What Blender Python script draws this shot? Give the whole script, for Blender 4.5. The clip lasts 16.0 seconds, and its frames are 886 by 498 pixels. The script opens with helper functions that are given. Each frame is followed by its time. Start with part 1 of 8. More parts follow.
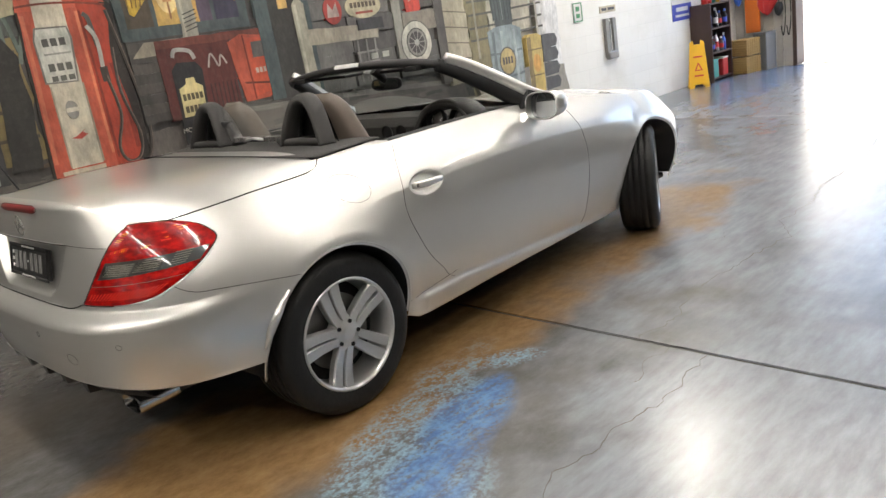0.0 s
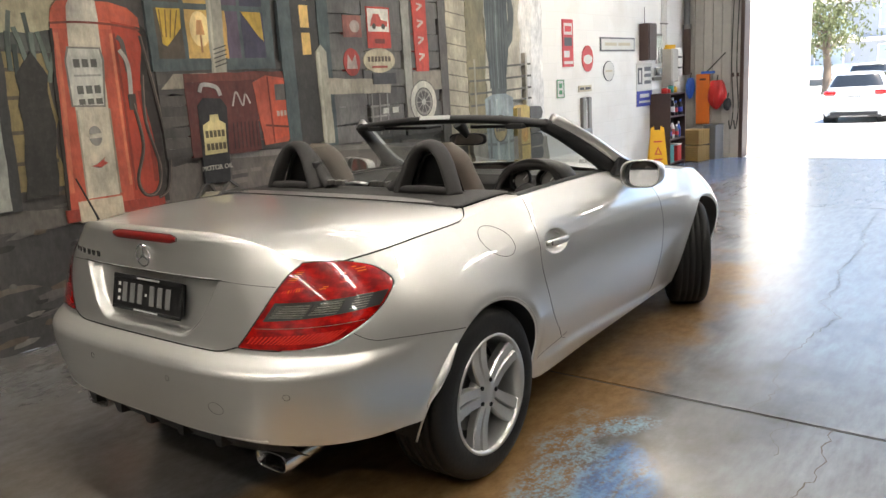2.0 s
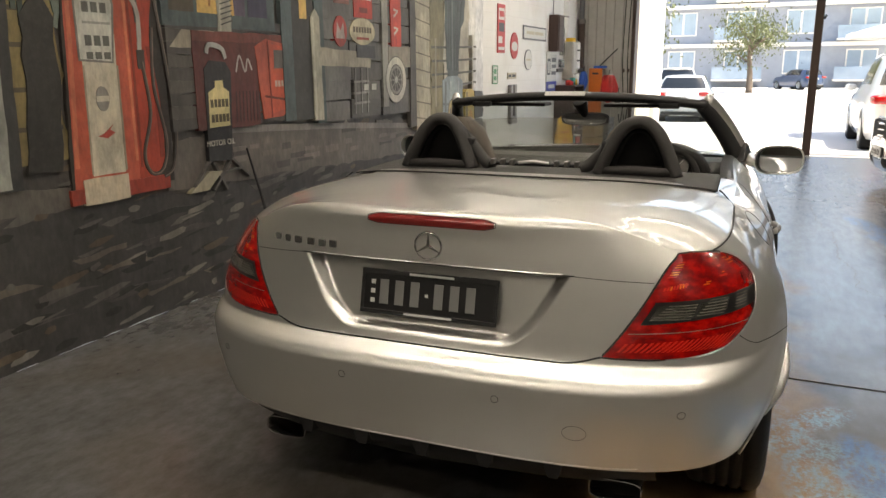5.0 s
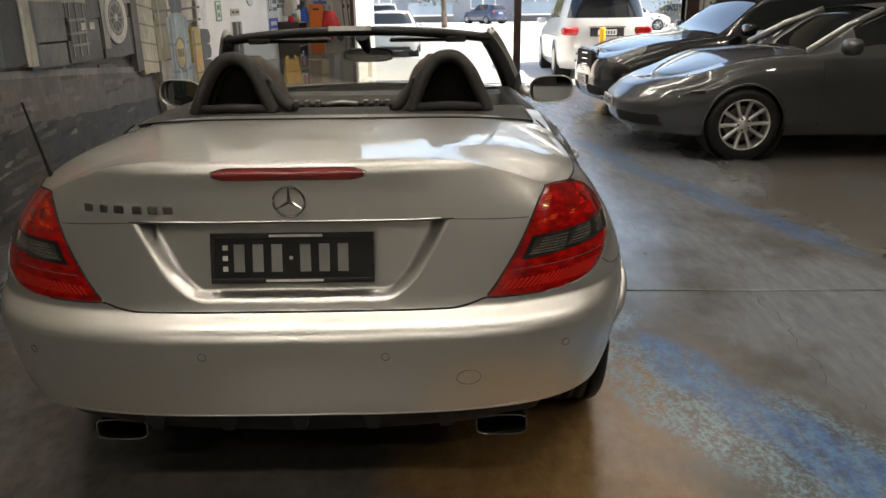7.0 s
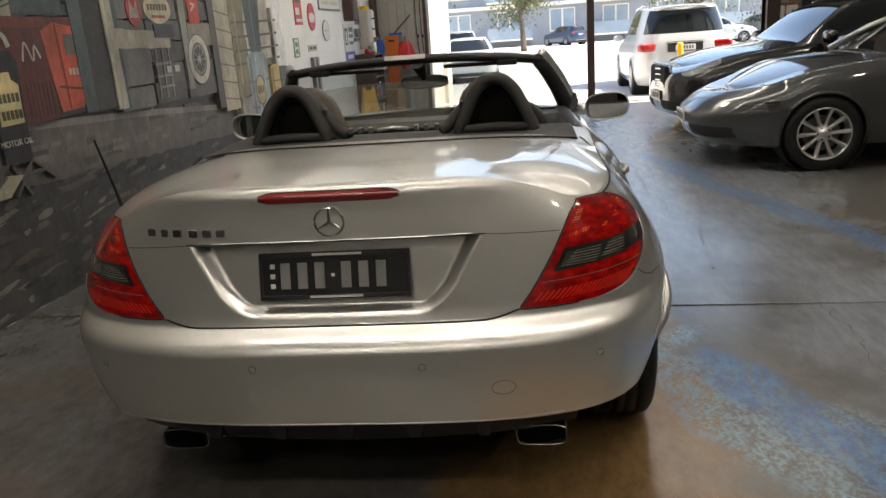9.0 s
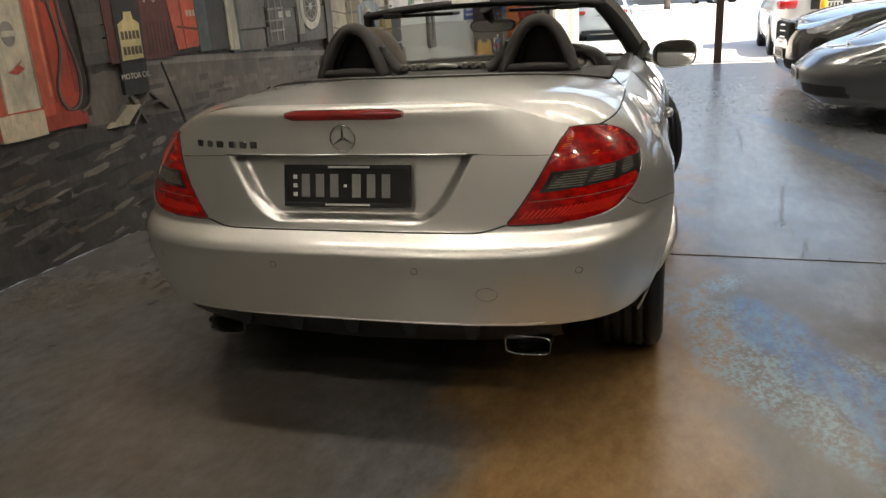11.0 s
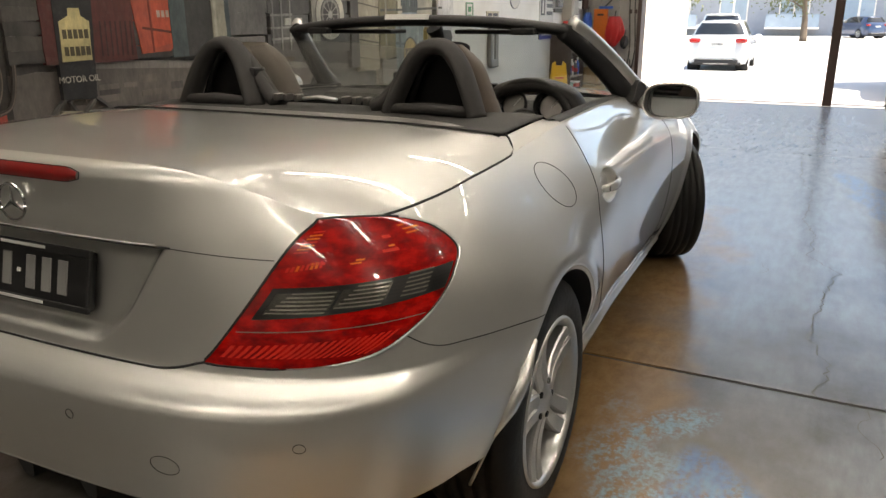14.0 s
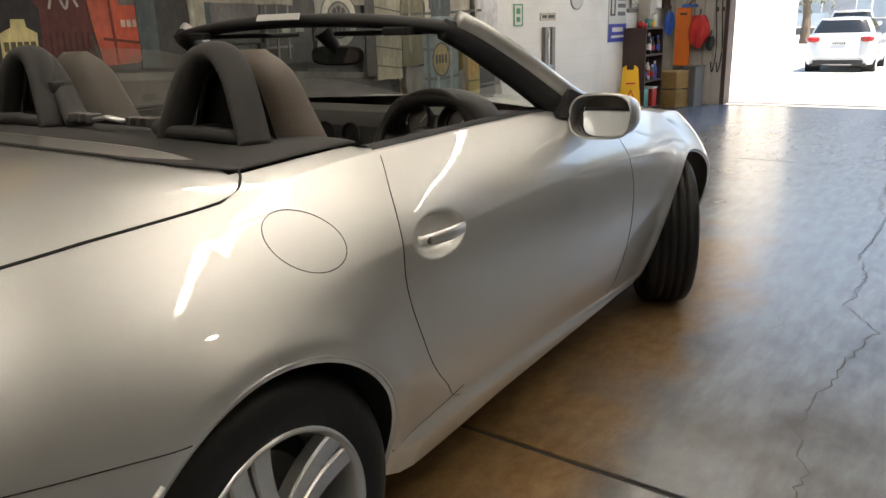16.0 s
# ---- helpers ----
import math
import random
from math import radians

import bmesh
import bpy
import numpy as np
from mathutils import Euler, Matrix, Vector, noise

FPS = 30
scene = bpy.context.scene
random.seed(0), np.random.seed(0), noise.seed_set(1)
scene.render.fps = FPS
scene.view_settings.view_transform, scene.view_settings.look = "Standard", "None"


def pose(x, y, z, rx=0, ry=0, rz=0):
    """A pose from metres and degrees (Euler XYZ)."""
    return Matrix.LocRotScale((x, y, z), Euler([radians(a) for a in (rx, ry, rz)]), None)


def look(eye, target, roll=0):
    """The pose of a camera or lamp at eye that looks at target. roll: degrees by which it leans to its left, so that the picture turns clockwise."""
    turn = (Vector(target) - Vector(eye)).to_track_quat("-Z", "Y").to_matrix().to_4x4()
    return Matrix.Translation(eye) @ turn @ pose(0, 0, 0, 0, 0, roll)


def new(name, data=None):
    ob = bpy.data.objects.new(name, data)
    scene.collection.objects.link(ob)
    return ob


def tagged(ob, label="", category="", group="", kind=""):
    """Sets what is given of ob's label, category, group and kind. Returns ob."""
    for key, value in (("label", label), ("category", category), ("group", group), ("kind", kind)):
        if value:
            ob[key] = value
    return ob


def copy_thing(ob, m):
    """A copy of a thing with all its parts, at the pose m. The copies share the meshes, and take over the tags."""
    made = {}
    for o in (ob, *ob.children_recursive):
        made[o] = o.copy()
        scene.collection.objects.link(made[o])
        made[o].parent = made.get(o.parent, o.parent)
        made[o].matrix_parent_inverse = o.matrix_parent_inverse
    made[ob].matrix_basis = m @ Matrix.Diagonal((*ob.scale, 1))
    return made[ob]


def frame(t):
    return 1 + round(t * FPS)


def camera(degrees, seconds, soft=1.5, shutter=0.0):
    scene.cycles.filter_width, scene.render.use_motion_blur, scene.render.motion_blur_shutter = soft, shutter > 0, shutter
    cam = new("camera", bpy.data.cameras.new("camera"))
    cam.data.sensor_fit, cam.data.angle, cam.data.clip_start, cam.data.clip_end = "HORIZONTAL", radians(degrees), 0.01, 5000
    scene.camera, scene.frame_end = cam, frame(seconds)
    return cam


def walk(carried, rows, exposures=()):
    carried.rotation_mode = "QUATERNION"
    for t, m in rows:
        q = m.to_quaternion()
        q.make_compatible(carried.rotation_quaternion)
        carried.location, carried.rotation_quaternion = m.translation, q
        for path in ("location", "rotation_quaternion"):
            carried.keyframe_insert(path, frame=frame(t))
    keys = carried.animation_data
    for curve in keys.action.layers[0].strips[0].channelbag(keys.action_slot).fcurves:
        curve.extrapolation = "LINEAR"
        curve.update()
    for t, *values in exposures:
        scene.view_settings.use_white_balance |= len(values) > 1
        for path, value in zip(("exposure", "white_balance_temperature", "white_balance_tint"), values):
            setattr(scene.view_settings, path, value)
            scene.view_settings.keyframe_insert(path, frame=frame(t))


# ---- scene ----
cam = camera(61.0, 16.0)
PATH = [
    (0, (-1.51, -3.098, 1.366), (-0.209, -1.685, 0.809), -9.4),
    (0.5, (-1.643, -2.979, 1.373), (-0.322, -1.56, 0.878), -5.5),
    (1, (-1.74, -2.738, 1.387), (-0.326, -1.384, 0.977), -9.7),
    (1.5, (-1.864, -2.529, 1.375), (-0.441, -1.189, 0.946), -5.4),
    (2, (-2.062, -2.336, 1.411), (-0.537, -1.112, 0.988), -3.5),
    (2.5, (-2.234, -2.163, 1.403), (-0.688, -0.993, 0.914), 0.5),
    (3, (-2.332, -1.848, 1.399), (-0.755, -0.722, 0.904), -1.3),
    (5.5, (-2.543, -0.594, 1.375), (-0.668, -0.068, 0.916), -0.8),
    (6, (-2.516, -0.442, 1.402), (-0.58, -0.25, 0.938), -2.4),
    (6.5, (-2.496, -0.436, 1.373), (-0.568, -0.383, 0.846), -1.7),
    (7, (-2.491, -0.407, 1.366), (-0.592, -0.348, 0.74), -0.7),
    (7.5, (-2.494, -0.408, 1.36), (-0.598, -0.364, 0.727), 1.1),
    (8, (-2.483, -0.42, 1.379), (-0.565, -0.304, 0.825), 0.3),
    (8.5, (-2.493, -0.467, 1.355), (-0.589, -0.319, 0.761), -2.3),
    (9, (-2.559, -0.546, 1.36), (-0.659, -0.259, 0.805), -4.1),
    (9.5, (-2.805, -0.617, 1.359), (-0.929, -0.241, 0.775), -5.7),
    (12, (-2.537, -1.126, 1.242), (-0.777, -0.425, 0.599), -2.1),
    (12.5, (-2.396, -1.187, 1.253), (-0.629, -0.5, 0.615), -3.8),
    (13, (-2.179, -1.293, 1.26), (-0.454, -0.464, 0.676), -1.4),
    (13.5, (-1.966, -1.368, 1.263), (-0.289, -0.493, 0.612), -1.4),
    (14, (-1.647, -1.407, 1.259), (0.049, -0.528, 0.667), -0.3),
    (14.5, (-1.431, -1.463, 1.25), (0.286, -0.654, 0.621), -0.5),
    (15, (-1.243, -1.609, 1.229), (0.356, -0.576, 0.615), -4.4),
    (15.5, (-1.046, -1.742, 1.244), (0.469, -0.604, 0.605), -3.4),
    (16, (-0.742, -1.794, 1.217), (0.798, -0.652, 0.646), -1.8),
]
walk(cam, [(t, look(eye, target, roll)) for t, eye, target, roll in PATH], [(0.0, 2.5, 6700, 10), (1.0, 2.45, 6800, 10), (3.0, 2.15, 6900, 10), (5.5, 1.75, 7600, 10), (7.0, 1.45, 7300, 10), (8.5, 1.45, 7100, 10), (12.0, 1.7, 7500, 10), (14.0, 1.75, 7400, 10), (15.0, 1.7, 7400, 10), (15.5, 1.7, 7700, 10), (16.0, 1.65, 7300, 10)])

# ---- light ----
world = bpy.data.worlds.new("sky")
scene.world = world
world.use_nodes = True
wn = world.node_tree
sky = wn.nodes.new("ShaderNodeTexSky")
sky.sky_type, sky.sun_disc = "NISHITA", False
sky.sun_elevation, sky.sun_rotation = radians(62), radians(165)
wn.links.new(sky.outputs[0], wn.nodes["Background"].inputs[0])
wn.nodes["Background"].inputs[1].default_value = 0.15
sun_data = bpy.data.lights.new("sun", "SUN")
sun_data.energy, sun_data.angle, sun_data.color = 5.0, radians(0.6), (1.0, 0.96, 0.9)
sun = new("sun", sun_data)
sun.matrix_world = look((12, -6, 12), (12.3, -0.5, 0))


# ---- materials ----
def node_mat(name):
    m = bpy.data.materials.new(name)
    m.use_nodes = True
    return m, m.node_tree.nodes, m.node_tree.links, m.node_tree.nodes["Principled BSDF"]


def mix_rgb(n, l, fac, a, b, mode="MIX"):
    node = n.new("ShaderNodeMix")
    node.data_type, node.blend_type = "RGBA", mode
    for sock, val in ((node.inputs[0], fac), (node.inputs[6], a), (node.inputs[7], b)):
        if hasattr(val, "links"):
            l.new(val, sock)
        else:
            sock.default_value = val if not isinstance(val, tuple) else (*val[:3], 1)
    return node.outputs[2]


def mathn(n, l, op, a, b=0.0, c=None):
    node = n.new("ShaderNodeMath")
    node.operation = op
    for sock, val in zip(node.inputs, (a, b) if c is None else (a, b, c)):
        if hasattr(val, "links"):
            l.new(val, sock)
        else:
            sock.default_value = val
    return node.outputs[0]


def noise_tex(n, l, scale, detail=4.0, rough=0.55, stretch=(1, 1, 1), coord="Object"):
    tc, mp, nt = n.new("ShaderNodeTexCoord"), n.new("ShaderNodeMapping"), n.new("ShaderNodeTexNoise")
    l.new(tc.outputs[coord], mp.inputs[0])
    mp.inputs["Scale"].default_value = stretch
    l.new(mp.outputs[0], nt.inputs["Vector"])
    nt.inputs["Scale"].default_value, nt.inputs["Detail"].default_value, nt.inputs["Roughness"].default_value = scale, detail, rough
    return nt.outputs["Fac"]


def ramp(n, l, fac, stops):
    node = n.new("ShaderNodeValToRGB")
    l.new(fac, node.inputs[0])
    els = node.color_ramp.elements
    els[0].position, els[0].color = stops[0][0], (*stops[0][1], 1)
    els[1].position, els[1].color = stops[-1][0], (*stops[-1][1], 1)
    for pos, col in stops[1:-1]:
        els.new(pos).color = (*col, 1)
    return node.outputs[0]


def bump(n, l, bsdf, height, strength=0.2, distance=0.01):
    node = n.new("ShaderNodeBump")
    node.inputs["Strength"].default_value, node.inputs["Distance"].default_value = strength, distance
    l.new(height, node.inputs["Height"])
    l.new(node.outputs[0], bsdf.inputs["Normal"])


def plain(name, color, rough=0.5, metal=0.0, vary=0.12, scale=30.0, relief=0.0, coat=0.0, spec=0.5, big=2.5):
    """A surface with a fine and a broad variation of its colour."""
    m, n, l, b = node_mat(name)
    fine, broad = noise_tex(n, l, scale), noise_tex(n, l, big, 3)
    lo, hi = tuple(max(0, c * (1 - vary)) for c in color), tuple(min(1, c * (1 + vary)) for c in color)
    col = mix_rgb(n, l, fine, lo, hi)
    col = mix_rgb(n, l, mathn(n, l, "MULTIPLY", broad, 0.5), col, mix_rgb(n, l, 1.0, col, tuple(1 - vary for _ in range(3)), "MULTIPLY"))
    l.new(col, b.inputs["Base Color"])
    b.inputs["Metallic"].default_value = metal
    rr = n.new("ShaderNodeMapRange")
    l.new(fine, rr.inputs[0])
    rr.inputs[3].default_value, rr.inputs[4].default_value = max(0.02, rough * 0.85), min(1, rough * 1.15)
    l.new(rr.outputs[0], b.inputs["Roughness"])
    b.inputs["Coat Weight"].default_value, b.inputs["Coat Roughness"].default_value = coat, 0.04
    b.inputs["Specular IOR Level"].default_value = spec
    if relief:
        bump(n, l, b, fine, relief)
    return m


def car_paint(name, color, metal=0.7, rough=0.34, flake=0.08):
    m, n, l, b = node_mat(name)
    tiny, dust = noise_tex(n, l, 2600, 1, 0.5), noise_tex(n, l, 5, 4, 0.6)
    lo, hi = tuple(c * (1 - flake) for c in color), tuple(min(1, c * (1 + flake)) for c in color)
    col = mix_rgb(n, l, tiny, lo, hi)
    l.new(col, b.inputs["Base Color"])
    rr = n.new("ShaderNodeMapRange")
    l.new(dust, rr.inputs[0])
    rr.inputs[3].default_value, rr.inputs[4].default_value = rough * 0.9, rough * 1.12
    l.new(rr.outputs[0], b.inputs["Roughness"])
    b.inputs["Metallic"].default_value = metal
    b.inputs["Coat Weight"].default_value, b.inputs["Coat Roughness"].default_value = 1.0, 0.02
    return m


def glass_mat(name, tint=(0.9, 0.95, 0.93), rough=0.0, clear=0.75, haze=0.0):
    """Thin glass: mostly seen through, with a mirror's sheen at its face."""
    m, n, l, b = node_mat(name)
    out = n["Material Output"]
    n.remove(b)
    tr, gl, mx, fr = n.new("ShaderNodeBsdfTransparent"), n.new("ShaderNodeBsdfGlossy"), n.new("ShaderNodeMixShader"), n.new("ShaderNodeFresnel")
    tr.inputs[0].default_value = (*(t * clear for t in tint), 1)
    gl.inputs["Roughness"].default_value = rough
    fr.inputs[0].default_value = 1.5
    l.new(fr.outputs[0], mx.inputs[0])
    l.new(tr.outputs[0], mx.inputs[1])
    l.new(gl.outputs[0], mx.inputs[2])
    last = mx
    if haze:
        film, mh = n.new("ShaderNodeBsdfDiffuse"), n.new("ShaderNodeMixShader")
        film.inputs[0].default_value = (0.7, 0.69, 0.66, 1)
        l.new(mathn(n, l, "MULTIPLY", noise_tex(n, l, 9, 4), 2 * haze), mh.inputs[0])
        l.new(mx.outputs[0], mh.inputs[1])
        l.new(film.outputs[0], mh.inputs[2])
        last = mh
    l.new(last.outputs[0], out.inputs[0])
    return m


def glow(name, color, strength):
    m, n, l, b = node_mat(name)
    b.inputs["Base Color"].default_value = (0.8, 0.8, 0.8, 1)
    b.inputs["Emission Color"].default_value, b.inputs["Emission Strength"].default_value = (*color, 1), strength
    return m


SILVER = car_paint("silver_metallic_paint", (0.64, 0.63, 0.607), 0.82, 0.38)
GREY_PAINT = car_paint("dark_grey_metallic_paint", (0.066, 0.068, 0.070), 0.6, 0.36)
BLACK_PAINT = car_paint("black_metallic_paint", (0.012, 0.012, 0.014), 0.2, 0.25)
WHITE_PAINT = car_paint("white_paint", (0.50, 0.51, 0.51), 0.1, 0.3, 0.02)
BLUE_PAINT = car_paint("dark_blue_paint", (0.025, 0.045, 0.10), 0.3, 0.3)
RUBBER = plain("black_tyre_rubber", (0.010, 0.010, 0.010), 0.55, vary=0.3, scale=60, relief=0.15, spec=0.35)
TRIM = plain("black_plastic_trim", (0.011, 0.011, 0.012), 0.60, vary=0.2, scale=200, relief=0.08)
# also drawn as shade, deep in the wheels and along the boot crease
GAP = plain("dark_gap_and_shade", (0.010, 0.010, 0.010), 0.8)
MESH_BLACK = plain("black_mesh_cloth", (0.010, 0.010, 0.010), 0.9, vary=0.4, scale=700, relief=0.3, spec=0.2)
VINYL = plain("charcoal_vinyl", (0.033, 0.031, 0.030), 0.72, vary=0.2, scale=350, relief=0.2)
LEATHER = plain("black_leather", (0.02, 0.019, 0.018), 0.45, vary=0.2, scale=220, relief=0.25)
GREY_LEATHER = plain("brown_grey_leather", (0.125, 0.100, 0.080), 0.55, vary=0.15, scale=220, relief=0.2)
ALLOY = plain("silver_alloy", (0.56, 0.56, 0.55), 0.3, 0.75, vary=0.06, scale=90, coat=0.4)
CHROME = plain("chrome", (0.55, 0.55, 0.55), 0.12, 1.0, vary=0.03)
STEEL = plain("brake_steel", (0.22, 0.21, 0.2), 0.4, 0.9, vary=0.2)
PLATE_BLACK = plain("plate_black", (0.012, 0.012, 0.013), 0.4, vary=0.2)
PLATE_GREY = plain("plate_grey_white", (0.23, 0.23, 0.225), 0.5)
PLATE_WHITE = plain("plate_white", (0.62, 0.62, 0.6), 0.5)
LABEL_WHITE = plain("white_label", (0.7, 0.7, 0.68), 0.6)
MIRROR = plain("tinted_mirror_glass", (0.24, 0.25, 0.26), 0.02, 1.0, vary=0.01)
GLASS = glass_mat("clear_glass", haze=0.03)
DARK_GLASS = plain("tinted_car_glass", (0.012, 0.014, 0.015), 0.04, coat=0.4, vary=0.1, spec=0.5)
DEFLECTOR = glass_mat("smoked_clear_plastic", (0.90, 0.89, 0.86), 0.02, 0.82, 0.11)


def lens_mat(name, color, ribs, across):
    m, n, l, b = node_mat(name)
    tc, wv = n.new("ShaderNodeTexCoord"), n.new("ShaderNodeTexWave")
    wv.bands_direction = across
    l.new(tc.outputs["Object"], wv.inputs["Vector"])
    wv.inputs["Scale"].default_value, wv.inputs["Distortion"].default_value = ribs, 0.3
    blot = noise_tex(n, l, 14, 2)
    dark = tuple(c * 0.62 for c in color)
    col = mix_rgb(n, l, mathn(n, l, "MULTIPLY", wv.outputs["Fac"], blot), dark, tuple(min(1, c * 1.25) for c in color))
    l.new(col, b.inputs["Base Color"])
    b.inputs["Roughness"].default_value = 0.3
    b.inputs["Coat Weight"].default_value, b.inputs["Coat Roughness"].default_value = 1.0, 0.02
    b.inputs["Subsurface Weight"].default_value = 0.0
    return m


def red_lens():
    """Deep red plastic with uneven reflector patches behind it."""
    m, n, l, b = node_mat("red_lamp_lens")
    patch, grain = noise_tex(n, l, 22, 3, 0.6, (1.0, 1.0, 2.2)), noise_tex(n, l, 420, 2, 0.5)
    col = ramp(n, l, patch, ((0.36, (0.15, 0.001, 0.002)), (0.52, (0.34, 0.002, 0.002)), (0.70, (0.60, 0.007, 0.004))))
    col = mix_rgb(n, l, mathn(n, l, "MULTIPLY", grain, 0.5), col, (0.22, 0.001, 0.001))
    l.new(col, b.inputs["Base Color"])
    b.inputs["Roughness"].default_value = 0.25
    b.inputs["Specular IOR Level"].default_value = 0.3
    b.inputs["Coat Weight"].default_value, b.inputs["Coat Roughness"].default_value = 0.75, 0.012
    return m


RED_LENS = red_lens()
RED_RIBBED = lens_mat("ribbed_red_lens", (0.27, 0.006, 0.006), 70, "Y")
SMOKED_LENS = lens_mat("smoked_clear_lens", (0.010, 0.010, 0.010), 55, "Z")
BRIGHT_RED = plain("bright_red_reflector", (0.70, 0.025, 0.015), 0.2, vary=0.3, scale=200, coat=1.0)
AMBER_GLINT = plain("amber_lens_glint", (0.95, 0.13, 0.012), 0.2, vary=0.3, scale=200, coat=1.0)
CRACK = plain("dusty_crack", (0.05, 0.045, 0.037), 0.8, vary=0.5, scale=18)
CLEAR_RIB = plain("clear_reflector_rib", (0.36, 0.34, 0.30), 0.22, 0.5, vary=0.5, scale=60, coat=1.0)
CLEAR_BOWL = plain("clear_reflector_bowl", (0.10, 0.095, 0.083), 0.2, 0.6, vary=0.7, scale=45, coat=1.0)
HEADLAMP = plain("clear_headlamp", (0.26, 0.27, 0.28), 0.15, 0.3, coat=0.8, vary=0.5, scale=25)


def concrete_floor():
    m, n, l, b = node_mat("worn_painted_concrete")
    tc, sp = n.new("ShaderNodeTexCoord"), n.new("ShaderNodeSeparateXYZ")
    l.new(tc.outputs["Object"], sp.inputs[0])
    X, Y = sp.outputs[0], sp.outputs[1]
    broad, mid, fine, speck = noise_tex(n, l, 0.9, 3), noise_tex(n, l, 3.0, 3, 0.5), noise_tex(n, l, 60, 3, 0.6), noise_tex(n, l, 11, 7, 0.72, (1.0, 1.5, 1.0))
    streak, soft = noise_tex(n, l, 7, 4, 0.65, (0.7, 2.6, 1.0)), noise_tex(n, l, 2.4, 3, 0.5)
    grey = ramp(n, l, speck, ((0.28, (0.070, 0.067, 0.064)), (0.5, (0.098, 0.096, 0.094)), (0.75, (0.130, 0.131, 0.133))))
    grey = mix_rgb(n, l, mathn(n, l, "MULTIPLY", fine, 0.16), grey, (0.08, 0.076, 0.07))
    # cloudy wear: darker tracks, warm bare clouds, scuffs
    grey = mix_rgb(n, l, 1.0, grey, ramp(n, l, mid, ((0.30, (0.82, 0.82, 0.83)), (0.5, (1.0, 1.0, 1.0)), (0.70, (1.16, 1.16, 1.17)))), "MULTIPLY")
    grey = mix_rgb(n, l, ramp(n, l, broad, ((0.46, (0.0, 0.0, 0.0)), (0.66, (0.5, 0.5, 0.5)))), grey, (0.105, 0.080, 0.054))

    def spot(cx, cy, rx, ry, edge=0.5, tilt=0.0):
        dx, dy = mathn(n, l, "SUBTRACT", X, cx), mathn(n, l, "SUBTRACT", Y, cy)
        u = mathn(n, l, "ADD", mathn(n, l, "MULTIPLY", dx, math.cos(tilt)), mathn(n, l, "MULTIPLY", dy, math.sin(tilt)))
        v = mathn(n, l, "SUBTRACT", mathn(n, l, "MULTIPLY", dy, math.cos(tilt)), mathn(n, l, "MULTIPLY", dx, math.sin(tilt)))
        q = mathn(n, l, "ADD", mathn(n, l, "POWER", mathn(n, l, "ABSOLUTE", mathn(n, l, "DIVIDE", u, rx)), 2.0), mathn(n, l, "POWER", mathn(n, l, "ABSOLUTE", mathn(n, l, "DIVIDE", v, ry)), 2.0))
        q = mathn(n, l, "ADD", q, mathn(n, l, "MULTIPLY", mathn(n, l, "SUBTRACT", soft, 0.5), 2.8))
        node = n.new("ShaderNodeMapRange")
        node.interpolation_type = "SMOOTHSTEP"
        l.new(q, node.inputs[0])
        node.inputs[1].default_value, node.inputs[2].default_value, node.inputs[3].default_value, node.inputs[4].default_value = 1 + edge, 1 - edge, 0.0, 1.0
        return node.outputs[0]

    def join(parts):
        total = parts[0]
        for p in parts[1:]:
            total = mathn(n, l, "MAXIMUM", total, p)
        return total

    def threshold(fac, lo, hi):
        node = n.new("ShaderNodeMapRange")
        node.interpolation_type = "SMOOTHSTEP"
        l.new(fac, node.inputs[0])
        node.inputs[1].default_value, node.inputs[2].default_value = lo, hi
        return node.outputs[0]

    # bluish worn paint over the open floor, mostly gone in patches; paler to paint in the doorway's sheen
    pale = join([spot(4.6, -1.3, 3.4, 1.3, 0.8), spot(8.4, -0.4, 3.6, 2.4, 0.8), spot(0.6, -2.3, 1.0, 0.7, 0.7)])
    col = mix_rgb(n, l, mathn(n, l, "MULTIPLY", pale, 0.75), grey, ramp(n, l, streak, ((0.3, (0.155, 0.170, 0.198)), (0.7, (0.250, 0.276, 0.315)))))
    # bare tan concrete where cars have stood
    brown = join([spot(0.35, -0.62, 1.5, 0.46, 0.55), spot(-0.75, -0.75, 0.75, 0.38, 0.6), spot(2.3, -0.55, 1.3, 0.42, 0.7), spot(0.75, -0.85, 0.55, 0.28, 0.6), spot(3.4, 0.9, 1.2, 0.25, 0.7)])
    brown_col = ramp(n, l, speck, ((0.28, (0.160, 0.090, 0.033)), (0.5, (0.220, 0.130, 0.052)), (0.75, (0.275, 0.175, 0.080))))
    col = mix_rgb(n, l, mathn(n, l, "MULTIPLY", brown, 0.9), col, brown_col)
    # bright blue paint, thick in the middle, and its pale blue crumbling edge
    band = join([spot(-0.06, -1.22, 0.72, 0.21, 0.55, 0.42), spot(-0.55, -1.62, 0.6, 0.22, 0.6, 0.45), spot(0.58, -1.06, 0.20, 0.09, 0.5, -0.6)])
    crumbs = threshold(mathn(n, l, "ADD", mathn(n, l, "MULTIPLY", speck, 0.6), mathn(n, l, "MULTIPLY", fine, 0.4)), 0.42, 0.58)
    col = mix_rgb(n, l, mathn(n, l, "MULTIPLY", mathn(n, l, "MULTIPLY", band, crumbs), 0.8), col, ramp(n, l, fine, ((0.35, (0.11, 0.185, 0.26)), (0.65, (0.20, 0.31, 0.38)))))
    core = join([spot(0.0, -1.34, 0.50, 0.13, 0.7, 0.40), spot(-0.5, -1.58, 0.45, 0.14, 0.7, 0.35), spot(0.36, -1.2, 0.16, 0.08, 0.6, 0.3)])
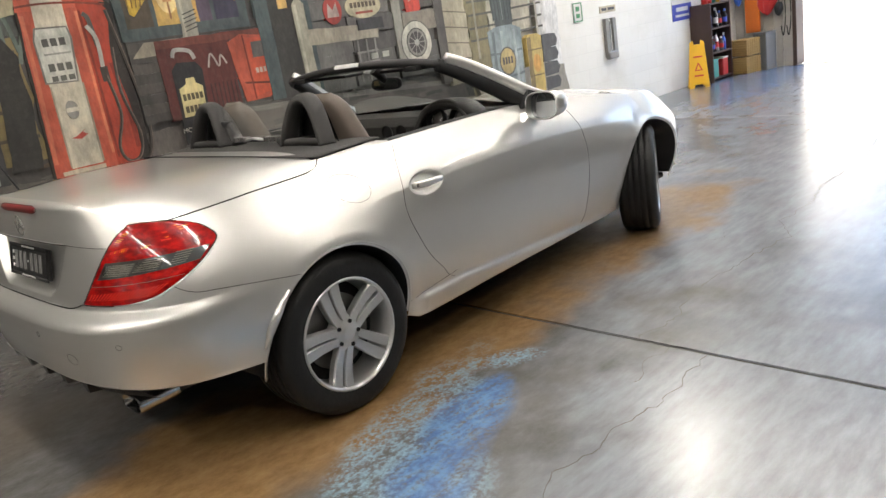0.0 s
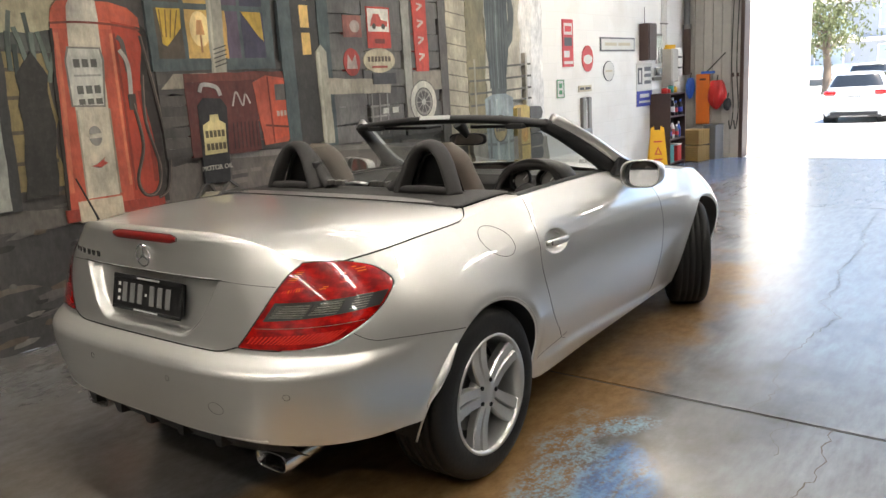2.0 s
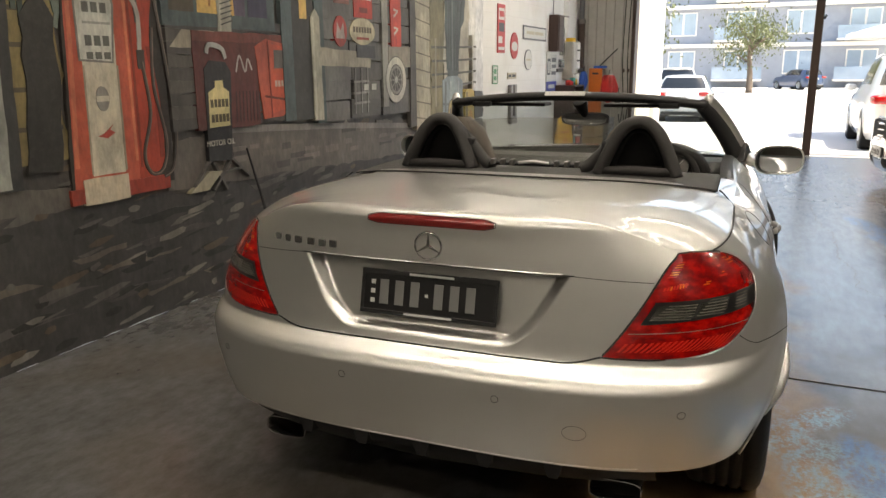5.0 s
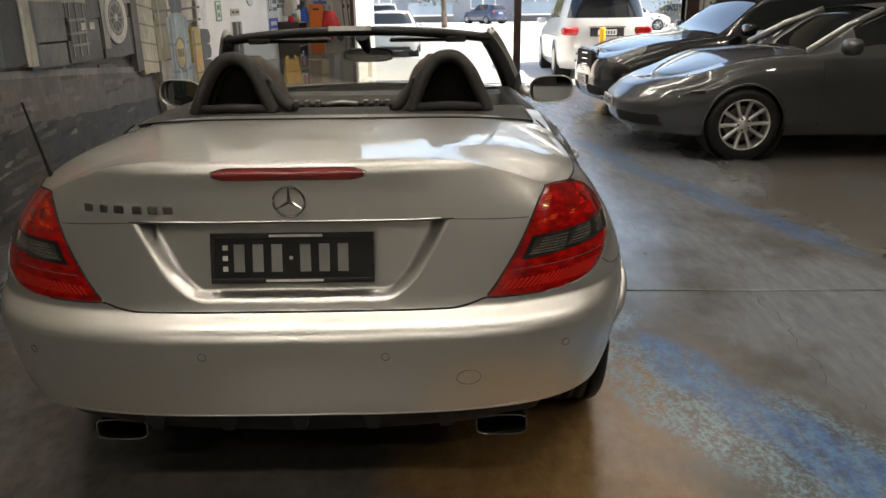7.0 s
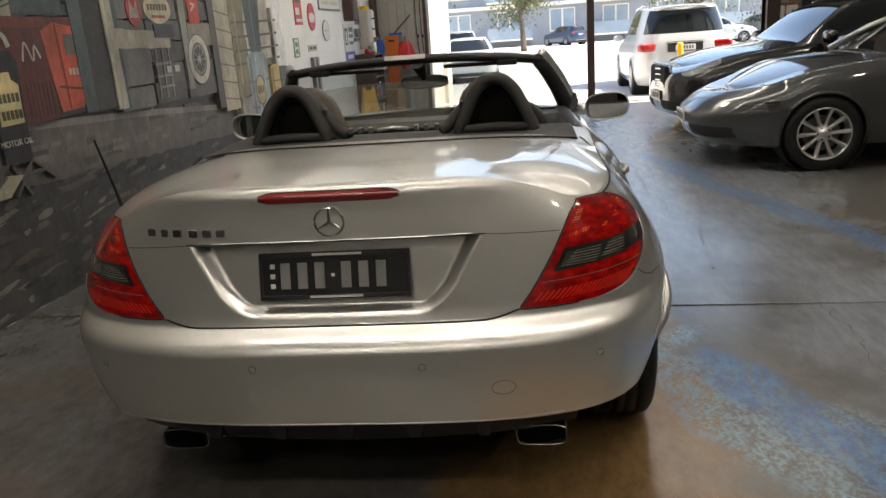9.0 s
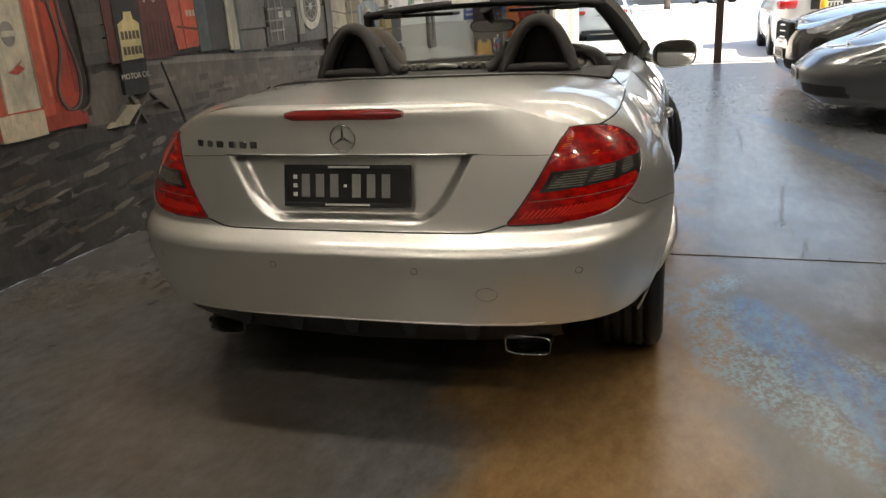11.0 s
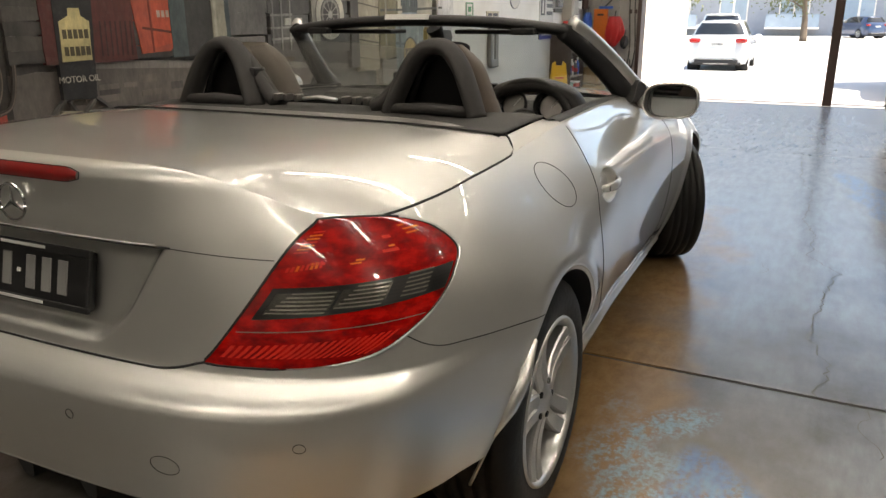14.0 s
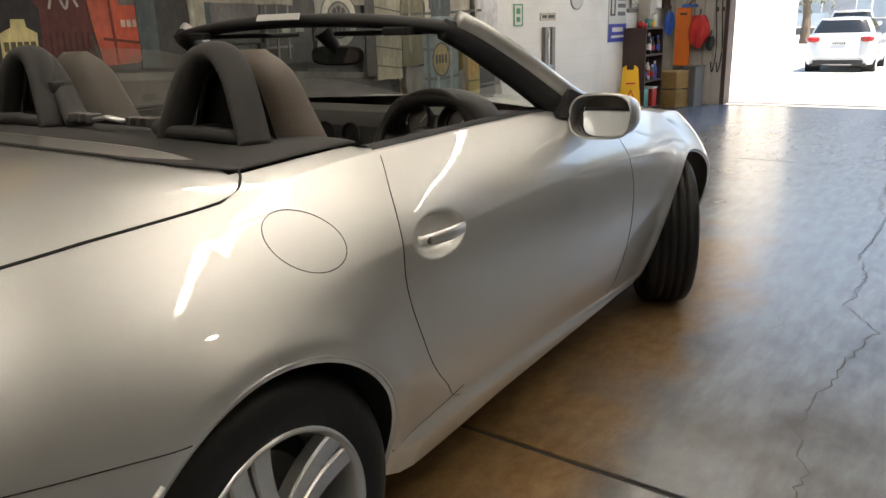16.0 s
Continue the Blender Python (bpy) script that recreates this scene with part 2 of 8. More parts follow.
    flakes = threshold(mathn(n, l, "ADD", mathn(n, l, "MULTIPLY", streak, 0.6), mathn(n, l, "MULTIPLY", fine, 0.4)), 0.34, 0.56)
    line = join([spot(2.9, -2.15, 1.75, 0.12, 0.6, 0.32), spot(4.6, -1.72, 0.7, 0.12, 0.6, 0.3), spot(9.3, 1.5, 1.4, 0.55, 0.5), spot(8.0, 1.05, 1.1, 0.22, 0.6)])
    blue = mathn(n, l, "MAXIMUM", mathn(n, l, "MULTIPLY", core, 0.75), mathn(n, l, "MULTIPLY", line, 0.5))
    col = mix_rgb(n, l, mathn(n, l, "MULTIPLY", blue, flakes), col, ramp(n, l, speck, ((0.3, (0.030, 0.095, 0.265)), (0.7, (0.085, 0.195, 0.40)))))
    # small bare specks and dark drips
    chips = threshold(noise_tex(n, l, 70, 1, 0.5), 0.70, 0.78)
    col = mix_rgb(n, l, mathn(n, l, "MULTIPLY", chips, 0.06), col, (0.30, 0.27, 0.22))
    l.new(col, b.inputs["Base Color"])
    b.inputs["Roughness"].default_value = 0.26
    b.inputs["Specular IOR Level"].default_value = 0.8
    return m


def white_blockwork():
    """White painted masonry with faint courses, stains low down and a few scuffs."""
    m, n, l, b = node_mat("white_painted_masonry")
    tc, mp, br = n.new("ShaderNodeTexCoord"), n.new("ShaderNodeMapping"), n.new("ShaderNodeTexBrick")
    l.new(tc.outputs["Object"], mp.inputs[0])
    mp.inputs["Rotation"].default_value = (radians(90), 0, 0)
    l.new(mp.outputs[0], br.inputs["Vector"])
    for key, val in (("Scale", 1.0), ("Brick Width", 0.4), ("Row Height", 0.2), ("Mortar Size", 0.006), ("Mortar Smooth", 0.6)):
        br.inputs[key].default_value = val
    for key, val in (("Color1", 0.8), ("Color2", 0.77), ("Mortar", 0.735)):
        br.inputs[key].default_value = (val, val * 0.985, val * 0.95, 1)
    dirt, fine = noise_tex(n, l, 1.3, 6, 0.6), noise_tex(n, l, 22, 5, 0.65)
    mr = n.new("ShaderNodeMapRange")
    l.new(dirt, mr.inputs[0])
    mr.inputs[1].default_value, mr.inputs[2].default_value = 0.5, 0.8
    col = mix_rgb(n, l, mathn(n, l, "MULTIPLY", mr.outputs[0], 0.5), br.outputs["Color"], (0.55, 0.5, 0.42))
    col = mix_rgb(n, l, mathn(n, l, "MULTIPLY", fine, 0.12), col, (0.5, 0.48, 0.45))
    l.new(col, b.inputs["Base Color"])
    b.inputs["Roughness"].default_value = 0.6
    inv = mathn(n, l, "SUBTRACT", 1.0, br.outputs["Fac"])
    bump(n, l, b, mathn(n, l, "ADD", inv, mathn(n, l, "MULTIPLY", fine, 0.4)), 0.13, 0.005)
    return m


FLOOR = concrete_floor()
JOINT = plain("dark_joint_filler", (0.022, 0.02, 0.018), 0.8, vary=0.3)
WHITE_WALL = white_blockwork()
GREY_BOARD = plain("weathered_grey_boards", (0.42, 0.40, 0.36), 0.7, vary=0.18, scale=9, relief=0.2)
CEILING_MAT = plain("pale_corrugated_roof", (0.46, 0.46, 0.45), 0.7, vary=0.15, scale=3)
# dark tone chosen for unseen walls, to limit bounce and reflections
DARK_WALL = plain("dark_unseen_wall", (0.15, 0.145, 0.138), 0.7, vary=0.2, scale=2)
BROWN_STEEL = plain("brown_painted_steel", (0.055, 0.030, 0.022), 0.5, vary=0.25, scale=12, relief=0.1)
BRICK = plain("brown_brick", (0.23, 0.13, 0.075), 0.8, vary=0.3, scale=14, relief=0.3)
MORTAR = plain("pale_mortar", (0.33, 0.30, 0.26), 0.9, vary=0.15)
NAVY = plain("navy_door_paint", (0.012, 0.016, 0.035), 0.45, vary=0.2)
PALE_WALL = plain("sunlit_rendered_wall", (0.80, 0.75, 0.68), 0.8, vary=0.1, scale=6)
ASPHALT = plain("pale_concrete_yard", (0.48, 0.47, 0.46), 0.85, vary=0.2, scale=60, relief=0.2)
LEAF = plain("leaf_green", (0.105, 0.12, 0.042), 0.6, vary=0.5, scale=5)
BARK = plain("bark", (0.12, 0.09, 0.065), 0.9, vary=0.3, relief=0.4)
CANVAS = plain("white_canvas", (0.8, 0.78, 0.74), 0.8, vary=0.05)
YELLOW = plain("yellow_plastic", (0.72, 0.40, 0.012), 0.45, vary=0.1, scale=8)
DARK_WOOD = plain("dark_brown_board", (0.045, 0.024, 0.02), 0.5, vary=0.25, scale=18)
WICKER = plain("wicker", (0.36, 0.24, 0.09), 0.7, vary=0.4, scale=40, relief=0.5)
ORANGE = plain("orange_plastic", (0.62, 0.15, 0.02), 0.4)
RED_PLASTIC = plain("red_plastic", (0.5, 0.02, 0.02), 0.35, vary=0.25, scale=6)
BLUE_PLASTIC = plain("blue_plastic", (0.03, 0.12, 0.5), 0.4)
TEAL = plain("teal_plastic", (0.04, 0.25, 0.22), 0.4)
GREY_PLASTIC = plain("grey_plastic", (0.12, 0.125, 0.13), 0.5)
WHITE_PLASTIC = plain("white_plastic", (0.72, 0.71, 0.68), 0.45)
GLOW_LAMP = glow("lit_lamp_lens", (1.0, 0.94, 0.85), 75.0)
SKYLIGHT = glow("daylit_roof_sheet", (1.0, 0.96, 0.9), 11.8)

PAINTS = {}


def paint(r, g, b):
    """A wall-painting colour with brush grain and worn patches."""
    key = (r, g, b)
    if key not in PAINTS:
        m, n, l, bs = node_mat("mural_paint")
        brush, worn = noise_tex(n, l, 7, 6, 0.7, (1.0, 1.0, 0.45)), noise_tex(n, l, 26, 5, 0.7)
        dabs, smudge = noise_tex(n, l, 34, 3, 0.7, (1.0, 1.0, 0.35)), noise_tex(n, l, 1.7, 6, 0.6)
        col = ramp(n, l, brush, ((0.25, tuple(c * 0.62 for c in key)), (0.5, key), (0.75, tuple(min(1, c * 1.32) for c in key))))
        col = mix_rgb(n, l, 1.0, col, ramp(n, l, dabs, ((0.3, (0.80, 0.80, 0.81)), (0.7, (1.16, 1.15, 1.13)))), "MULTIPLY")
        col = mix_rgb(n, l, 1.0, col, ramp(n, l, smudge, ((0.34, (0.62, 0.62, 0.63)), (0.52, (0.97, 0.97, 0.97)), (0.7, (1.18, 1.16, 1.12)))), "MULTIPLY")
        mr = n.new("ShaderNodeMapRange")
        l.new(worn, mr.inputs[0])
        mr.inputs[1].default_value, mr.inputs[2].default_value = 0.5, 0.8
        col = mix_rgb(n, l, mathn(n, l, "MULTIPLY", mr.outputs[0], 0.22), col, (0.13, 0.12, 0.11))
        l.new(col, bs.inputs["Base Color"])
        bs.inputs["Roughness"].default_value = 0.55
        PAINTS[key] = m
    return PAINTS[key]


# ---- mesh helpers ----
def mesh_ob(name, verts, faces, material, parent=None, label="", smooth=False):
    me = bpy.data.meshes.new(name)
    me.from_pydata([tuple(float(c) for c in v) for v in verts], [], [tuple(int(i) for i in f) for f in faces])
    me.materials.append(material)
    if smooth:
        me.polygons.foreach_set("use_smooth", [True] * len(me.polygons))
    me.update()
    ob = new(name, me)
    if parent is not None:
        ob.parent = parent
    if label:
        ob["label"] = label
    return ob


def part(name, bm, material, parent, label="", smooth=False):
    me = bpy.data.meshes.new(name)
    bmesh.ops.recalc_face_normals(bm, faces=bm.faces)
    bm.to_mesh(me)
    bm.free()
    me.materials.append(material)
    if smooth:
        me.polygons.foreach_set("use_smooth", [True] * len(me.polygons))
    ob = new(name, me)
    if parent is not None:
        ob.parent = parent
    if label:
        ob["label"] = label
    return ob


def thing(name, m, label, category, group="", kind=""):
    ob = new(name)
    ob.matrix_world = m
    return tagged(ob, label, category, group, kind)


def add_box(bm, x0, y0, z0, x1, y1, z1, bevel=0.0, turn=None):
    mat = Matrix.Translation(((x0 + x1) / 2, (y0 + y1) / 2, (z0 + z1) / 2))
    if turn is not None:
        mat = mat @ turn
    geo = bmesh.ops.create_cube(bm, size=1, matrix=mat @ Matrix.Diagonal((abs(x1 - x0), abs(y1 - y0), abs(z1 - z0), 1)))
    if bevel:
        edges = list({e for v in geo["verts"] for e in v.link_edges})
        bmesh.ops.bevel(bm, geom=edges, offset=bevel, segments=2, affect="EDGES", profile=0.5)
    return bm


def box(x0, y0, z0, x1, y1, z1, bevel=0.0, turn=None):
    return add_box(bmesh.new(), x0, y0, z0, x1, y1, z1, bevel, turn)


def add_rod(bm, a, b, r, r2=None, segs=14):
    a, b = Vector(a), Vector(b)
    d = b - a
    mat = Matrix.Translation((a + b) / 2) @ d.to_track_quat("Z", "Y").to_matrix().to_4x4()
    bmesh.ops.create_cone(bm, cap_ends=True, segments=segs, radius1=r, radius2=r if r2 is None else r2, depth=d.length, matrix=mat)
    return bm


def rod(a, b, r, r2=None, segs=14):
    return add_rod(bmesh.new(), a, b, r, r2, segs)


def tube(points, r, segs=8, squash=(1.0, 1.0), up=(0, 0, 1), closed=False):
    """A bmesh tube along points; r may change from point to point; squash: its width and height."""
    bm, rings = bmesh.new(), []
    pts = [Vector(p) for p in points]
    rs = [float(q) for q in r] if hasattr(r, "__len__") else [float(r)] * len(pts)
    for i, p in enumerate(pts):
        a = pts[i - 1] if i or closed else p
        b = pts[(i + 1) % len(pts)] if i + 1 < len(pts) or closed else p
        t = (b - a).normalized()
        s = t.cross(Vector(up))
        s = s.normalized() if s.length > 1e-4 else t.orthogonal().normalized()
        u = s.cross(t)
        rings.append([bm.verts.new(p + rs[i] * (math.cos(k) * s * squash[0] + math.sin(k) * u * squash[1])) for k in (2 * math.pi * j / segs for j in range(segs))])
    for i in range(len(rings) if closed else len(rings) - 1):
        A, B = rings[i], rings[(i + 1) % len(rings)]
        for j in range(segs):
            bm.faces.new((A[j], A[(j + 1) % segs], B[(j + 1) % segs], B[j]))
    if not closed:
        bm.faces.new(rings[0][::-1])
        bm.faces.new(rings[-1])
    return bm


def lathe(profile, segs=48, axis="Y", bm=None, spin=math.tau, start=0.0):
    """Turns (radius, along) pairs round an axis through the origin."""
    bm = bm or bmesh.new()
    full = abs(spin - math.tau) < 1e-6
    cols = segs if full else segs + 1
    rings = []
    for k in range(cols):
        a = start + spin * k / segs
        c, s = math.cos(a), math.sin(a)
        rings.append([bm.verts.new({"Y": (q * c, h, q * s), "Z": (q * c, q * s, h), "X": (h, q * c, q * s)}[axis]) for q, h in profile])
    for k in range(segs):
        A, B = rings[k], rings[(k + 1) % cols]
        for j in range(len(profile) - 1):
            bm.faces.new((A[j], A[j + 1], B[j + 1], B[j]))
    return bm


def sheet(fn, nu, nv, name, material, parent=None, label="", smooth=True, solid=0.0):
    """A grid mesh from a function of two numbers in 0..1."""
    verts = [fn(i / nu, j / nv) for i in range(nu + 1) for j in range(nv + 1)]
    faces = [(i * (nv + 1) + j, (i + 1) * (nv + 1) + j, (i + 1) * (nv + 1) + j + 1, i * (nv + 1) + j + 1) for i in range(nu) for j in range(nv)]
    ob = mesh_ob(name, verts, faces, material, parent, label, smooth)
    if solid:
        mod = ob.modifiers.new("thickness", "SOLIDIFY")
        mod.thickness, mod.offset = solid, 0
    return ob


def prism(points, y0, y1, bm=None):
    """A flat outline in x and z, given a depth along y."""
    bm = bm or bmesh.new()
    a, b = [bm.verts.new((x, y0, z)) for x, z in points], [bm.verts.new((x, y1, z)) for x, z in points]
    k = len(points)
    bm.faces.new(a)
    bm.faces.new(b[::-1])
    for i in range(k):
        bm.faces.new((a[i], b[i], b[(i + 1) % k], a[(i + 1) % k]))
    return bm


def lettering(words, size, m, material, name, parent=None, depth=0.002):
    cu = bpy.data.curves.new(name, "FONT")
    cu.body, cu.size, cu.extrude, cu.align_x, cu.align_y = words, size, depth, "CENTER", "CENTER"
    tmp = bpy.data.objects.new("tmp", cu)
    me = bpy.data.meshes.new_from_object(tmp)
    bpy.data.objects.remove(tmp)
    me.materials.append(material)
    ob = new(name, me)
    ob.parent = parent
    ob.matrix_local = m
    return ob


# ---- the building ----
WALL_Y, DOOR_X, HIGH, BACK_X, RIGHT_Y = 2.36, 10.45, 4.7, -8.0, -11.0
JOINTS = (0.995, 6.17)

floor = tagged(new("floor"), "worn grey and blue painted concrete slab floor", "floor", kind="structure")
part("joint_bed", box(BACK_X, RIGHT_Y, -0.20, DOOR_X, WALL_Y, -0.007), JOINT, floor)
spans = [(BACK_X, JOINTS[0] - 0.010), (JOINTS[0] + 0.010, JOINTS[1] - 0.011), (JOINTS[1] + 0.011, DOOR_X)]
for x0, x1 in spans:
    part("slab", box(x0, RIGHT_Y, -0.19, x1, WALL_Y, 0.0, 0.004), FLOOR, floor)


def crack(points, width, seed):
    """A jagged dark line in the slab: a narrow ribbon that wanders between its turning points."""
    rng = random.Random(seed)
    line, wander = [], 0.0
    for (ax, ay), (bx, by) in zip(points, points[1:]):
        steps = max(3, int(math.hypot(bx - ax, by - ay) / 0.03))
        for k in range(steps):
            wander = 0.72 * wander + rng.uniform(-0.016, 0.016)
            line.append((ax + (bx - ax) * k / steps + rng.uniform(-0.010, 0.010), ay + (by - ay) * k / steps + wander))
    line.append(points[-1])
    verts, faces = [], []
    for k, (x, y) in enumerate(line):
        w = width * rng.uniform(0.35, 1.0) / 2
        verts += [(x - w * 0.3, y - w, 0.0015), (x + w * 0.3, y + w, 0.0015)]
        if k:
            faces.append((2 * k - 2, 2 * k - 1, 2 * k + 1, 2 * k))
    mesh_ob("crack", verts, faces, CRACK, floor)


crack([(5.9, -1.2), (4.7, -1.27), (4.4, -1.34), (3.58, -1.32), (3.2, -1.4), (2.7, -1.4), (2.46, -1.53), (2.12, -1.46), (1.56, -1.43), (1.3, -1.5), (1.0, -1.48)], 0.008, 3)
crack([(0.98, -1.8), (0.61, -1.82), (0.38, -1.78), (0.0, -1.76), (-0.4, -1.84), (-0.9, -1.9)], 0.006, 5)
crack([(2.45, -1.18), (2.36, -1.20), (2.30, -1.17)], 0.005, 6)
crack([(0.98, -1.62), (0.8, -1.6), (0.66, -1.66)], 0.004, 8)

wall_left = part("wall_left", box(BACK_X, WALL_Y, 0, DOOR_X + 0.255, WALL_Y + 0.25, HIGH), WHITE_WALL, None)
tagged(wall_left, "white painted masonry side wall", "wall", kind="structure")
# both walls are out of view, toned to shape what the car reflects
wall_back = tagged(part("wall_back", box(BACK_X - 0.2, RIGHT_Y - 0.2, 0, BACK_X, WALL_Y + 0.25, HIGH), DARK_WALL, None), "unseen plain rear wall, toned dark for the car's reflections", "wall", kind="structure")
wall_right = tagged(part("wall_right", box(BACK_X, RIGHT_Y - 0.2, 0, DOOR_X, RIGHT_Y, HIGH), DARK_WALL, None), "unseen plain far side wall, toned dark to cut fill light", "wall", kind="structure")

# white reflector added on the unseen wall to brighten the car's tail
part("bounce_band", box(BACK_X, RIGHT_Y, 1.9, BACK_X + 0.012, WALL_Y - 0.002, HIGH - 0.25), WHITE_WALL, wall_back)

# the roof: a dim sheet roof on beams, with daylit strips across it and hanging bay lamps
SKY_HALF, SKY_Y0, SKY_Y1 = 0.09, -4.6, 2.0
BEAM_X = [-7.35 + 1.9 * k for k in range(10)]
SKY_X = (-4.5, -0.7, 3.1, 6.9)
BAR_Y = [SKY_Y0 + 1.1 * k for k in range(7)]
roof = bmesh.new()
edges = [BACK_X - 0.2, *(e for x in SKY_X for e in (x - SKY_HALF, x + SKY_HALF)), DOOR_X + 0.2]
for x0, x1 in zip(edges[::2], edges[1::2]):
    add_box(roof, x0, RIGHT_Y, HIGH, x1, WALL_Y + 0.25, HIGH + 0.12)
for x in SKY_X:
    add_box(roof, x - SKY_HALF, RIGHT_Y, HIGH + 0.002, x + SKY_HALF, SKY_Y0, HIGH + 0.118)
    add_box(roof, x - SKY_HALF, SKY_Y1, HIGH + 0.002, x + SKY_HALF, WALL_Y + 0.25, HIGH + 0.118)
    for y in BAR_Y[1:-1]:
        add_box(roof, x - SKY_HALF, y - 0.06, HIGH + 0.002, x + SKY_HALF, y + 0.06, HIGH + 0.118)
for x in BEAM_X:
    add_box(roof, x - 0.05, RIGHT_Y, HIGH - 0.22, x + 0.05, WALL_Y, HIGH)
tagged(part("ceiling", roof, CEILING_MAT, None), "dim sheet roof on dark cross beams", "ceiling", kind="structure")
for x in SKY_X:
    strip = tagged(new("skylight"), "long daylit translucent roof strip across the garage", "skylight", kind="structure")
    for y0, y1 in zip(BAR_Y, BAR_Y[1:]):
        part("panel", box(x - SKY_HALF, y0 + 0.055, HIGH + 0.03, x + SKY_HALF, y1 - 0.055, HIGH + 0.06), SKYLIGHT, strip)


def bay_lamp(m):
    lamp = thing("bay_lamp", m, "lit round bay lamp hanging under the roof", "lamp", "bay lamps")
    part("shade", lathe([(0.05, 0.26), (0.09, 0.25), (0.15, 0.12), (0.21, 0.0), (0.205, 0.0), (0.14, 0.12), (0.05, 0.24)], 32, "Z"), ALLOY, lamp, "", True)
    part("lens", lathe([(0.0, 0.040), (0.08, 0.044), (0.11, 0.06)], 32, "Z"), GLOW_LAMP, lamp, "glowing lens")
    part("gear_box", lathe([(0.0, 0.40), (0.07, 0.40), (0.08, 0.38), (0.08, 0.26), (0.0, 0.26)], 20, "Z"), TRIM, lamp)
    part("hanger", rod((0, 0, 0.40), (0, 0, 0.72), 0.006, segs=6), TRIM, lamp)
    return lamp


first_lamp = bay_lamp(pose(-5.6, 1.0, HIGH - 0.7))
for x, y in ((-2.0, -5.6), (3.6, -5.6), (5.6, 0.9)):
    copy_thing(first_lamp, pose(x, y, HIGH - 0.7))

# the front wall with its wide opening, a boarded return beside it, a steel post, and the brick pier with a navy door
LEFT_JAMB, RIGHT_JAMB, LINTEL = 1.42, -4.0, 3.9
front = tagged(new("wall_front"), "front wall with a wide open doorway", "wall", kind="structure")
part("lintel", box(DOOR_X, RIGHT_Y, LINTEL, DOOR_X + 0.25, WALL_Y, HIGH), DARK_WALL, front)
part("boarding_base", box(DOOR_X + 0.03, LEFT_JAMB, 0, DOOR_X + 0.25, WALL_Y, LINTEL), GREY_BOARD, front)
for k in range(6):
    y0 = LEFT_JAMB + 0.06 + k * 0.146
    part("board", box(DOOR_X, y0, 0.0, DOOR_X + 0.03, y0 + 0.138, LINTEL - 0.002, 0.004), GREY_BOARD, front)
part("jamb", box(DOOR_X - 0.03, LEFT_JAMB - 0.005, 0, DOOR_X + 0.26, LEFT_JAMB + 0.055, LINTEL - 0.003, 0.006), BROWN_STEEL, front)
part("masonry", box(DOOR_X + 0.03, -5.45, 0, DOOR_X + 0.25, RIGHT_JAMB, LINTEL), MORTAR, front)
part("pier", box(DOOR_X - 0.06, RIGHT_JAMB - 0.20, 0, DOOR_X + 0.28, RIGHT_JAMB, LINTEL - 0.002, 0.01), BROWN_STEEL, front)
part("white_wall", box(DOOR_X, RIGHT_Y, 0, DOOR_X + 0.25, -5.95, LINTEL), WHITE_WALL, front)
part("pier", box(DOOR_X - 0.08, -5.95, 0, DOOR_X + 0.28, -5.55, LINTEL - 0.002, 0.01), BROWN_STEEL, front)
brick_me = box(-0.011, -0.112, -0.036, 0.03, 0.112, 0.036, 0.004)
brick_mesh = bpy.data.meshes.new("brick")
brick_me.to_mesh(brick_mesh)
brick_me.free()
brick_mesh.materials.append(BRICK)
rng = random.Random(4)
for row in range(34):
    for k in range(6):
        y = RIGHT_JAMB - 0.33 - 0.236 * k - (0.118 if row % 2 else 0)
        if not -5.42 < y < RIGHT_JAMB - 0.3 or (-5.48 < y < -4.62):
            continue
        ob = new("brick", brick_mesh)
        ob.parent, ob.location = front, (DOOR_X + 0.01 + rng.uniform(-0.003, 0.003), y, 0.06 + 0.083 * row)
navy_door = tagged(new("door_1"), "closed dark navy door in the brick front wall", "door", kind="structure")
part("leaf", box(DOOR_X - 0.03, -5.42, 0.02, DOOR_X + 0.03, -4.52, 2.15, 0.006), NAVY, navy_door)
part("head_panel", box(DOOR_X - 0.025, -5.42, 2.16, DOOR_X + 0.03, -4.52, 2.9, 0.006), NAVY, navy_door)
part("notice", box(DOOR_X - 0.036, -4.93, 1.27, DOOR_X - 0.031, -4.70, 1.42), LABEL_WHITE, navy_door)
part("handle", rod((DOOR_X - 0.09, -4.62, 1.0), (DOOR_X - 0.09, -4.74, 1.0), 0.012), CHROME, navy_door)

post = tagged(part("door_post", box(10.52, -1.34, 0.0, 10.62, -1.22, LINTEL + 0.02, 0.008), BROWN_STEEL, None), "dark brown steel post in the middle of the doorway", "post", kind="structure")
tagged(part("door_track", box(DOOR_X + 0.26, RIGHT_JAMB, 0.0, DOOR_X + 0.34, LEFT_JAMB, 0.012, 0.003), STEEL, None), "low steel track across the doorway", "track", kind="structure")


# ---- the ground outside: one sheet that falls away from the doorway and runs to the horizon ----
def outside_z(x):
    return float(np.interp(x, [DOOR_X, 13.6, 24.0, 60.0], [-0.004, -0.20, -0.38, -0.38]))


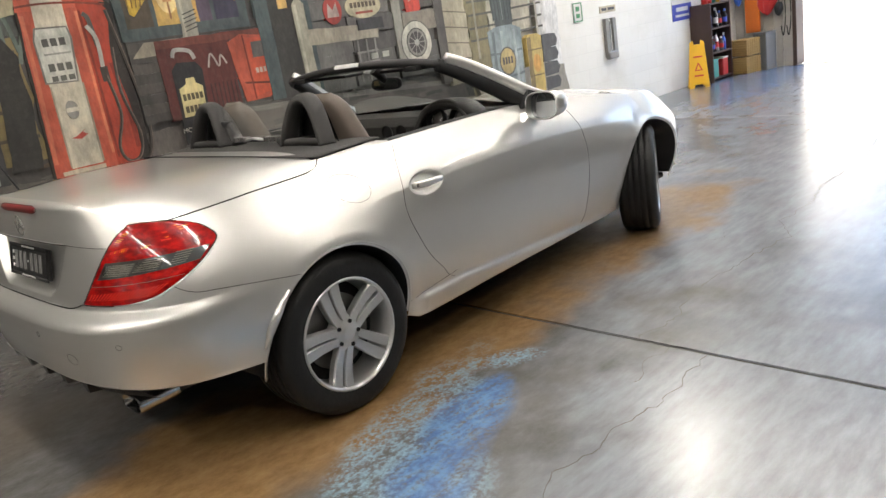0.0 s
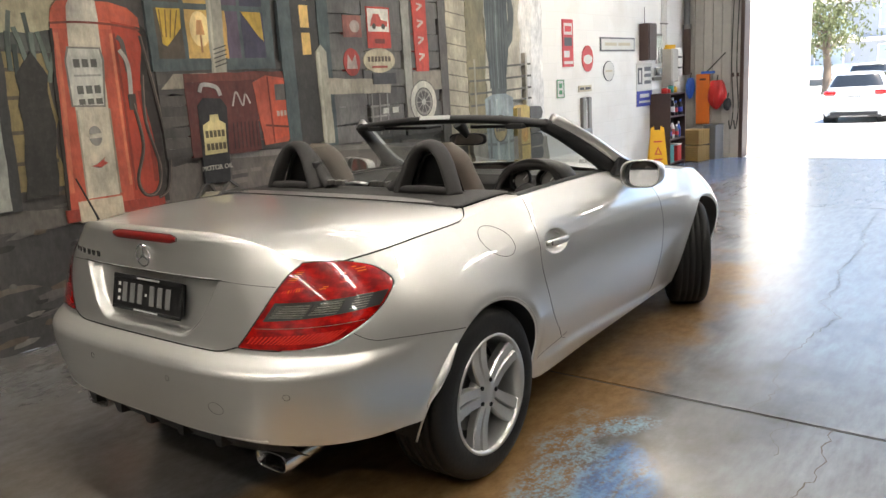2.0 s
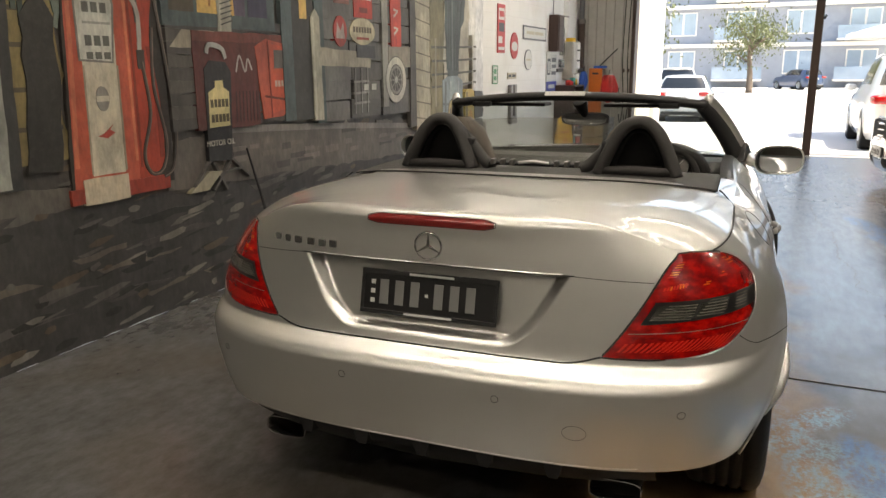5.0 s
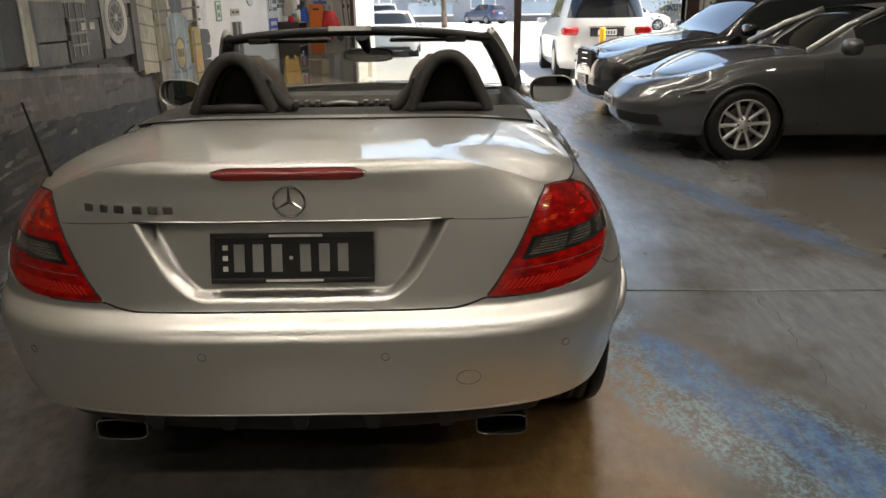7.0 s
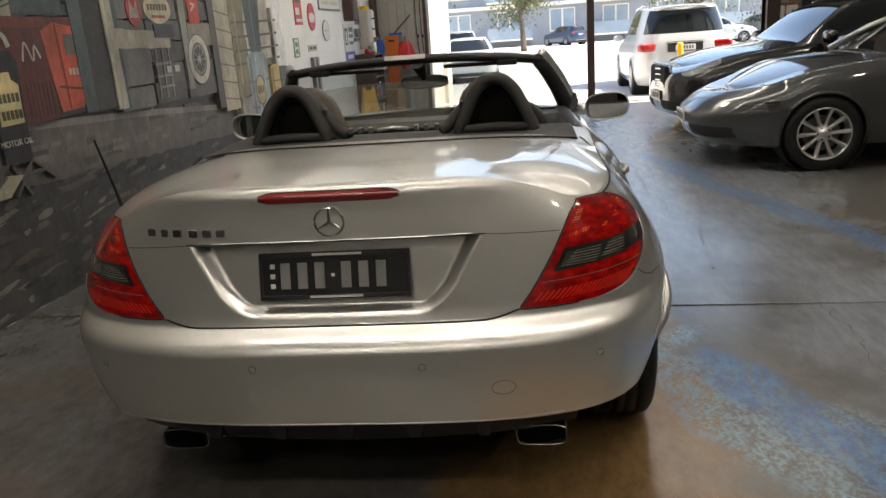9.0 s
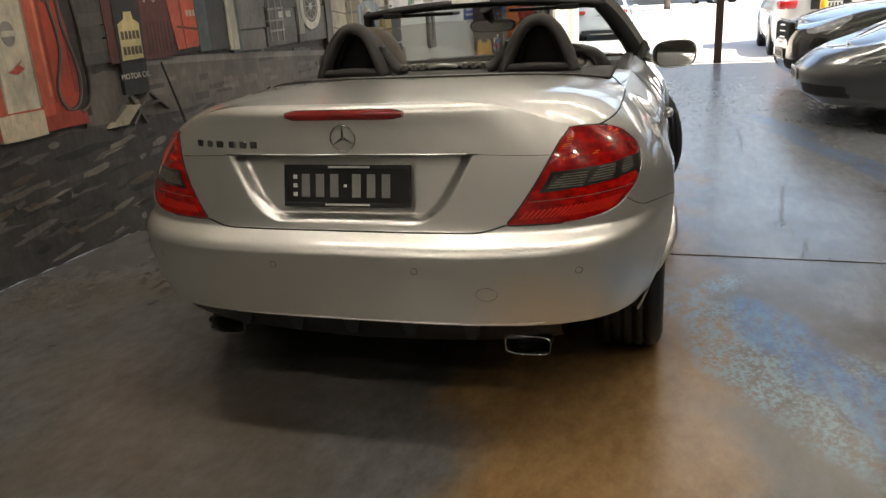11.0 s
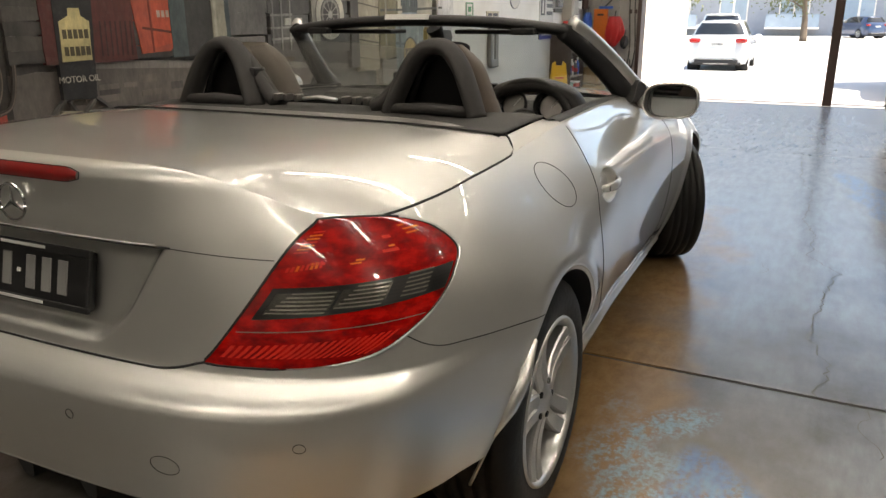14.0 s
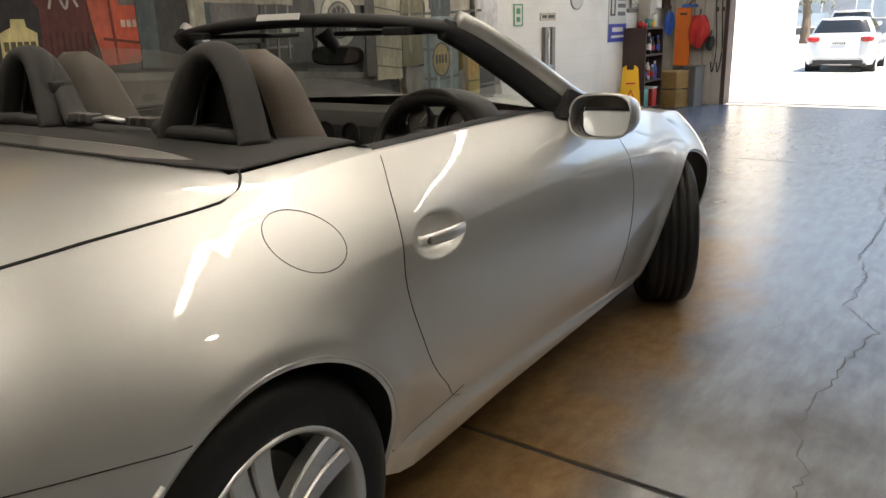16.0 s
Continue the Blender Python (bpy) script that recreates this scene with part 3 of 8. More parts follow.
xs = [DOOR_X + 0.25, 11.5, 12.5, 13.6, 16, 20, 24, 40, 80, 400, 2500]
ys = [-2500, -300, -60, -20, -8, -4, 0, 4, 12, 40, 300, 2500]
verts = [(x, y, outside_z(x)) for x in xs for y in ys]
k = len(ys)
faces = [(i * k + j, (i + 1) * k + j, (i + 1) * k + j + 1, i * k + j + 1) for i in range(len(xs) - 1) for j in range(k - 1)]
verts += [(BACK_X - 0.2, y, -0.21) for y in (-2500, 2500)] + [(-2500, y, -0.21) for y in (-2500, 2500)] + [(xs[0], y, -0.21) for y in (-2500, 2500)]
base = len(verts) - 6
faces += [(base + 2, base, base + 1, base + 3), (base, base + 4, base + 5, base + 1)]
tagged(mesh_ob("ground", verts, faces, ASPHALT), "pale sunlit asphalt yard and street", "ground", kind="structure")

# ---- the shape of the silver roadster's body ----
def curve(x, xs, ys):
    """A smooth monotone curve through the knots (Hermite with limited slopes)."""
    xs, ys = np.asarray(xs, float), np.asarray(ys, float)
    x = np.clip(np.asarray(x, float), xs[0], xs[-1])
    h, d = np.diff(xs), np.diff(ys) / np.diff(xs)
    m = np.concatenate(([d[0]], np.where(d[1:] * d[:-1] > 0, 2 * d[1:] * d[:-1] / (d[1:] + d[:-1] + 1e-12), 0), [d[-1]]))
    i = np.clip(np.searchsorted(xs, x, side="right") - 1, 0, len(h) - 1)
    t = (x - xs[i]) / h[i]
    return ((1 + 2 * t) * (1 - t) ** 2 * ys[i] + t * (1 - t) ** 2 * h[i] * m[i] + t * t * (3 - 2 * t) * ys[i + 1] + t * t * (t - 1) * h[i] * m[i + 1])


WHEELBASE, TYRE, NOSE = 2.43, 0.316, 2.42
ROUND = 3.6
HANDLE = (0.535, 0.775)
ARCH, FRONT_ARCH = 0.356, 0.362


def shoulder(x):
    return curve(x, [-0.70, -0.475, 0.08, 0.47, 1.2, 1.6, 2.0, 2.43, 2.9, 3.25], [0.925, 0.913, 0.932, 0.953, 0.95, 0.93, 0.89, 0.825, 0.72, 0.62])


def half_width(x, z):
    """Half the body's width on its long sides."""
    q = (z - 0.20) / (shoulder(x) - 0.20)
    soft = 0.006 + np.where(q < 0.57, 0.33, 0.86) * (q - 0.57) ** 2
    # a firm waist line along the door, upright below it and leaning in above
    over = np.maximum(q - 0.77, 0)
    firm = np.where(q < 0.77, 0.005 + np.where(q < 0.57, 0.30, 0.36) * (q - 0.57) ** 2, 0.0194 + 0.28 * over + 1.53 * over * over)
    u = np.clip((np.asarray(x, float) - 0.05) / 0.5, 0, 1) * np.clip((2.4 - np.asarray(x, float)) / 0.5, 0, 1)
    inset = soft + (firm - soft) * u * u * (3 - 2 * u)
    wide = curve(x, [-0.6, 0.0, 0.45, 1.0, 1.7, 2.43, 3.0], [0.912, 0.914, 0.915, 0.902, 0.898, 0.91, 0.885])
    return wide - inset


def tail(z):
    """How far the rear stands behind the rear axle, on the centre line."""
    return curve(z, [0.20, 0.28, 0.37, 0.48, 0.56, 0.592, 0.606, 0.616, 0.626, 0.636, 0.650, 0.72, 0.82, 0.90, 0.94, 0.979, 0.992, 1.001, 1.006, 1.03], [0.73, 0.775, 0.815, 0.841, 0.851, 0.849, 0.843, 0.834, 0.820, 0.802, 0.780, 0.763, 0.745, 0.732, 0.726, 0.722, 0.716, 0.706, 0.692, 0.63])


def front(z):
    return curve(z, [0.15, 0.25, 0.45, 0.6, 0.7, 0.9], [0.76, 0.82, 0.84, 0.80, 0.70, 0.55])


def plan(phi, z):
    """The outline at the height z: phi from 0 at the rear's middle to pi/2 where the long side begins."""
    c, s = np.cos(phi), np.sin(phi)
    return -tail(z) * np.abs(c) ** (2 / ROUND), half_width(0, z) * np.abs(s) ** (2 / ROUND)


def bulge(x, z):
    """The swelling of the flanks round the wheel arches, broad over the rear wheel."""
    r, f = np.hypot(x, z - 0.316), np.hypot(x - WHEELBASE, z - 0.316)
    lip_swell = 0.010 * np.exp(-((r - ARCH - 0.012) / 0.045) ** 2) + 0.010 * np.exp(-((f - FRONT_ARCH - 0.012) / 0.045) ** 2)
    return lip_swell + 0.013 * np.exp(-((r - ARCH - 0.03) / 0.11) ** 2) * np.clip((z - 0.36) / 0.15, 0, 1)


def side_y(x, z):
    """The body's half width at any x behind the front axle."""
    k = np.clip(-x / tail(z), 0, 1)
    return half_width(np.maximum(x, 0), z) * (1 - k ** ROUND) ** (1 / ROUND) + bulge(x, z)


def rear_x(y, z):
    k = np.clip(np.abs(y) / half_width(0, z), 0, 1)
    return -tail(z) * (1 - k ** ROUND) ** (1 / ROUND)


def lip(phi):
    """The height of the boot's edge round the tail."""
    return curve(phi, [0, 0.3, 0.5, 0.65, 0.78, 1.0, 1.5708], [1.006, 1.003, 0.987, 0.957, 0.926, 0.914, 0.930])


def phi_of(x, y, z):
    return math.atan2((abs(y) / float(half_width(0, z))) ** (ROUND / 2), (max(0.0, -x) / float(tail(z))) ** (ROUND / 2))


CREASE = 0.862


def dish(y, z):
    """How deep the boot face is hollowed round the number plate: deep under the crease, running out below."""
    t = np.clip((CREASE - z) / (CREASE - 0.674), 0, 1.2)
    half = 0.388 - 0.105 * t - 0.06 * np.clip(t - 0.6, 0, 1) ** 2 * 4
    side = np.clip((half - np.abs(y)) / 0.040, 0, 1)
    side = side * side * (3 - 2 * side)
    floor_in = np.clip((z - 0.668) / 0.024, 0, 1)
    depth = (0.030 + 0.008 * (1 - t)) * floor_in * floor_in * (3 - 2 * floor_in)
    return np.where((z < CREASE) & (z > 0.656), depth * side, 0)


def body_grid():
    """All the points of the right half: columns run from the tail's middle along the side to the nose, rows from the sill up over the shoulder to the centre line."""
    a = np.linspace(0, math.pi / 2, 1500)
    px, py = plan(a, 0.6)
    run = np.concatenate(([0], np.cumsum(np.hypot(np.diff(px), np.diff(py)))))
    phis = np.interp(np.linspace(0, run[-1], 280), run, a)
    sides = np.linspace(0, NOSE, 300)[1:]
    fphis = np.interp(np.linspace(0, run[-1], 90), run, a)[::-1][1:]
    n_rear, n_side = len(phis), len(sides)
    kind = np.concatenate((np.zeros(n_rear), np.ones(n_side), np.full(len(fphis), 2)))
    key = np.concatenate((phis, sides, fphis))
    cols = len(key)
    top = np.where(kind == 0, lip(key), np.where(kind == 1, np.minimum(shoulder(key), 9), 0))
    top = np.where(kind == 2, 0.64 + (float(shoulder(NOSE)) - 0.64) * np.sin(key) ** 2, top)
    top[n_rear:n_rear + 12] = np.linspace(0.930, float(shoulder(sides[11])), 12)
    low = np.where(kind == 0, 0.382 - 0.03 * np.sin(key) ** 2, np.where(kind == 1, np.interp(key, [0, 0.36, 0.42, 3], [0.325, 0.24, 0.212, 0.212]), 0.22))
    rows = 190
    v = np.linspace(0, 1, rows)
    knee = np.minimum(CREASE + 0.012, top - 0.03)
    Z = np.where(v[None] < 0.82, low[:, None] + (knee - low)[:, None] * (v / 0.82)[None], knee[:, None] + (top - knee)[:, None] * ((v - 0.82) / 0.18)[None])
    X, Y = np.zeros_like(Z), np.zeros_like(Z)
    for i in range(cols):
        if kind[i] == 0:
            X[i], Y[i] = plan(key[i], Z[i])
        elif kind[i] == 1:
            X[i], Y[i] = key[i], half_width(key[i], Z[i])
        else:
            c, s = math.cos(key[i]), math.sin(key[i])
            X[i] = NOSE + front(Z[i]) * abs(c) ** (2 / 2.6)
            Y[i] = half_width(NOSE, Z[i]) * abs(s) ** (2 / 2.6)
    X += np.where((kind == 0)[:, None], dish(Y, Z), 0)
    between = np.clip((X - 0.36) / 0.10, 0, 1) * np.clip((2.06 - X) / 0.10, 0, 1)
    low_door = 0.315 - 0.075 * np.clip(X - 0.68, 0, 1.1)
    Y += np.where((kind == 1)[:, None], between * 0.024 / (1 + np.exp((Z - low_door + 0.012) / 0.006)), 0)
    Y += np.where(Y > 0.6, bulge(X, Z), 0)
    # the hollow behind the door handle
    cup = np.clip(1 - ((X - HANDLE[0]) / 0.098) ** 2 - ((Z - HANDLE[1]) / 0.046) ** 2, 0, 1)
    Y -= np.where((kind == 1)[:, None], 0.026 * np.minimum(1, 2.2 * cup), 0)
    # over the top
    overs = 46
    w = np.linspace(0, 1, overs)[1:]
    ex, ey, ez = X[:, -1], Y[:, -1], Z[:, -1]
    TX, TY, TZ = (np.zeros((cols, overs - 1)) for _ in range(3))
    deck = ex <= 0.142
    hood = ex >= 1.50
    for mask, mid0, mid1, crown in ((deck, -0.690, 0.142, lambda q: curve(q, [-0.690, -0.55, -0.3, 0.142], [1.006, 1.007, 1.006, 0.996])), (hood, 1.80, NOSE + 0.74, lambda q: curve(q, [1.8, 2.2, 2.6, 3.0, NOSE + 0.74], [0.940, 0.912, 0.86, 0.76, 0.64]))):
        idx = np.where(mask)[0]
        path = np.concatenate(([0], np.cumsum(np.hypot(np.diff(ex[idx]), np.diff(ey[idx])))))
        mids = mid0 + (mid1 - mid0) * path / path[-1]
        for i, mx in zip(idx, mids):
            bend = w * w * (3 - 2 * w)
            TX[i] = ex[i] + (mx - ex[i]) * (0.35 * w + 0.65 * bend)
            TY[i] = ey[i] * (1 - w)
            TZ[i] = ez[i] + (crown(TX[i]) - ez[i]) * (1 - (1 - w) ** (6.0 if mid0 < 0 else 2.3))
    rim = ~(deck | hood)
    for i in np.where(rim)[0]:
        TX[i] = ex[i]
        TY[i] = ey[i] - 0.055 * w
        climb = min(1.0, max(0.0, (0.56 - ex[i]) / 0.08))
        mid = float(curve(ex[i], [-0.3, 0.142, 0.5], [1.004, 0.996, 0.985]))
        TZ[i] = ez[i] + (1 - climb) * (0.006 * np.sin(w * math.pi * 0.8) - 0.012 * w ** 3) + climb * (mid - ez[i]) * (1 - (TY[i] / ey[i]) ** 6)
    P = np.stack((np.concatenate((X, TX), 1), np.concatenate((Y, TY), 1), np.concatenate((Z, TZ), 1)), -1)
    return P, rows, deck, hood, rim


GRID, RING_ROWS, IS_DECK, IS_HOOD, IS_RIM = body_grid()
DOOR_EDGE = ([0.314, 0.394, 0.541, 0.703, 0.803, 0.877, 0.952], [0.70, 0.562, 0.441, 0.386, 0.408, 0.442, 0.507])
LAMP_IN = [(-0.743, 0.472, 0.672), (-0.711, 0.536, 0.758), (-0.676, 0.582, 0.833), (-0.635, 0.608, 0.884), (-0.596, 0.628, 0.912)]
LAMP_OUT = [(-0.705, 0.62, 0.668), (-0.664, 0.694, 0.673), (-0.620, 0.745, 0.684), (-0.561, 0.785, 0.714), (-0.489, 0.807, 0.752), (-0.434, 0.813, 0.789), (-0.390, 0.802, 0.831), (-0.415, 0.765, 0.872), (-0.483, 0.712, 0.903), (-0.562, 0.655, 0.9135)]


def lamp_in(z):
    return curve(z, [p[2] for p in LAMP_IN], [phi_of(*p) for p in LAMP_IN])


def lamp_out(z):
    return curve(z, [p[2] for p in LAMP_OUT], [phi_of(*p) for p in LAMP_OUT])


def bumper_top(x, y):
    """The height of the seam between bumper and bodywork."""
    return np.where(np.abs(y) < 0.47, 0.648 + 0.020 * np.clip((np.abs(y) - 0.37) / 0.10, 0, 1) ** 2, np.interp(x, [-0.75, -0.70, -0.66, -0.62, -0.56, -0.52, -0.435, -0.19, 0.0], [0.672, 0.668, 0.673, 0.684, 0.712, 0.675, 0.665, 0.628, 0.60]))


slk = thing("roadster", pose(-0.019, 0.04, 0, 0, 0, 1.9), "silver two-seat roadster with its roof down, parked along the mural wall", "car")


def arch_faces(x, y, z):
    return (y > 0.55) & ((np.hypot(x, z - 0.316) < ARCH) | (np.hypot(x - WHEELBASE, z - 0.316) < FRONT_ARCH))


def trim_arches(P):
    """Draws the edge of each wheel cutout onto its circle."""
    P = P.copy()
    C = (P[:-1, :-1] + P[1:, :-1] + P[1:, 1:] + P[:-1, 1:]) / 4
    cut = arch_faces(C[..., 0], C[..., 1], C[..., 2])
    cut[:, RING_ROWS - 1:] = False
    inside, outside = np.zeros(P.shape[:2], bool), np.zeros(P.shape[:2], bool)
    for di in (0, 1):
        for dj in (0, 1):
            inside[di:di + cut.shape[0], dj:dj + cut.shape[1]] |= cut
            outside[di:di + cut.shape[0], dj:dj + cut.shape[1]] |= ~cut
    edge = inside & outside
    for cx, rad in ((0.0, ARCH), (WHEELBASE, FRONT_ARCH)):
        r = np.hypot(P[..., 0] - cx, P[..., 2] - 0.316)
        m = edge & (np.abs(r - rad) < 0.02)
        P[..., 0] = np.where(m, cx + (P[..., 0] - cx) * rad / r, P[..., 0])
        P[..., 2] = np.where(m, 0.316 + (P[..., 2] - 0.316) * rad / r, P[..., 2])
    return P


def build_body():
    P = GRID
    nc, nr = P.shape[:2]
    du, dv = np.gradient(P, axis=0), np.gradient(P, axis=1)
    N = np.cross(du, dv)
    N /= np.linalg.norm(N, axis=-1, keepdims=True) + 1e-12
    out = np.sign((N * (P - np.array([0.6, 0.0, 0.45]))).sum(-1, keepdims=True))
    N *= np.where(out == 0, 1, out)
    N[0] = N[2]
    N[0, :, 1] = 0
    P = trim_arches(P)
    i, j = np.meshgrid(np.arange(nc - 1), np.arange(nr - 1), indexing="ij")
    quad = np.stack((i * nr + j, (i + 1) * nr + j, (i + 1) * nr + j + 1, i * nr + j + 1), -1)
    C = (P[:-1, :-1] + P[1:, :-1] + P[1:, 1:] + P[:-1, 1:]) / 4
    x, y, z = C[..., 0], C[..., 1], C[..., 2]
    side = j < RING_ROWS - 1
    G = GRID
    D = (G[:-1, :-1] + G[1:, :-1] + G[1:, 1:] + G[:-1, 1:]) / 4
    keep = ~(side & arch_faces(D[..., 0], D[..., 1], D[..., 2]))
    same = (IS_DECK[:-1] == IS_DECK[1:]) & (IS_HOOD[:-1] == IS_HOOD[1:])
    keep &= side | same[:, None]
    rear_bumper = side & (x < 0.05) & (z < bumper_top(x, y))
    boot = (~side & (x < 0.160) & IS_DECK[:-1, None]) | (side & (x < -0.5) & (z >= bumper_top(x, y)) & (y < 0.635))
    door = (x > np.interp(z, *DOOR_EDGE)) & (x < 1.735) & (z > 0.315 - 0.075 * np.clip(x - 0.68, 0, 1.1)) & ~boot & ~IS_HOOD[:-1, None] | (side & (x > np.interp(z, *DOOR_EDGE)) & (x < 1.735) & (z > 0.315 - 0.075 * np.clip(x - 0.68, 0, 1.1)))
    sill = side & (z < 0.315) & (x > 0.2) & (x < 2.2) & ~door
    bonnet = ~side & IS_HOOD[:-1, None] & (x < NOSE + 0.80)
    nose = side & (x > 2.62)
    names = np.full(x.shape, 0)
    for code, mask in ((6, nose), (5, bonnet), (4, sill), (3, door), (2, boot), (1, rear_bumper)):
        names[mask] = code
    names[(names == 0) & ~side & ~IS_DECK[:-1, None] & (x < 1.75)] = 8
    names[(names == 0) & (x > 1.2)] = 7
    both = []
    for sgn in (1, -1):
        for code, nm in ((0, "rear_wing"), (7, "front_wing"), (8, "cabin_edge"), (3, "door_skin"), (4, "sill")):
            both.append((nm, code, (sgn,)))
    both += [("rear_bumper", 1, (1, -1)), ("boot_lid", 2, (1, -1)), ("bonnet", 5, (1, -1)), ("front_bumper", 6, (1, -1))]
    flat, norm = P.reshape(-1, 3), N.reshape(-1, 3)
    parts_made = {}
    for nm, code, signs in both:
        q = quad[keep & (names == code)]
        if not len(q):
            continue
        used, inv = np.unique(q, return_inverse=True)
        inv = inv.reshape(q.shape)
        vs, fs, ns = [], [], []
        for sgn in signs:
            base = sum(len(v) for v in vs)
            m = np.array([1, -sgn, 1])
            vs.append(flat[used] * m)
            ns.append(norm[used] * m)
            fs.append((inv if sgn == 1 else inv[:, ::-1]) + base)
        verts, faces, normals = np.concatenate(vs), np.concatenate(fs), np.concatenate(ns)
        me = bpy.data.meshes.new(nm)
        me.vertices.add(len(verts))
        me.vertices.foreach_set("co", verts.astype(np.float32).ravel())
        me.loops.add(faces.size)
        me.loops.foreach_set("vertex_index", faces.astype(np.int32).ravel())
        me.polygons.add(len(faces))
        me.polygons.foreach_set("loop_start", np.arange(0, faces.size, 4, dtype=np.int32))
        me.polygons.foreach_set("use_smooth", np.ones(len(faces), dtype=bool))
        me.update(calc_edges=True)
        me.validate()
        me.normals_split_custom_set_from_vertices(normals.tolist())
        me.materials.append(SILVER)
        ob = new(nm, me)
        ob.parent = slk
        parts_made.setdefault(nm, []).append(ob)
    return parts_made


BODY = build_body()


def on_side(x, z, sgn, lift=0.0):
    return (x, sgn * (float(side_y(x, z)) + lift), z)


def on_rear(y, z, lift=0.0):
    return (float(rear_x(y, z)) + float(dish(np.array(y), np.array(z))) - lift, y, z)


def seam(points, owner, r=0.0011, name="panel_gap"):
    return part(name, tube(points, r, 6), GAP, owner)


def smooth_line(pts, k=8):
    """Catmull-Rom points through a few given ones."""
    out = []
    q = [pts[0], *pts, pts[-1]]
    for a, b, c, d in zip(q, q[1:], q[2:], q[3:]):
        for s in range(k):
            t = s / k
            out.append(tuple(0.5 * (2 * b[i] + (c[i] - a[i]) * t + (2 * a[i] - 5 * b[i] + 4 * c[i] - d[i]) * t * t + (3 * b[i] - a[i] - 3 * c[i] + d[i]) * t ** 3) for i in range(len(b))))
    out.append(tuple(pts[-1]))
    return out


def build_details():
    for n_side, sgn in enumerate((1, -1)):
        door_ob, wing = BODY["door_skin"][n_side], BODY["rear_wing"][n_side]
        s = -sgn
        # door outline
        pts = [(float(curve(z, *DOOR_EDGE)), z) for z in np.linspace(0.945, 0.40, 40)]
        pts += smooth_line([(0.562, 0.394), (0.615, 0.335), (0.69, 0.312), (0.80, 0.300)], 5)
        pts += [(x, 0.315 - 0.075 * min(max(x - 0.68, 0), 1.1)) for x in np.linspace(0.85, 1.70, 16)] + [(1.733, 0.27)]
        pts += [(1.735 - 0.04 * max(0, z - 0.66) / 0.25, z) for z in np.linspace(0.30, 0.90, 24)]
        seam([on_side(x, z, s, 0.0004) for x, z in pts], door_ob)
        # filler flap: a round seam with a slightly raised disc
        ring = [(0.178 + 0.080 * math.cos(a) - 0.020 * math.sin(a), 0.840 + 0.057 * math.sin(a)) for a in (math.tau * k / 48 for k in range(49))]
        if s < 0:
            seam([on_side(x, z, s, 0.0003) for x, z in ring], wing, 0.0009, "filler_flap_gap")
        # boot side seam, from the lamp along the shoulder and up round the corner
        line = [on_side(x, float(np.interp(x, [-0.5, -0.39, -0.2, 0.0, 0.06], [0.906, 0.913, 0.922, 0.926, 0.929])), s, 0.0004) for x in np.linspace(-0.5, 0.06, 24)]
        line += [(x, s * y, z) for x, y, z in smooth_line([(0.06, abs(line[-1][1]), 0.929), (0.111, 0.737, 0.937), (0.143, 0.715, 0.957), (0.150, 0.700, 0.968)], 5)]
        seam(line, BODY["boot_lid"][0], 0.0028)
        # bumper seam behind the lamp
        line = [on_side(x, z, s, 0.0004) for x, z in smooth_line([(-0.572, 0.706), (-0.548, 0.686), (-0.515, 0.673), (-0.47, 0.668), (-0.40, 0.659), (-0.30, 0.645), (-0.183, 0.627)], 6)]
        seam(line, BODY["rear_bumper"][0])
        seam([on_side(x, 0.31 + 0.12 * (0.5 - x) * 0 + 0.035 * (x - 0.36) / 0.3, s, 0.0004) for x in np.linspace(0.36, 0.66, 10)], wing)
        # rolled arch edges and dark liners
        for cx, rad, zc in ((0.0, ARCH, 0.316), (WHEELBASE, FRONT_ARCH, 0.316)):
            rim_in, rim_out, deep = [], [], []
            wing = BODY["rear_wing" if cx < 1 else "front_wing"][n_side]
            for a in np.linspace(math.radians(-8), math.radians(188), 72):
                x, z = cx + rad * math.cos(a), zc + rad * math.sin(a)
                yy = (float(side_y(x, z)) if x < NOSE else float(half_width(NOSE, z)) * (1 - min(1, (x - NOSE) / float(front(z))) ** 2.6) ** (1 / 2.6) + 0.010)
                rim_out.append((x, s * yy, z))
                rim_in.append((cx + (rad - 0.012) * math.cos(a), s * (yy - 0.006), zc + (rad - 0.012) * math.sin(a)))
                deep.append((cx + (rad - 0.010) * math.cos(a), s * 0.55, zc + (rad - 0.010) * math.sin(a)))
            k = len(rim_out)
            faces = [(t, t + 1, k + t + 1, k + t) for t in range(k - 1)]
            mesh_ob("arch_lip", rim_out + rim_in, faces, SILVER, wing, smooth=True)
            if cx < 1:
                k0 = next(t for t, q in enumerate(np.linspace(-8, 188, 72)) if q > 128)
                flange = [(x - 0.010, y - s * 0.001, z) for x, y, z in rim_out[k0:] if z > 0.395]
                part("bumper_flange", tube(flange, [0.023 * min(1, 0.35 + 0.13 * t, 0.2 + 0.2 * (len(flange) - 1 - t)) for t in range(len(flange))], 12, (1.0, 0.7)), SILVER, BODY["rear_bumper"][0], "", True)
            part("arch_bead", tube([(x, y - s * 0.003, z) for x, y, z in rim_out], 0.0042, 8), SILVER, wing, "", True)
            mesh_ob("arch_liner", rim_in + deep + [(cx, s * 0.55, zc)], faces + [(k + t, k + t + 1, 2 * k) for t in range(k - 1)], TRIM, wing, smooth=True)
        def bridge(u, v):
            x = 0.134 + 0.024 * u
            z0 = float(shoulder(x))
            edge = float(half_width(x, z0))
            y = edge - 0.060 * v
            return (x, s * y, z0 + 0.0006 + (float(curve(x, [-0.3, 0.142, 0.5], [1.004, 0.996, 0.985])) - z0) * (1 - (y / edge) ** 6))
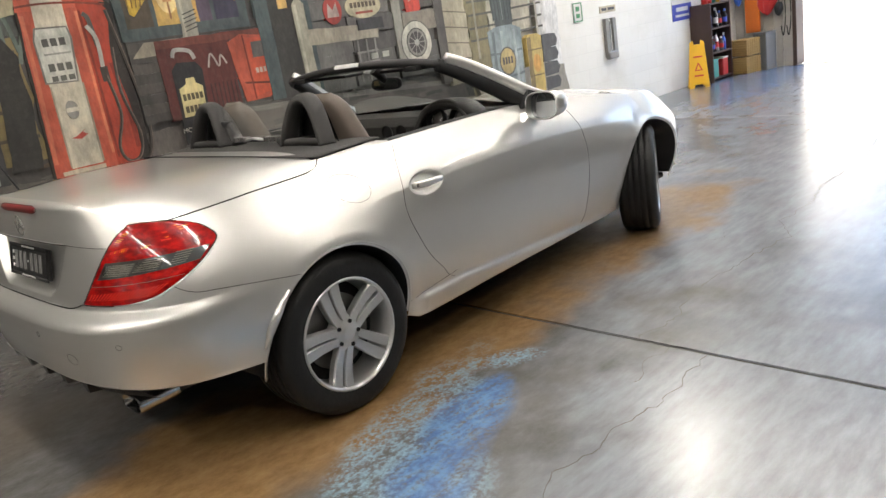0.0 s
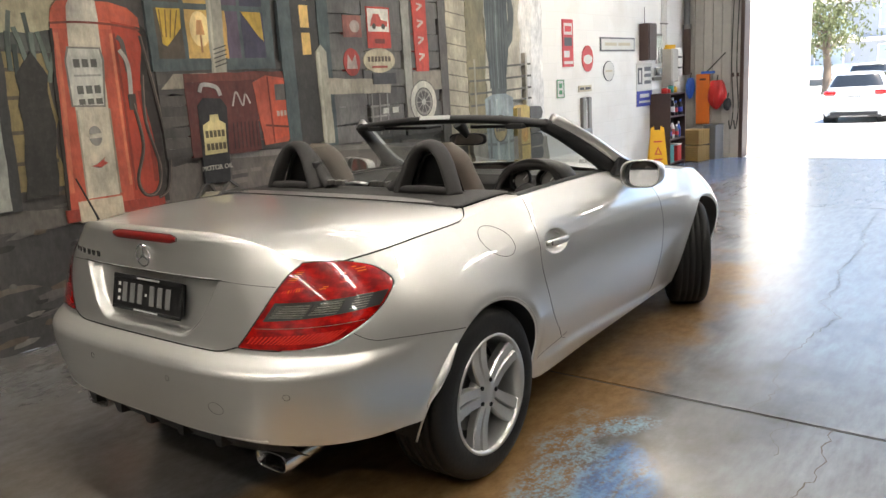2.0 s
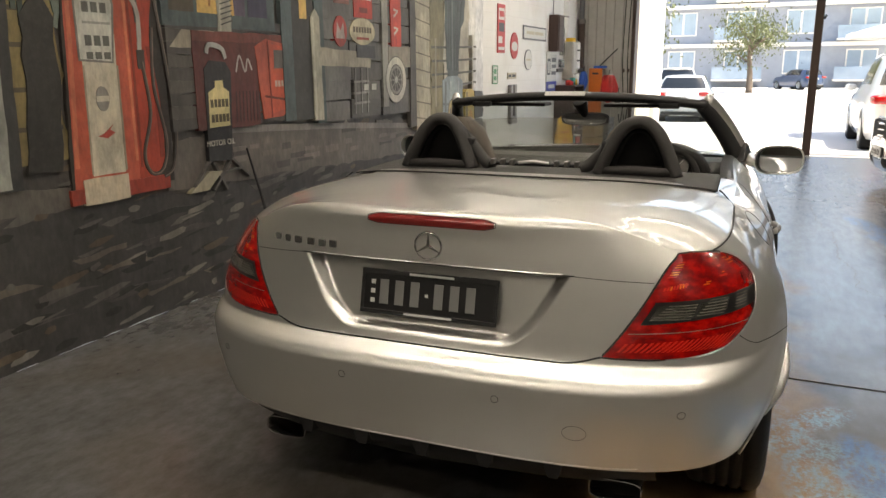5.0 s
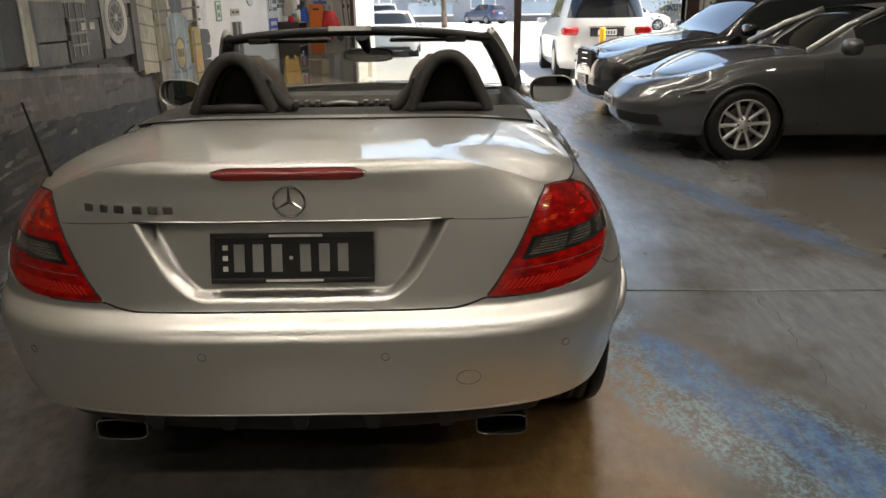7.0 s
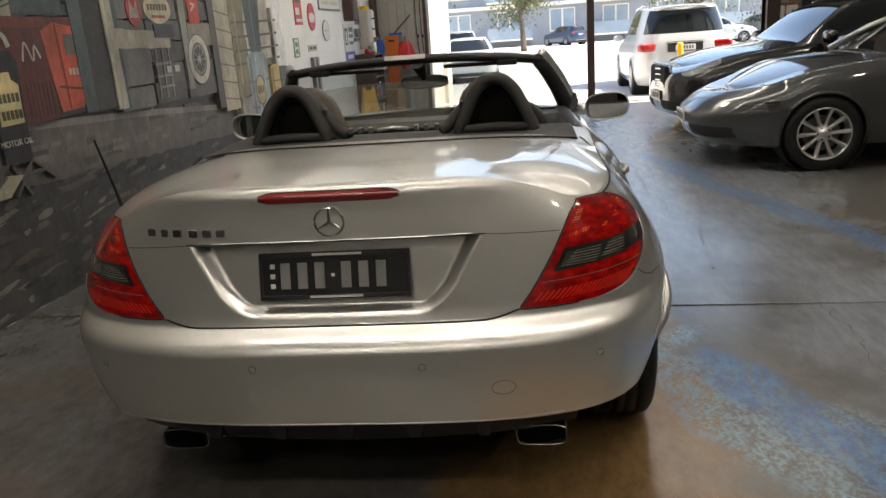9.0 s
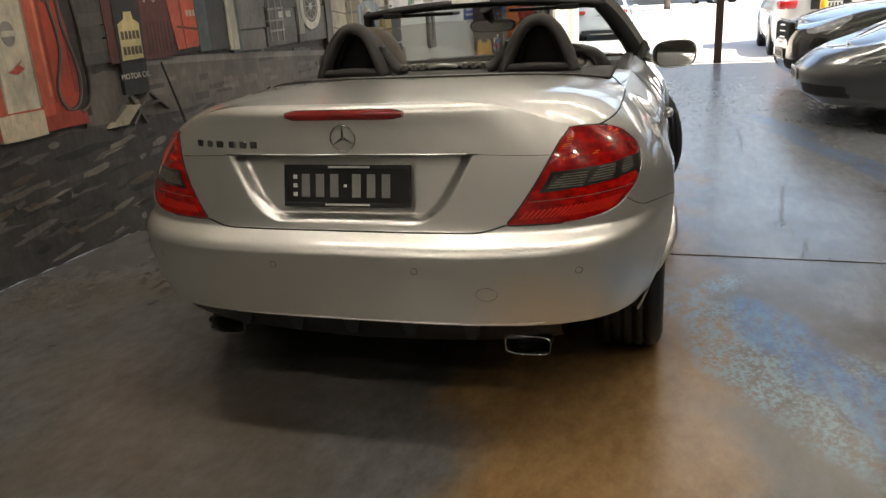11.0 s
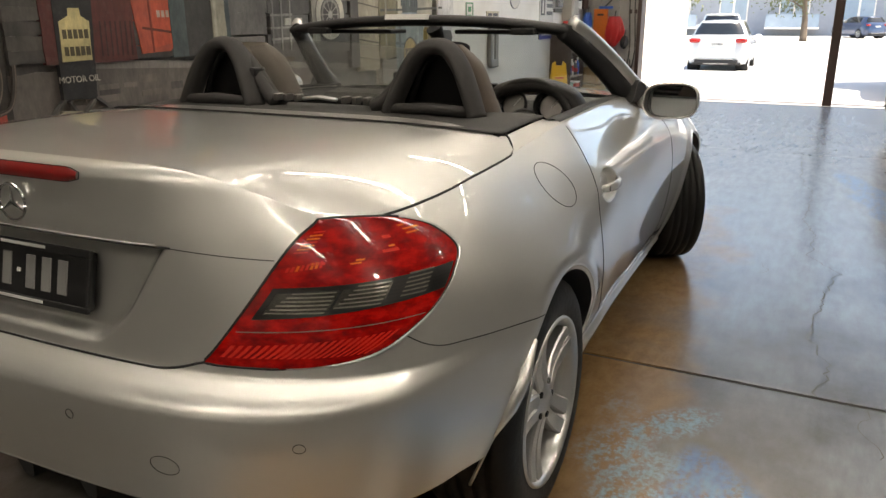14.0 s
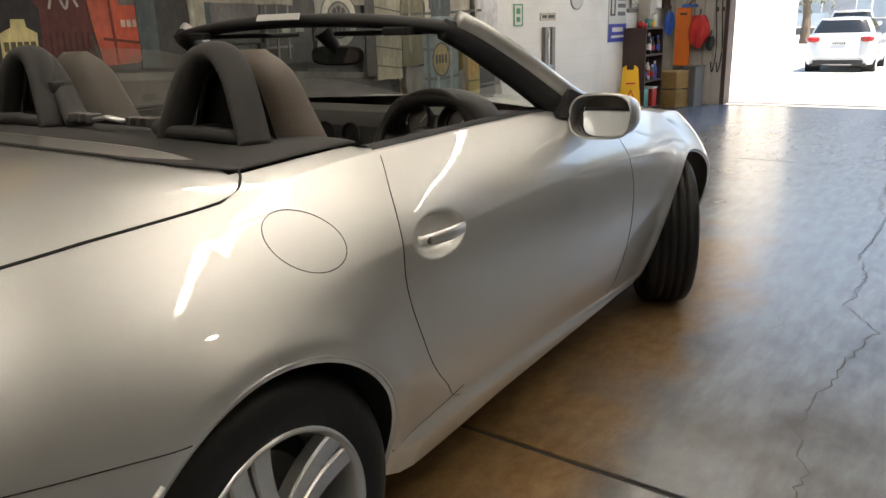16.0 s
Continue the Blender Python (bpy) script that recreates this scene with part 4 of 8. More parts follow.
        sheet(bridge, 4, 10, "deck_corner", SILVER, BODY["rear_wing"][n_side])
        # door handle across its cup
        bar = [on_side(HANDLE[0] - 0.088 + 0.176 * t, HANDLE[1] + 0.004 - 0.006 * t, s, 0.002 + 0.016 * math.sin(math.pi * min(1, max(0, t))) ** 0.6) for t in np.linspace(0, 1, 15)]
        part("door_handle", tube(bar, [0.010 + 0.004 * math.sin(math.pi * t) for t in np.linspace(0, 1, 15)], 12, (0.7, 1.1)), SILVER, door_ob, "silver door handle", True)
        x0, y0, z0 = on_side(HANDLE[0] - 0.068, HANDLE[1] + 0.003, s, 0.016)
        part("lock", rod((x0, y0, z0), (x0, y0 + s * 0.003, z0), 0.008), STEEL, door_ob)
    # gaps across the tail
    boot, bumper = BODY["boot_lid"][0], BODY["rear_bumper"][0]
    seam([on_rear(y, 0.648 + 0.020 * min(1, max(0, (abs(y) - 0.37) / 0.10)) ** 2, 0.0008) for y in np.linspace(-0.475, 0.475, 70)], boot, 0.0025)
    # no gap here: dark tubes draw the shadow line under the crease
    ys = np.linspace(0.395, 0.585, 14)
    for s in (1, -1):
        seam([on_rear(s * y, CREASE - 0.012 * (y - 0.395) / 0.19, 0.0002) for y in ys], boot, 0.0009, "crease")
    seam([(float(rear_x(y, CREASE)) - 0.0002, y, CREASE + 0.001) for y in np.linspace(-0.395, 0.395, 40)], boot, 0.0020, "crease")
    # number plate with its holder: plain bars where the characters stand
    plate = part("number_plate", box(-0.009, -0.196, -0.058, 0.009, 0.196, 0.058, 0.004), PLATE_BLACK, boot, "black number plate with white characters")
    plate.matrix_local = pose(-0.733, 0.0, 0.772, 0, 13, 0)
    border = bmesh.new()
    for a in ((-0.013, -0.200, 0.046, -0.006, 0.200, 0.062), (-0.013, -0.200, -0.062, -0.006, 0.200, -0.050), (-0.013, -0.200, -0.05, -0.006, -0.191, 0.046), (-0.013, 0.191, -0.05, -0.006, 0.200, 0.046)):
        add_box(border, *a, 0.002)
    part("plate_holder", border, TRIM, plate)
    for k, y in enumerate((0.130, 0.084, 0.038, -0.032, -0.078, -0.124)):
        part("character_bar", box(-0.0115, y - 0.013, -0.034, -0.0085, y + 0.013, 0.034, 0.001), PLATE_GREY, plate)
    part("character_bar", box(-0.0115, -0.001, -0.004, -0.0085, 0.007, 0.004), PLATE_WHITE, plate)
    for z in (0.026, 0.0, -0.026):
        part("character_bar", box(-0.0115, 0.158, z - 0.006, -0.0085, 0.170, z + 0.006), PLATE_WHITE, plate)
    part("text_bar", box(-0.0145, -0.075, 0.0515, -0.012, 0.055, 0.0575), PLATE_WHITE, plate)
    part("text_bar", box(-0.0145, -0.075, -0.0585, -0.012, 0.065, -0.0525), PLATE_WHITE, plate)
    # high brake lamp, round badge, name badge
    def lamp_strip(u, v):
        y = -0.183 + 0.366 * u
        full = min(1.0, 0.45 + 7 * min(u, 1 - u))
        z = 0.978 + 0.026 * (v - 0.5) * full
        e = 0.003 * math.sin(math.pi * min(1, max(0, v))) + 0.002
        shrink = 1 - 0.03 * abs(v - 0.5)
        return (float(rear_x(y, z)) - e, y * shrink, z)
    sheet(lamp_strip, 40, 6, "brake_lamp", RED_RIBBED, boot, "long thin red brake lamp")
    seam([(float(rear_x(y, z)) - 0.001, y, z) for y, z in [(-0.185 + 0.37 * k / 30, 0.978 - 0.0135 * min(1, 0.45 + 7 * min(k, 30 - k) / 30)) for k in range(31)] + [(0.185 - 0.37 * k / 30, 0.978 + 0.0135 * min(1, 0.45 + 7 * min(k, 30 - k) / 30)) for k in range(31)] + [(-0.185, 0.972)]], boot, 0.0012)
    bx = float(rear_x(0, 0.913))
    badge = part("round_badge", tube([(bx - 0.004, 0.038 * math.cos(a), 0.913 + 0.037 * math.sin(a)) for a in (math.tau * k / 40 for k in range(40))], 0.003, 8, closed=True), CHROME, boot, "round chrome badge")
    for a in (90, 210, 330):
        c, s = math.cos(radians(a)), math.sin(radians(a))
        part("badge_spoke", rod((bx - 0.004, 0, 0.913), (bx - 0.003, 0.036 * c, 0.913 + 0.036 * s), 0.005, 0.0012, 6), CHROME, badge)
    for k, (y, w) in enumerate(((0.502, 0.026), (0.460, 0.022), (0.420, 0.028), (0.373, 0.026), (0.333, 0.026), (0.295, 0.026))):
        z = 0.893
        cell = bmesh.new()
        px = float(rear_x(y, z))
        yaw = math.degrees(math.atan2(float(rear_x(y + 0.02, z)) - float(rear_x(y - 0.02, z)), 0.04))
        add_box(cell, -0.003, -w / 2, -0.011, 0.004, w / 2, 0.011, 0.003)
        ob = part("badge_bar", cell, CHROME, boot)
        ob.matrix_local = pose(px, y, z, 0, 0, -yaw)
    # parking sensors and the round tow cover
    for y, z, r in ((0.214, 0.560, 0.0095), (-0.227, 0.556, 0.0095), (-0.676, 0.545, 0.0095), (0.66, 0.55, 0.0095)):
        c = [(float(rear_x(y + r * math.cos(a), z + r * math.sin(a))) - 0.0006, y + r * math.cos(a), z + r * math.sin(a)) for a in (math.tau * k / 18 for k in range(18))]
        part("parking_sensor", tube(c, 0.0007, 5, closed=True), GAP, bumper)
    c = [(float(rear_x(-0.428 + 0.030 * math.cos(a), 0.486 + 0.021 * math.sin(a))) - 0.0004, -0.428 + 0.030 * math.cos(a), 0.486 + 0.021 * math.sin(a)) for a in (math.tau * k / 30 for k in range(30))]
    part("tow_cover_gap", tube(c, 0.0006, 5, closed=True), GAP, bumper)
    # tail lamps in three lenses each
    def lens(s, za, zb, lift=0.006):
        def fn(u, v):
            z = za(u) + (zb(u) - za(u)) * v
            p = float(lamp_in(z)) + (float(lamp_out(z)) - float(lamp_in(z))) * u
            x, y = plan(p, z)
            edge = min(u, 1 - u) * 6
            e = lift * min(1.0, edge + 0.25)
            nx, ny = -math.cos(p) ** 1.2, math.sin(p) ** 1.2
            return (float(x) + nx * e, s * (float(y) + ny * e), z)
        return fn
    for s in (1, -1):
        lamp = part("tail_lamp", tube([lens(s, lambda u: 0.668, lambda u: 0.9135, 0.004)(u, v) for u, v in [(0, k / 40) for k in range(41)] + [(1, 1 - k / 60) for k in range(61)] + [(1 - k / 20, 0) for k in range(1, 20)]], 0.0026, 6, closed=True), GAP, slk, "red tail lamp with a smoked band")
        sheet(lens(s, lambda u: 0.668, lambda u: 0.9135), 56, 64, "red_lens", RED_LENS, lamp, "red lens")

        def inset(u0, u1, za, zb, lift=0.0072):
            def g(u, v):
                z = za(u0 + (u1 - u0) * u) + (zb(u0 + (u1 - u0) * u) - za(u0 + (u1 - u0) * u)) * v
                uu = u0 + (u1 - u0) * u
                p = float(lamp_in(z)) + (float(lamp_out(z)) - float(lamp_in(z))) * uu
                x, y = plan(p, z)
                return (float(x) - math.cos(p) ** 1.2 * lift, s * (float(y) + math.sin(p) ** 1.2 * lift), z)
            return g
        sheet(inset(0.055, 0.962, lambda u: 0.751 + 0.024 * u, lambda u: 0.806 + 0.005 * u), 48, 12, "smoked_lens", SMOKED_LENS, lamp, "smoked clear lens")
        for u0, u1, dz in ((0.085, 0.36, 0.0), (0.375, 0.62, 0.002)):
            sheet(inset(u0, u1, lambda u: 0.760 + 0.024 * u + dz, lambda u: 0.797 + 0.008 * u, 0.0074), 16, 6, "clear_reflector", CLEAR_BOWL, lamp, "clear ribbed reflector")
        for u0, u1 in ((0.09, 0.35), (0.38, 0.61), (0.70, 0.84)):
            for k in range(6):
                z0 = 0.758 + 0.024 * (u0 + u1) / 2 + 0.0065 * k
                sheet(inset(u0 + 0.012 * k * (u1 < 0.7), u1, lambda u: z0, lambda u: z0 + 0.0024, 0.0077), 8, 1, "reflector_rib", CLEAR_RIB, lamp)
        for k in range(21):
            u0 = 0.06 + 0.040 * k
            sheet(inset(u0, u0 + 0.022, lambda u: 0.684 + 0.0003 * k, lambda u: 0.706 + 0.0009 * k, 0.0066), 3, 3, "reflector_cell", BRIGHT_RED, lamp)
        sheet(inset(0.03, 0.95, lambda u: 0.729 + 0.012 * u, lambda u: 0.7305 + 0.012 * u, 0.0068), 40, 1, "lens_line", CLEAR_RIB, lamp)
        for u0, u1, z0, mat in ((0.16, 0.24, 0.842, BRIGHT_RED), (0.56, 0.66, 0.850, BRIGHT_RED), (0.60, 0.66, 0.872, BRIGHT_RED)):
            sheet(inset(u0, u1, lambda u: z0, lambda u: z0 + 0.005, 0.0066), 8, 1, "reflector_cell", mat, lamp)
        # small glints of the faceted bowls behind the red lens, painted on as bright cells: a stair of short dashes, a
        # low row and a few strips
        for k in range(7):
            sheet(inset(0.045 + 0.006 * k, 0.125 + 0.010 * k, lambda u: 0.862 + 0.0052 * k + 0.004 * u, lambda u: 0.8645 + 0.0052 * k + 0.004 * u, 0.0066), 4, 1, "reflector_cell", AMBER_GLINT if k % 3 else BRIGHT_RED, lamp)
        for k in range(8):
            sheet(inset(0.06 + 0.022 * k, 0.074 + 0.022 * k, lambda u: 0.832 + 0.0008 * k, lambda u: 0.840 + 0.0012 * k, 0.0066), 2, 2, "reflector_cell", AMBER_GLINT if k in (2, 5, 6) else BRIGHT_RED, lamp)
        for u0, u1, z0 in ((0.37, 0.43, 0.8375), (0.40, 0.45, 0.842), (0.78, 0.88, 0.870), (0.79, 0.92, 0.877), (0.80, 0.86, 0.884), (0.61, 0.65, 0.856)):
            sheet(inset(u0, u1, lambda u: z0 + 0.003 * u, lambda u: z0 + 0.0028 + 0.003 * u, 0.0066), 4, 1, "reflector_cell", AMBER_GLINT, lamp)
        part("lamp_edge", tube([inset(1.012, 1.012, lambda u: 0.668, lambda u: 0.90, 0.001)(1, v) for v in np.linspace(0, 1, 50)], 0.0035, 6), SILVER, lamp)
    # dark valance with fins, exhaust tips
    def valance(u, v):
        y = -0.62 + 1.24 * u
        z = 0.398 - 0.125 * v
        return (float(rear_x(y, 0.40)) + 0.012 + 0.10 * v ** 1.5, y, z + 0.02 * abs(u - 0.5) * 2 * v)
    sheet(valance, 60, 10, "valance", TRIM, bumper, "black lower valance")
    lower = [(float(rear_x(y, 0.39)) + 0.004, y, 0.384) for y in np.linspace(-0.58, 0.58, 50)]
    part("bumper_edge", tube(lower, 0.004, 6), SILVER, bumper)
    for y in (-0.37, -0.185, 0.0, 0.185, 0.37):
        x0 = float(rear_x(y, 0.40)) + 0.020
        fin = bmesh.new()
        near, far = [fin.verts.new(p) for p in ((x0 - 0.004, y - 0.026, 0.374), (x0 - 0.004, y + 0.026, 0.374), (x0 + 0.002, y + 0.013, 0.330), (x0 + 0.002, y - 0.013, 0.330))], [fin.verts.new(p) for p in ((x0 + 0.13, y - 0.020, 0.34), (x0 + 0.13, y + 0.020, 0.34), (x0 + 0.13, y + 0.010, 0.31), (x0 + 0.13, y - 0.010, 0.31))]
        fin.faces.new(near)
        fin.faces.new(far[::-1])
        for k in range(4):
            fin.faces.new((near[k], far[k], far[(k + 1) % 4], near[(k + 1) % 4]))
        part("fin", fin, TRIM, bumper)
    part("underside", box(-0.58, -0.52, 0.235, 0.36, 0.52, 0.30, 0.02), TRIM, slk)
    part("underside", box(0.42, -0.70, 0.20, 2.9, 0.70, 0.24, 0.02), TRIM, slk)
    for s in (1, -1):
        yc = s * 0.51 - 0.010
        outer = [(yc + 0.070 * math.copysign(abs(math.cos(a)) ** 0.45, math.cos(a)), 0.283 + 0.030 * math.copysign(abs(math.sin(a)) ** 0.55, math.sin(a))) for a in (math.tau * k / 40 for k in range(40))]
        rings = [(-0.56, 0.94), (-0.705, 1.0), (-0.715, 0.99), (-0.712, 0.94), (-0.62, 0.92)]
        verts = [(x, yc + (y - yc) * q, 0.283 + (z - 0.283) * q) for x, q in rings for y, z in outer]
        k = len(outer)
        faces = [(r * k + t, r * k + (t + 1) % k, (r + 1) * k + (t + 1) % k, (r + 1) * k + t) for r in range(len(rings) - 1) for t in range(k)]
        tip = mesh_ob("exhaust_tip", verts, faces, CHROME, slk, "flattened chrome exhaust tip", True)
        mesh_ob("exhaust_bore", [(-0.63, yc + (y - yc) * 0.92, 0.283 + (z - 0.283) * 0.92) for y, z in outer], [tuple(range(k))], GAP, tip)
    # short roof aerial on the left rear wing
    part("aerial", tube([(-0.475, 0.69, 0.912), (-0.50, 0.69, 0.98), (-0.56, 0.69, 1.135)], [0.007, 0.0045, 0.003], 8), TRIM, slk, "short black aerial")


build_details()


def tyre_profile(r, rim, w):
    """Tread with four grooves, rounded shoulders and a bulged sidewall."""
    prof = [(rim - 0.012, -w / 2 + 0.012), (rim, -w / 2 + 0.002), (rim + (r - rim) * 0.45, -w / 2 - 0.004), (r - 0.024, -w / 2 + 0.004), (r - 0.008, -w / 2 + 0.016), (r - 0.001, -w / 2 + 0.032)]
    for g in (-0.24, -0.08, 0.08, 0.24):
        prof += [(r, w * g - 0.006), (r - 0.008, w * g - 0.004), (r - 0.008, w * g + 0.004), (r, w * g + 0.006)]
    return prof + [(q, -h) for q, h in prof[:6][::-1]]


def twin_spoke_wheel(owner, m, s, r=0.316, w=0.235, twin=True, count=5):
    """s: the side on which its face looks, along y."""
    wheel = part("wheel", lathe(tyre_profile(r, 0.222, w), 96), RUBBER, owner, "black low-profile tyre on a silver alloy wheel", True)
    wheel.matrix_local = m
    face = s * w / 2
    rim_pts = [(0.222, face - s * 0.004), (0.219, face + s * 0.003), (0.212, face + s * 0.002), (0.206, face - s * 0.012), (0.200, face - s * 0.05), (0.19, -face)]
    part("rim", lathe(rim_pts, 72), ALLOY, wheel, "silver alloy rim", True)
    part("brake_disc", lathe([(0.0, face - s * 0.088), (0.15, face - s * 0.088), (0.15, face - s * 0.10), (0.0, face - s * 0.10)], 40), STEEL, wheel)
    # near-black disc that stands for the shade deep inside the wheel
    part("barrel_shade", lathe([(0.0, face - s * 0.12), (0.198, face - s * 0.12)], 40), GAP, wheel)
    hub = part("hub", lathe([(0.0, face - s * 0.014), (0.030, face - s * 0.014), (0.034, face - s * 0.019), (0.055, face - s * 0.021), (0.072, face - s * 0.034), (0.075, face - s * 0.06)], 40), ALLOY, wheel, "", True)
    part("hub_cap", lathe([(0.0, face - s * 0.009), (0.024, face - s * 0.010), (0.029, face - s * 0.013)], 28), ALLOY, hub, "", True)
    for k in range(5):
        a = math.tau * k / 5 + math.pi / 2 + math.pi / 5 + 0.26
        p = (0.049 * math.cos(a), 0.049 * math.sin(a))
        part("wheel_bolt", rod((p[0], face - s * 0.028, p[1]), (p[0], face - s * 0.016, p[1]), 0.0085, segs=8), GAP, hub)
    for k in range(count):
        a = math.tau * k / count + math.pi / 2 + 0.26
        for b in ((-1, 1) if twin else (0,)):
            bm = bmesh.new()
            rows = []
            for t in np.linspace(0, 1, 9):
                q = 0.050 + (0.212 - 0.050) * t
                off = b * (0.0185 + 0.0105 * t)
                half = (0.0172 + 0.0068 * t) if twin else 0.013 + 0.006 * t
                yf = face - s * (0.020 + 0.010 * math.sin(math.pi * t) - 0.012 * t)
                row = []
                for e, dz in ((-1, 0.006 if twin else 0.014), (-0.82 if twin else -0.65, 0.0), (0.82 if twin else 0.65, 0.0), (1, 0.006 if twin else 0.014)):
                    u, v = q, off + e * half
                    row.append(bm.verts.new((u * math.cos(a) - v * math.sin(a), yf - s * dz, u * math.sin(a) + v * math.cos(a))))
                u, v = q, off
                for e in (1, -1):
                    v = off + e * half * 0.9
                    row.append(bm.verts.new((u * math.cos(a) - v * math.sin(a), yf - s * 0.035, u * math.sin(a) + v * math.cos(a))))
                rows.append(row)
            for A, B in zip(rows, rows[1:]):
                for e in range(6):
                    bm.faces.new((A[e], A[(e + 1) % 6], B[(e + 1) % 6], B[e]))
            part("spoke", bm, ALLOY, wheel, "", not twin)
    return wheel


for s in (1, -1):
    twin_spoke_wheel(slk, pose(0.0, s * 0.785, 0.316), s)
    twin_spoke_wheel(slk, pose(WHEELBASE, s * 0.775, 0.316, 0, 0, 27), s, w=0.215)


# ---- the roadster's cabin ----
def build_cabin():
    zs = lambda x: float(shoulder(x))

    def cover(u, v):
        q = abs(-1 + 2 * v)
        x0 = 0.008 + 0.150 * q ** 6
        x = x0 + (0.50 - x0) * u
        edge = float(half_width(x, zs(x)))
        y = (-1 + 2 * v) * (edge - 0.058)
        w = 1 - abs(y) / edge
        mid = float(curve(x, [-0.3, 0.142, 0.5], [1.004, 0.996, 0.985]))
        sink = 0.016 * min(1.0, max(0.0, (w - 0.10) / 0.25)) * min(1.0, u * 6)
        return (x, y, zs(x) + 0.005 - sink + (mid - zs(x)) * (1 - (1 - w) ** 6))
    sheet(cover, 24, 90, "rear_cover", VINYL, slk, "charcoal vinyl panel behind the seats", solid=0.004)
    part("cabin_floor", box(0.50, -0.66, 0.22, 2.0, 0.66, 0.26), TRIM, slk)
    part("cabin_rear_wall", box(0.47, -0.70, 0.24, 0.50, 0.70, 0.955), VINYL, slk)
    for s in (1, -1):
        def card(u, v):
            x = 0.5 + 1.25 * u
            return (x, s * (float(half_width(x, zs(x))) - 0.050 - 0.03 * v), zs(x) - 0.004 - 0.62 * v)
        sheet(card, 20, 8, "door_card", LEATHER, slk, solid=0.01)

        def strip(u, v):
            x = 0.5 + 1.02 * u
            a = math.pi * v
            return (x, s * (float(half_width(x, zs(x))) - 0.035 - 0.026 * math.cos(a)), zs(x) + 0.001 + 0.010 * math.sin(a))
        sheet(strip, 30, 6, "waist_seal", TRIM, slk, "black waist rubber")
        # roll hoop
        base_z, yc = 0.995, s * 0.395
        arc = [(0.34, yc + s * 0.148, base_z - 0.02), (0.352, yc + s * 0.118, 1.05), (0.365, yc + s * 0.084, 1.118), (0.374, yc + s * 0.044, 1.162), (0.378, yc + s * 0.004, 1.174), (0.374, yc - s * 0.040, 1.162), (0.365, yc - s * 0.078, 1.118), (0.352, yc - s * 0.110, 1.05), (0.34, yc - s * 0.140, base_z - 0.02)]
        hoop = part("roll_hoop", tube(smooth_line(arc, 6), 0.0245, 18, (1.0, 1.75), up=(1, 0, 0)), VINYL, slk, "padded charcoal roll hoop", True)
        inner = [(y, z) for x, y, z in smooth_line(arc, 6)]
        ring = [(0.405 + 0.06 * (z - base_z), yc + (y - yc) * 1.0, base_z + 0.004 + (z - base_z) * 0.99) for y, z in inner]
        k = len(ring)
        mesh_ob("hoop_panel", ring + [(0.415, yc + (y - yc) * 0.62, base_z + 0.02 + (z - base_z) * 0.68) for y, z in inner], [(t, t + 1, k + t + 1, k + t) for t in range(k - 1)] + [tuple(range(k, 2 * k))], MESH_BLACK, hoop, "black mesh panel", True)
        part("panel_rim", tube([(0.385, yc + (y - yc) * 0.66, base_z + 0.022 + (z - base_z) * 0.70) for y, z in inner], 0.008, 8, closed=True), MESH_BLACK, hoop, "", True)
        arm = smooth_line([(0.400, yc - s * 0.030, 1.160), (0.396, yc - s * 0.085, 1.112), (0.388, yc - s * 0.140, 1.052), (0.378, yc - s * 0.180, 1.008), (0.368, yc - s * 0.215, 0.990)], 5)
        part("inner_arm", tube(arm, [0.023 + 0.006 * k / len(arm) for k in range(len(arm))], 12, (0.85, 1.3), up=(1, 0, 0)), VINYL, hoop, "", True)
        part("hoop_foot", tube([(0.325, yc + s * 0.155, 0.992), (0.315, yc, 1.000), (0.325, yc - s * 0.15, 0.992)], 0.017, 10), VINYL, hoop, "", True)
        # seat
        seat = part("seat", box(0.60, yc - 0.24, 0.34, 1.10, yc + 0.24, 0.52, 0.07), LEATHER, slk, "black leather seat", True)
        def shell(u, v):
            a = math.tau * u
            half = float(curve(v, [0, 0.3, 0.55, 0.68, 0.8, 0.92, 1.0], [0.205, 0.21, 0.195, 0.170, 0.140, 0.110, 0.05]))
            deep = float(curve(v, [0, 0.4, 0.8, 0.95, 1.0], [0.085, 0.085, 0.065, 0.05, 0.015]))
            pw = lambda q, e: math.copysign(abs(q) ** e, q)
            z = 0.44 + 0.735 * v
            return (0.70 - 0.20 * v ** 0.8 + deep * pw(math.sin(a), 0.7), s * 0.372 + half * pw(math.cos(a), 0.6), z)
        sheet(shell, 36, 28, "backrest", GREY_LEATHER, seat, "brown-grey leather backrest")
        for e in (1, -1):
            part("bolster", tube([(0.66, s * 0.365 + e * 0.185, 0.50), (0.61, s * 0.365 + e * 0.185, 0.75), (0.57, s * 0.365 + e * 0.155, 0.93)], [0.055, 0.05, 0.02], 12), GREY_LEATHER, seat, "", True)
        part("seat_belt_guide", box(0.350, yc - s * 0.118 - 0.017, 1.068, 0.415, yc - s * 0.118 + 0.017, 1.100, 0.008), TRIM, hoop)
    # clear wind stop between the hoops
    ws = sheet(lambda u, v: (0.375 + 0.01 * v, (1 - 2 * u) * (0.20 + 0.10 * v), 1.0 + (0.165 + 0.02 * math.sin(math.pi * u)) * v), 20, 6, "wind_stop", DEFLECTOR, slk, "clear plastic wind deflector")
    ws.visible_shadow = False
    part("wind_stop_rail", rod((0.375, -0.21, 1.0), (0.375, 0.21, 1.0), 0.008), TRIM, slk)
    for s in (-0.17, -0.13, -0.09, 0.09, 0.13, 0.17):
        part("vent_slat", box(0.335, s - 0.008, 0.998, 0.375, s + 0.008, 1.020, 0.003), STEEL, slk)
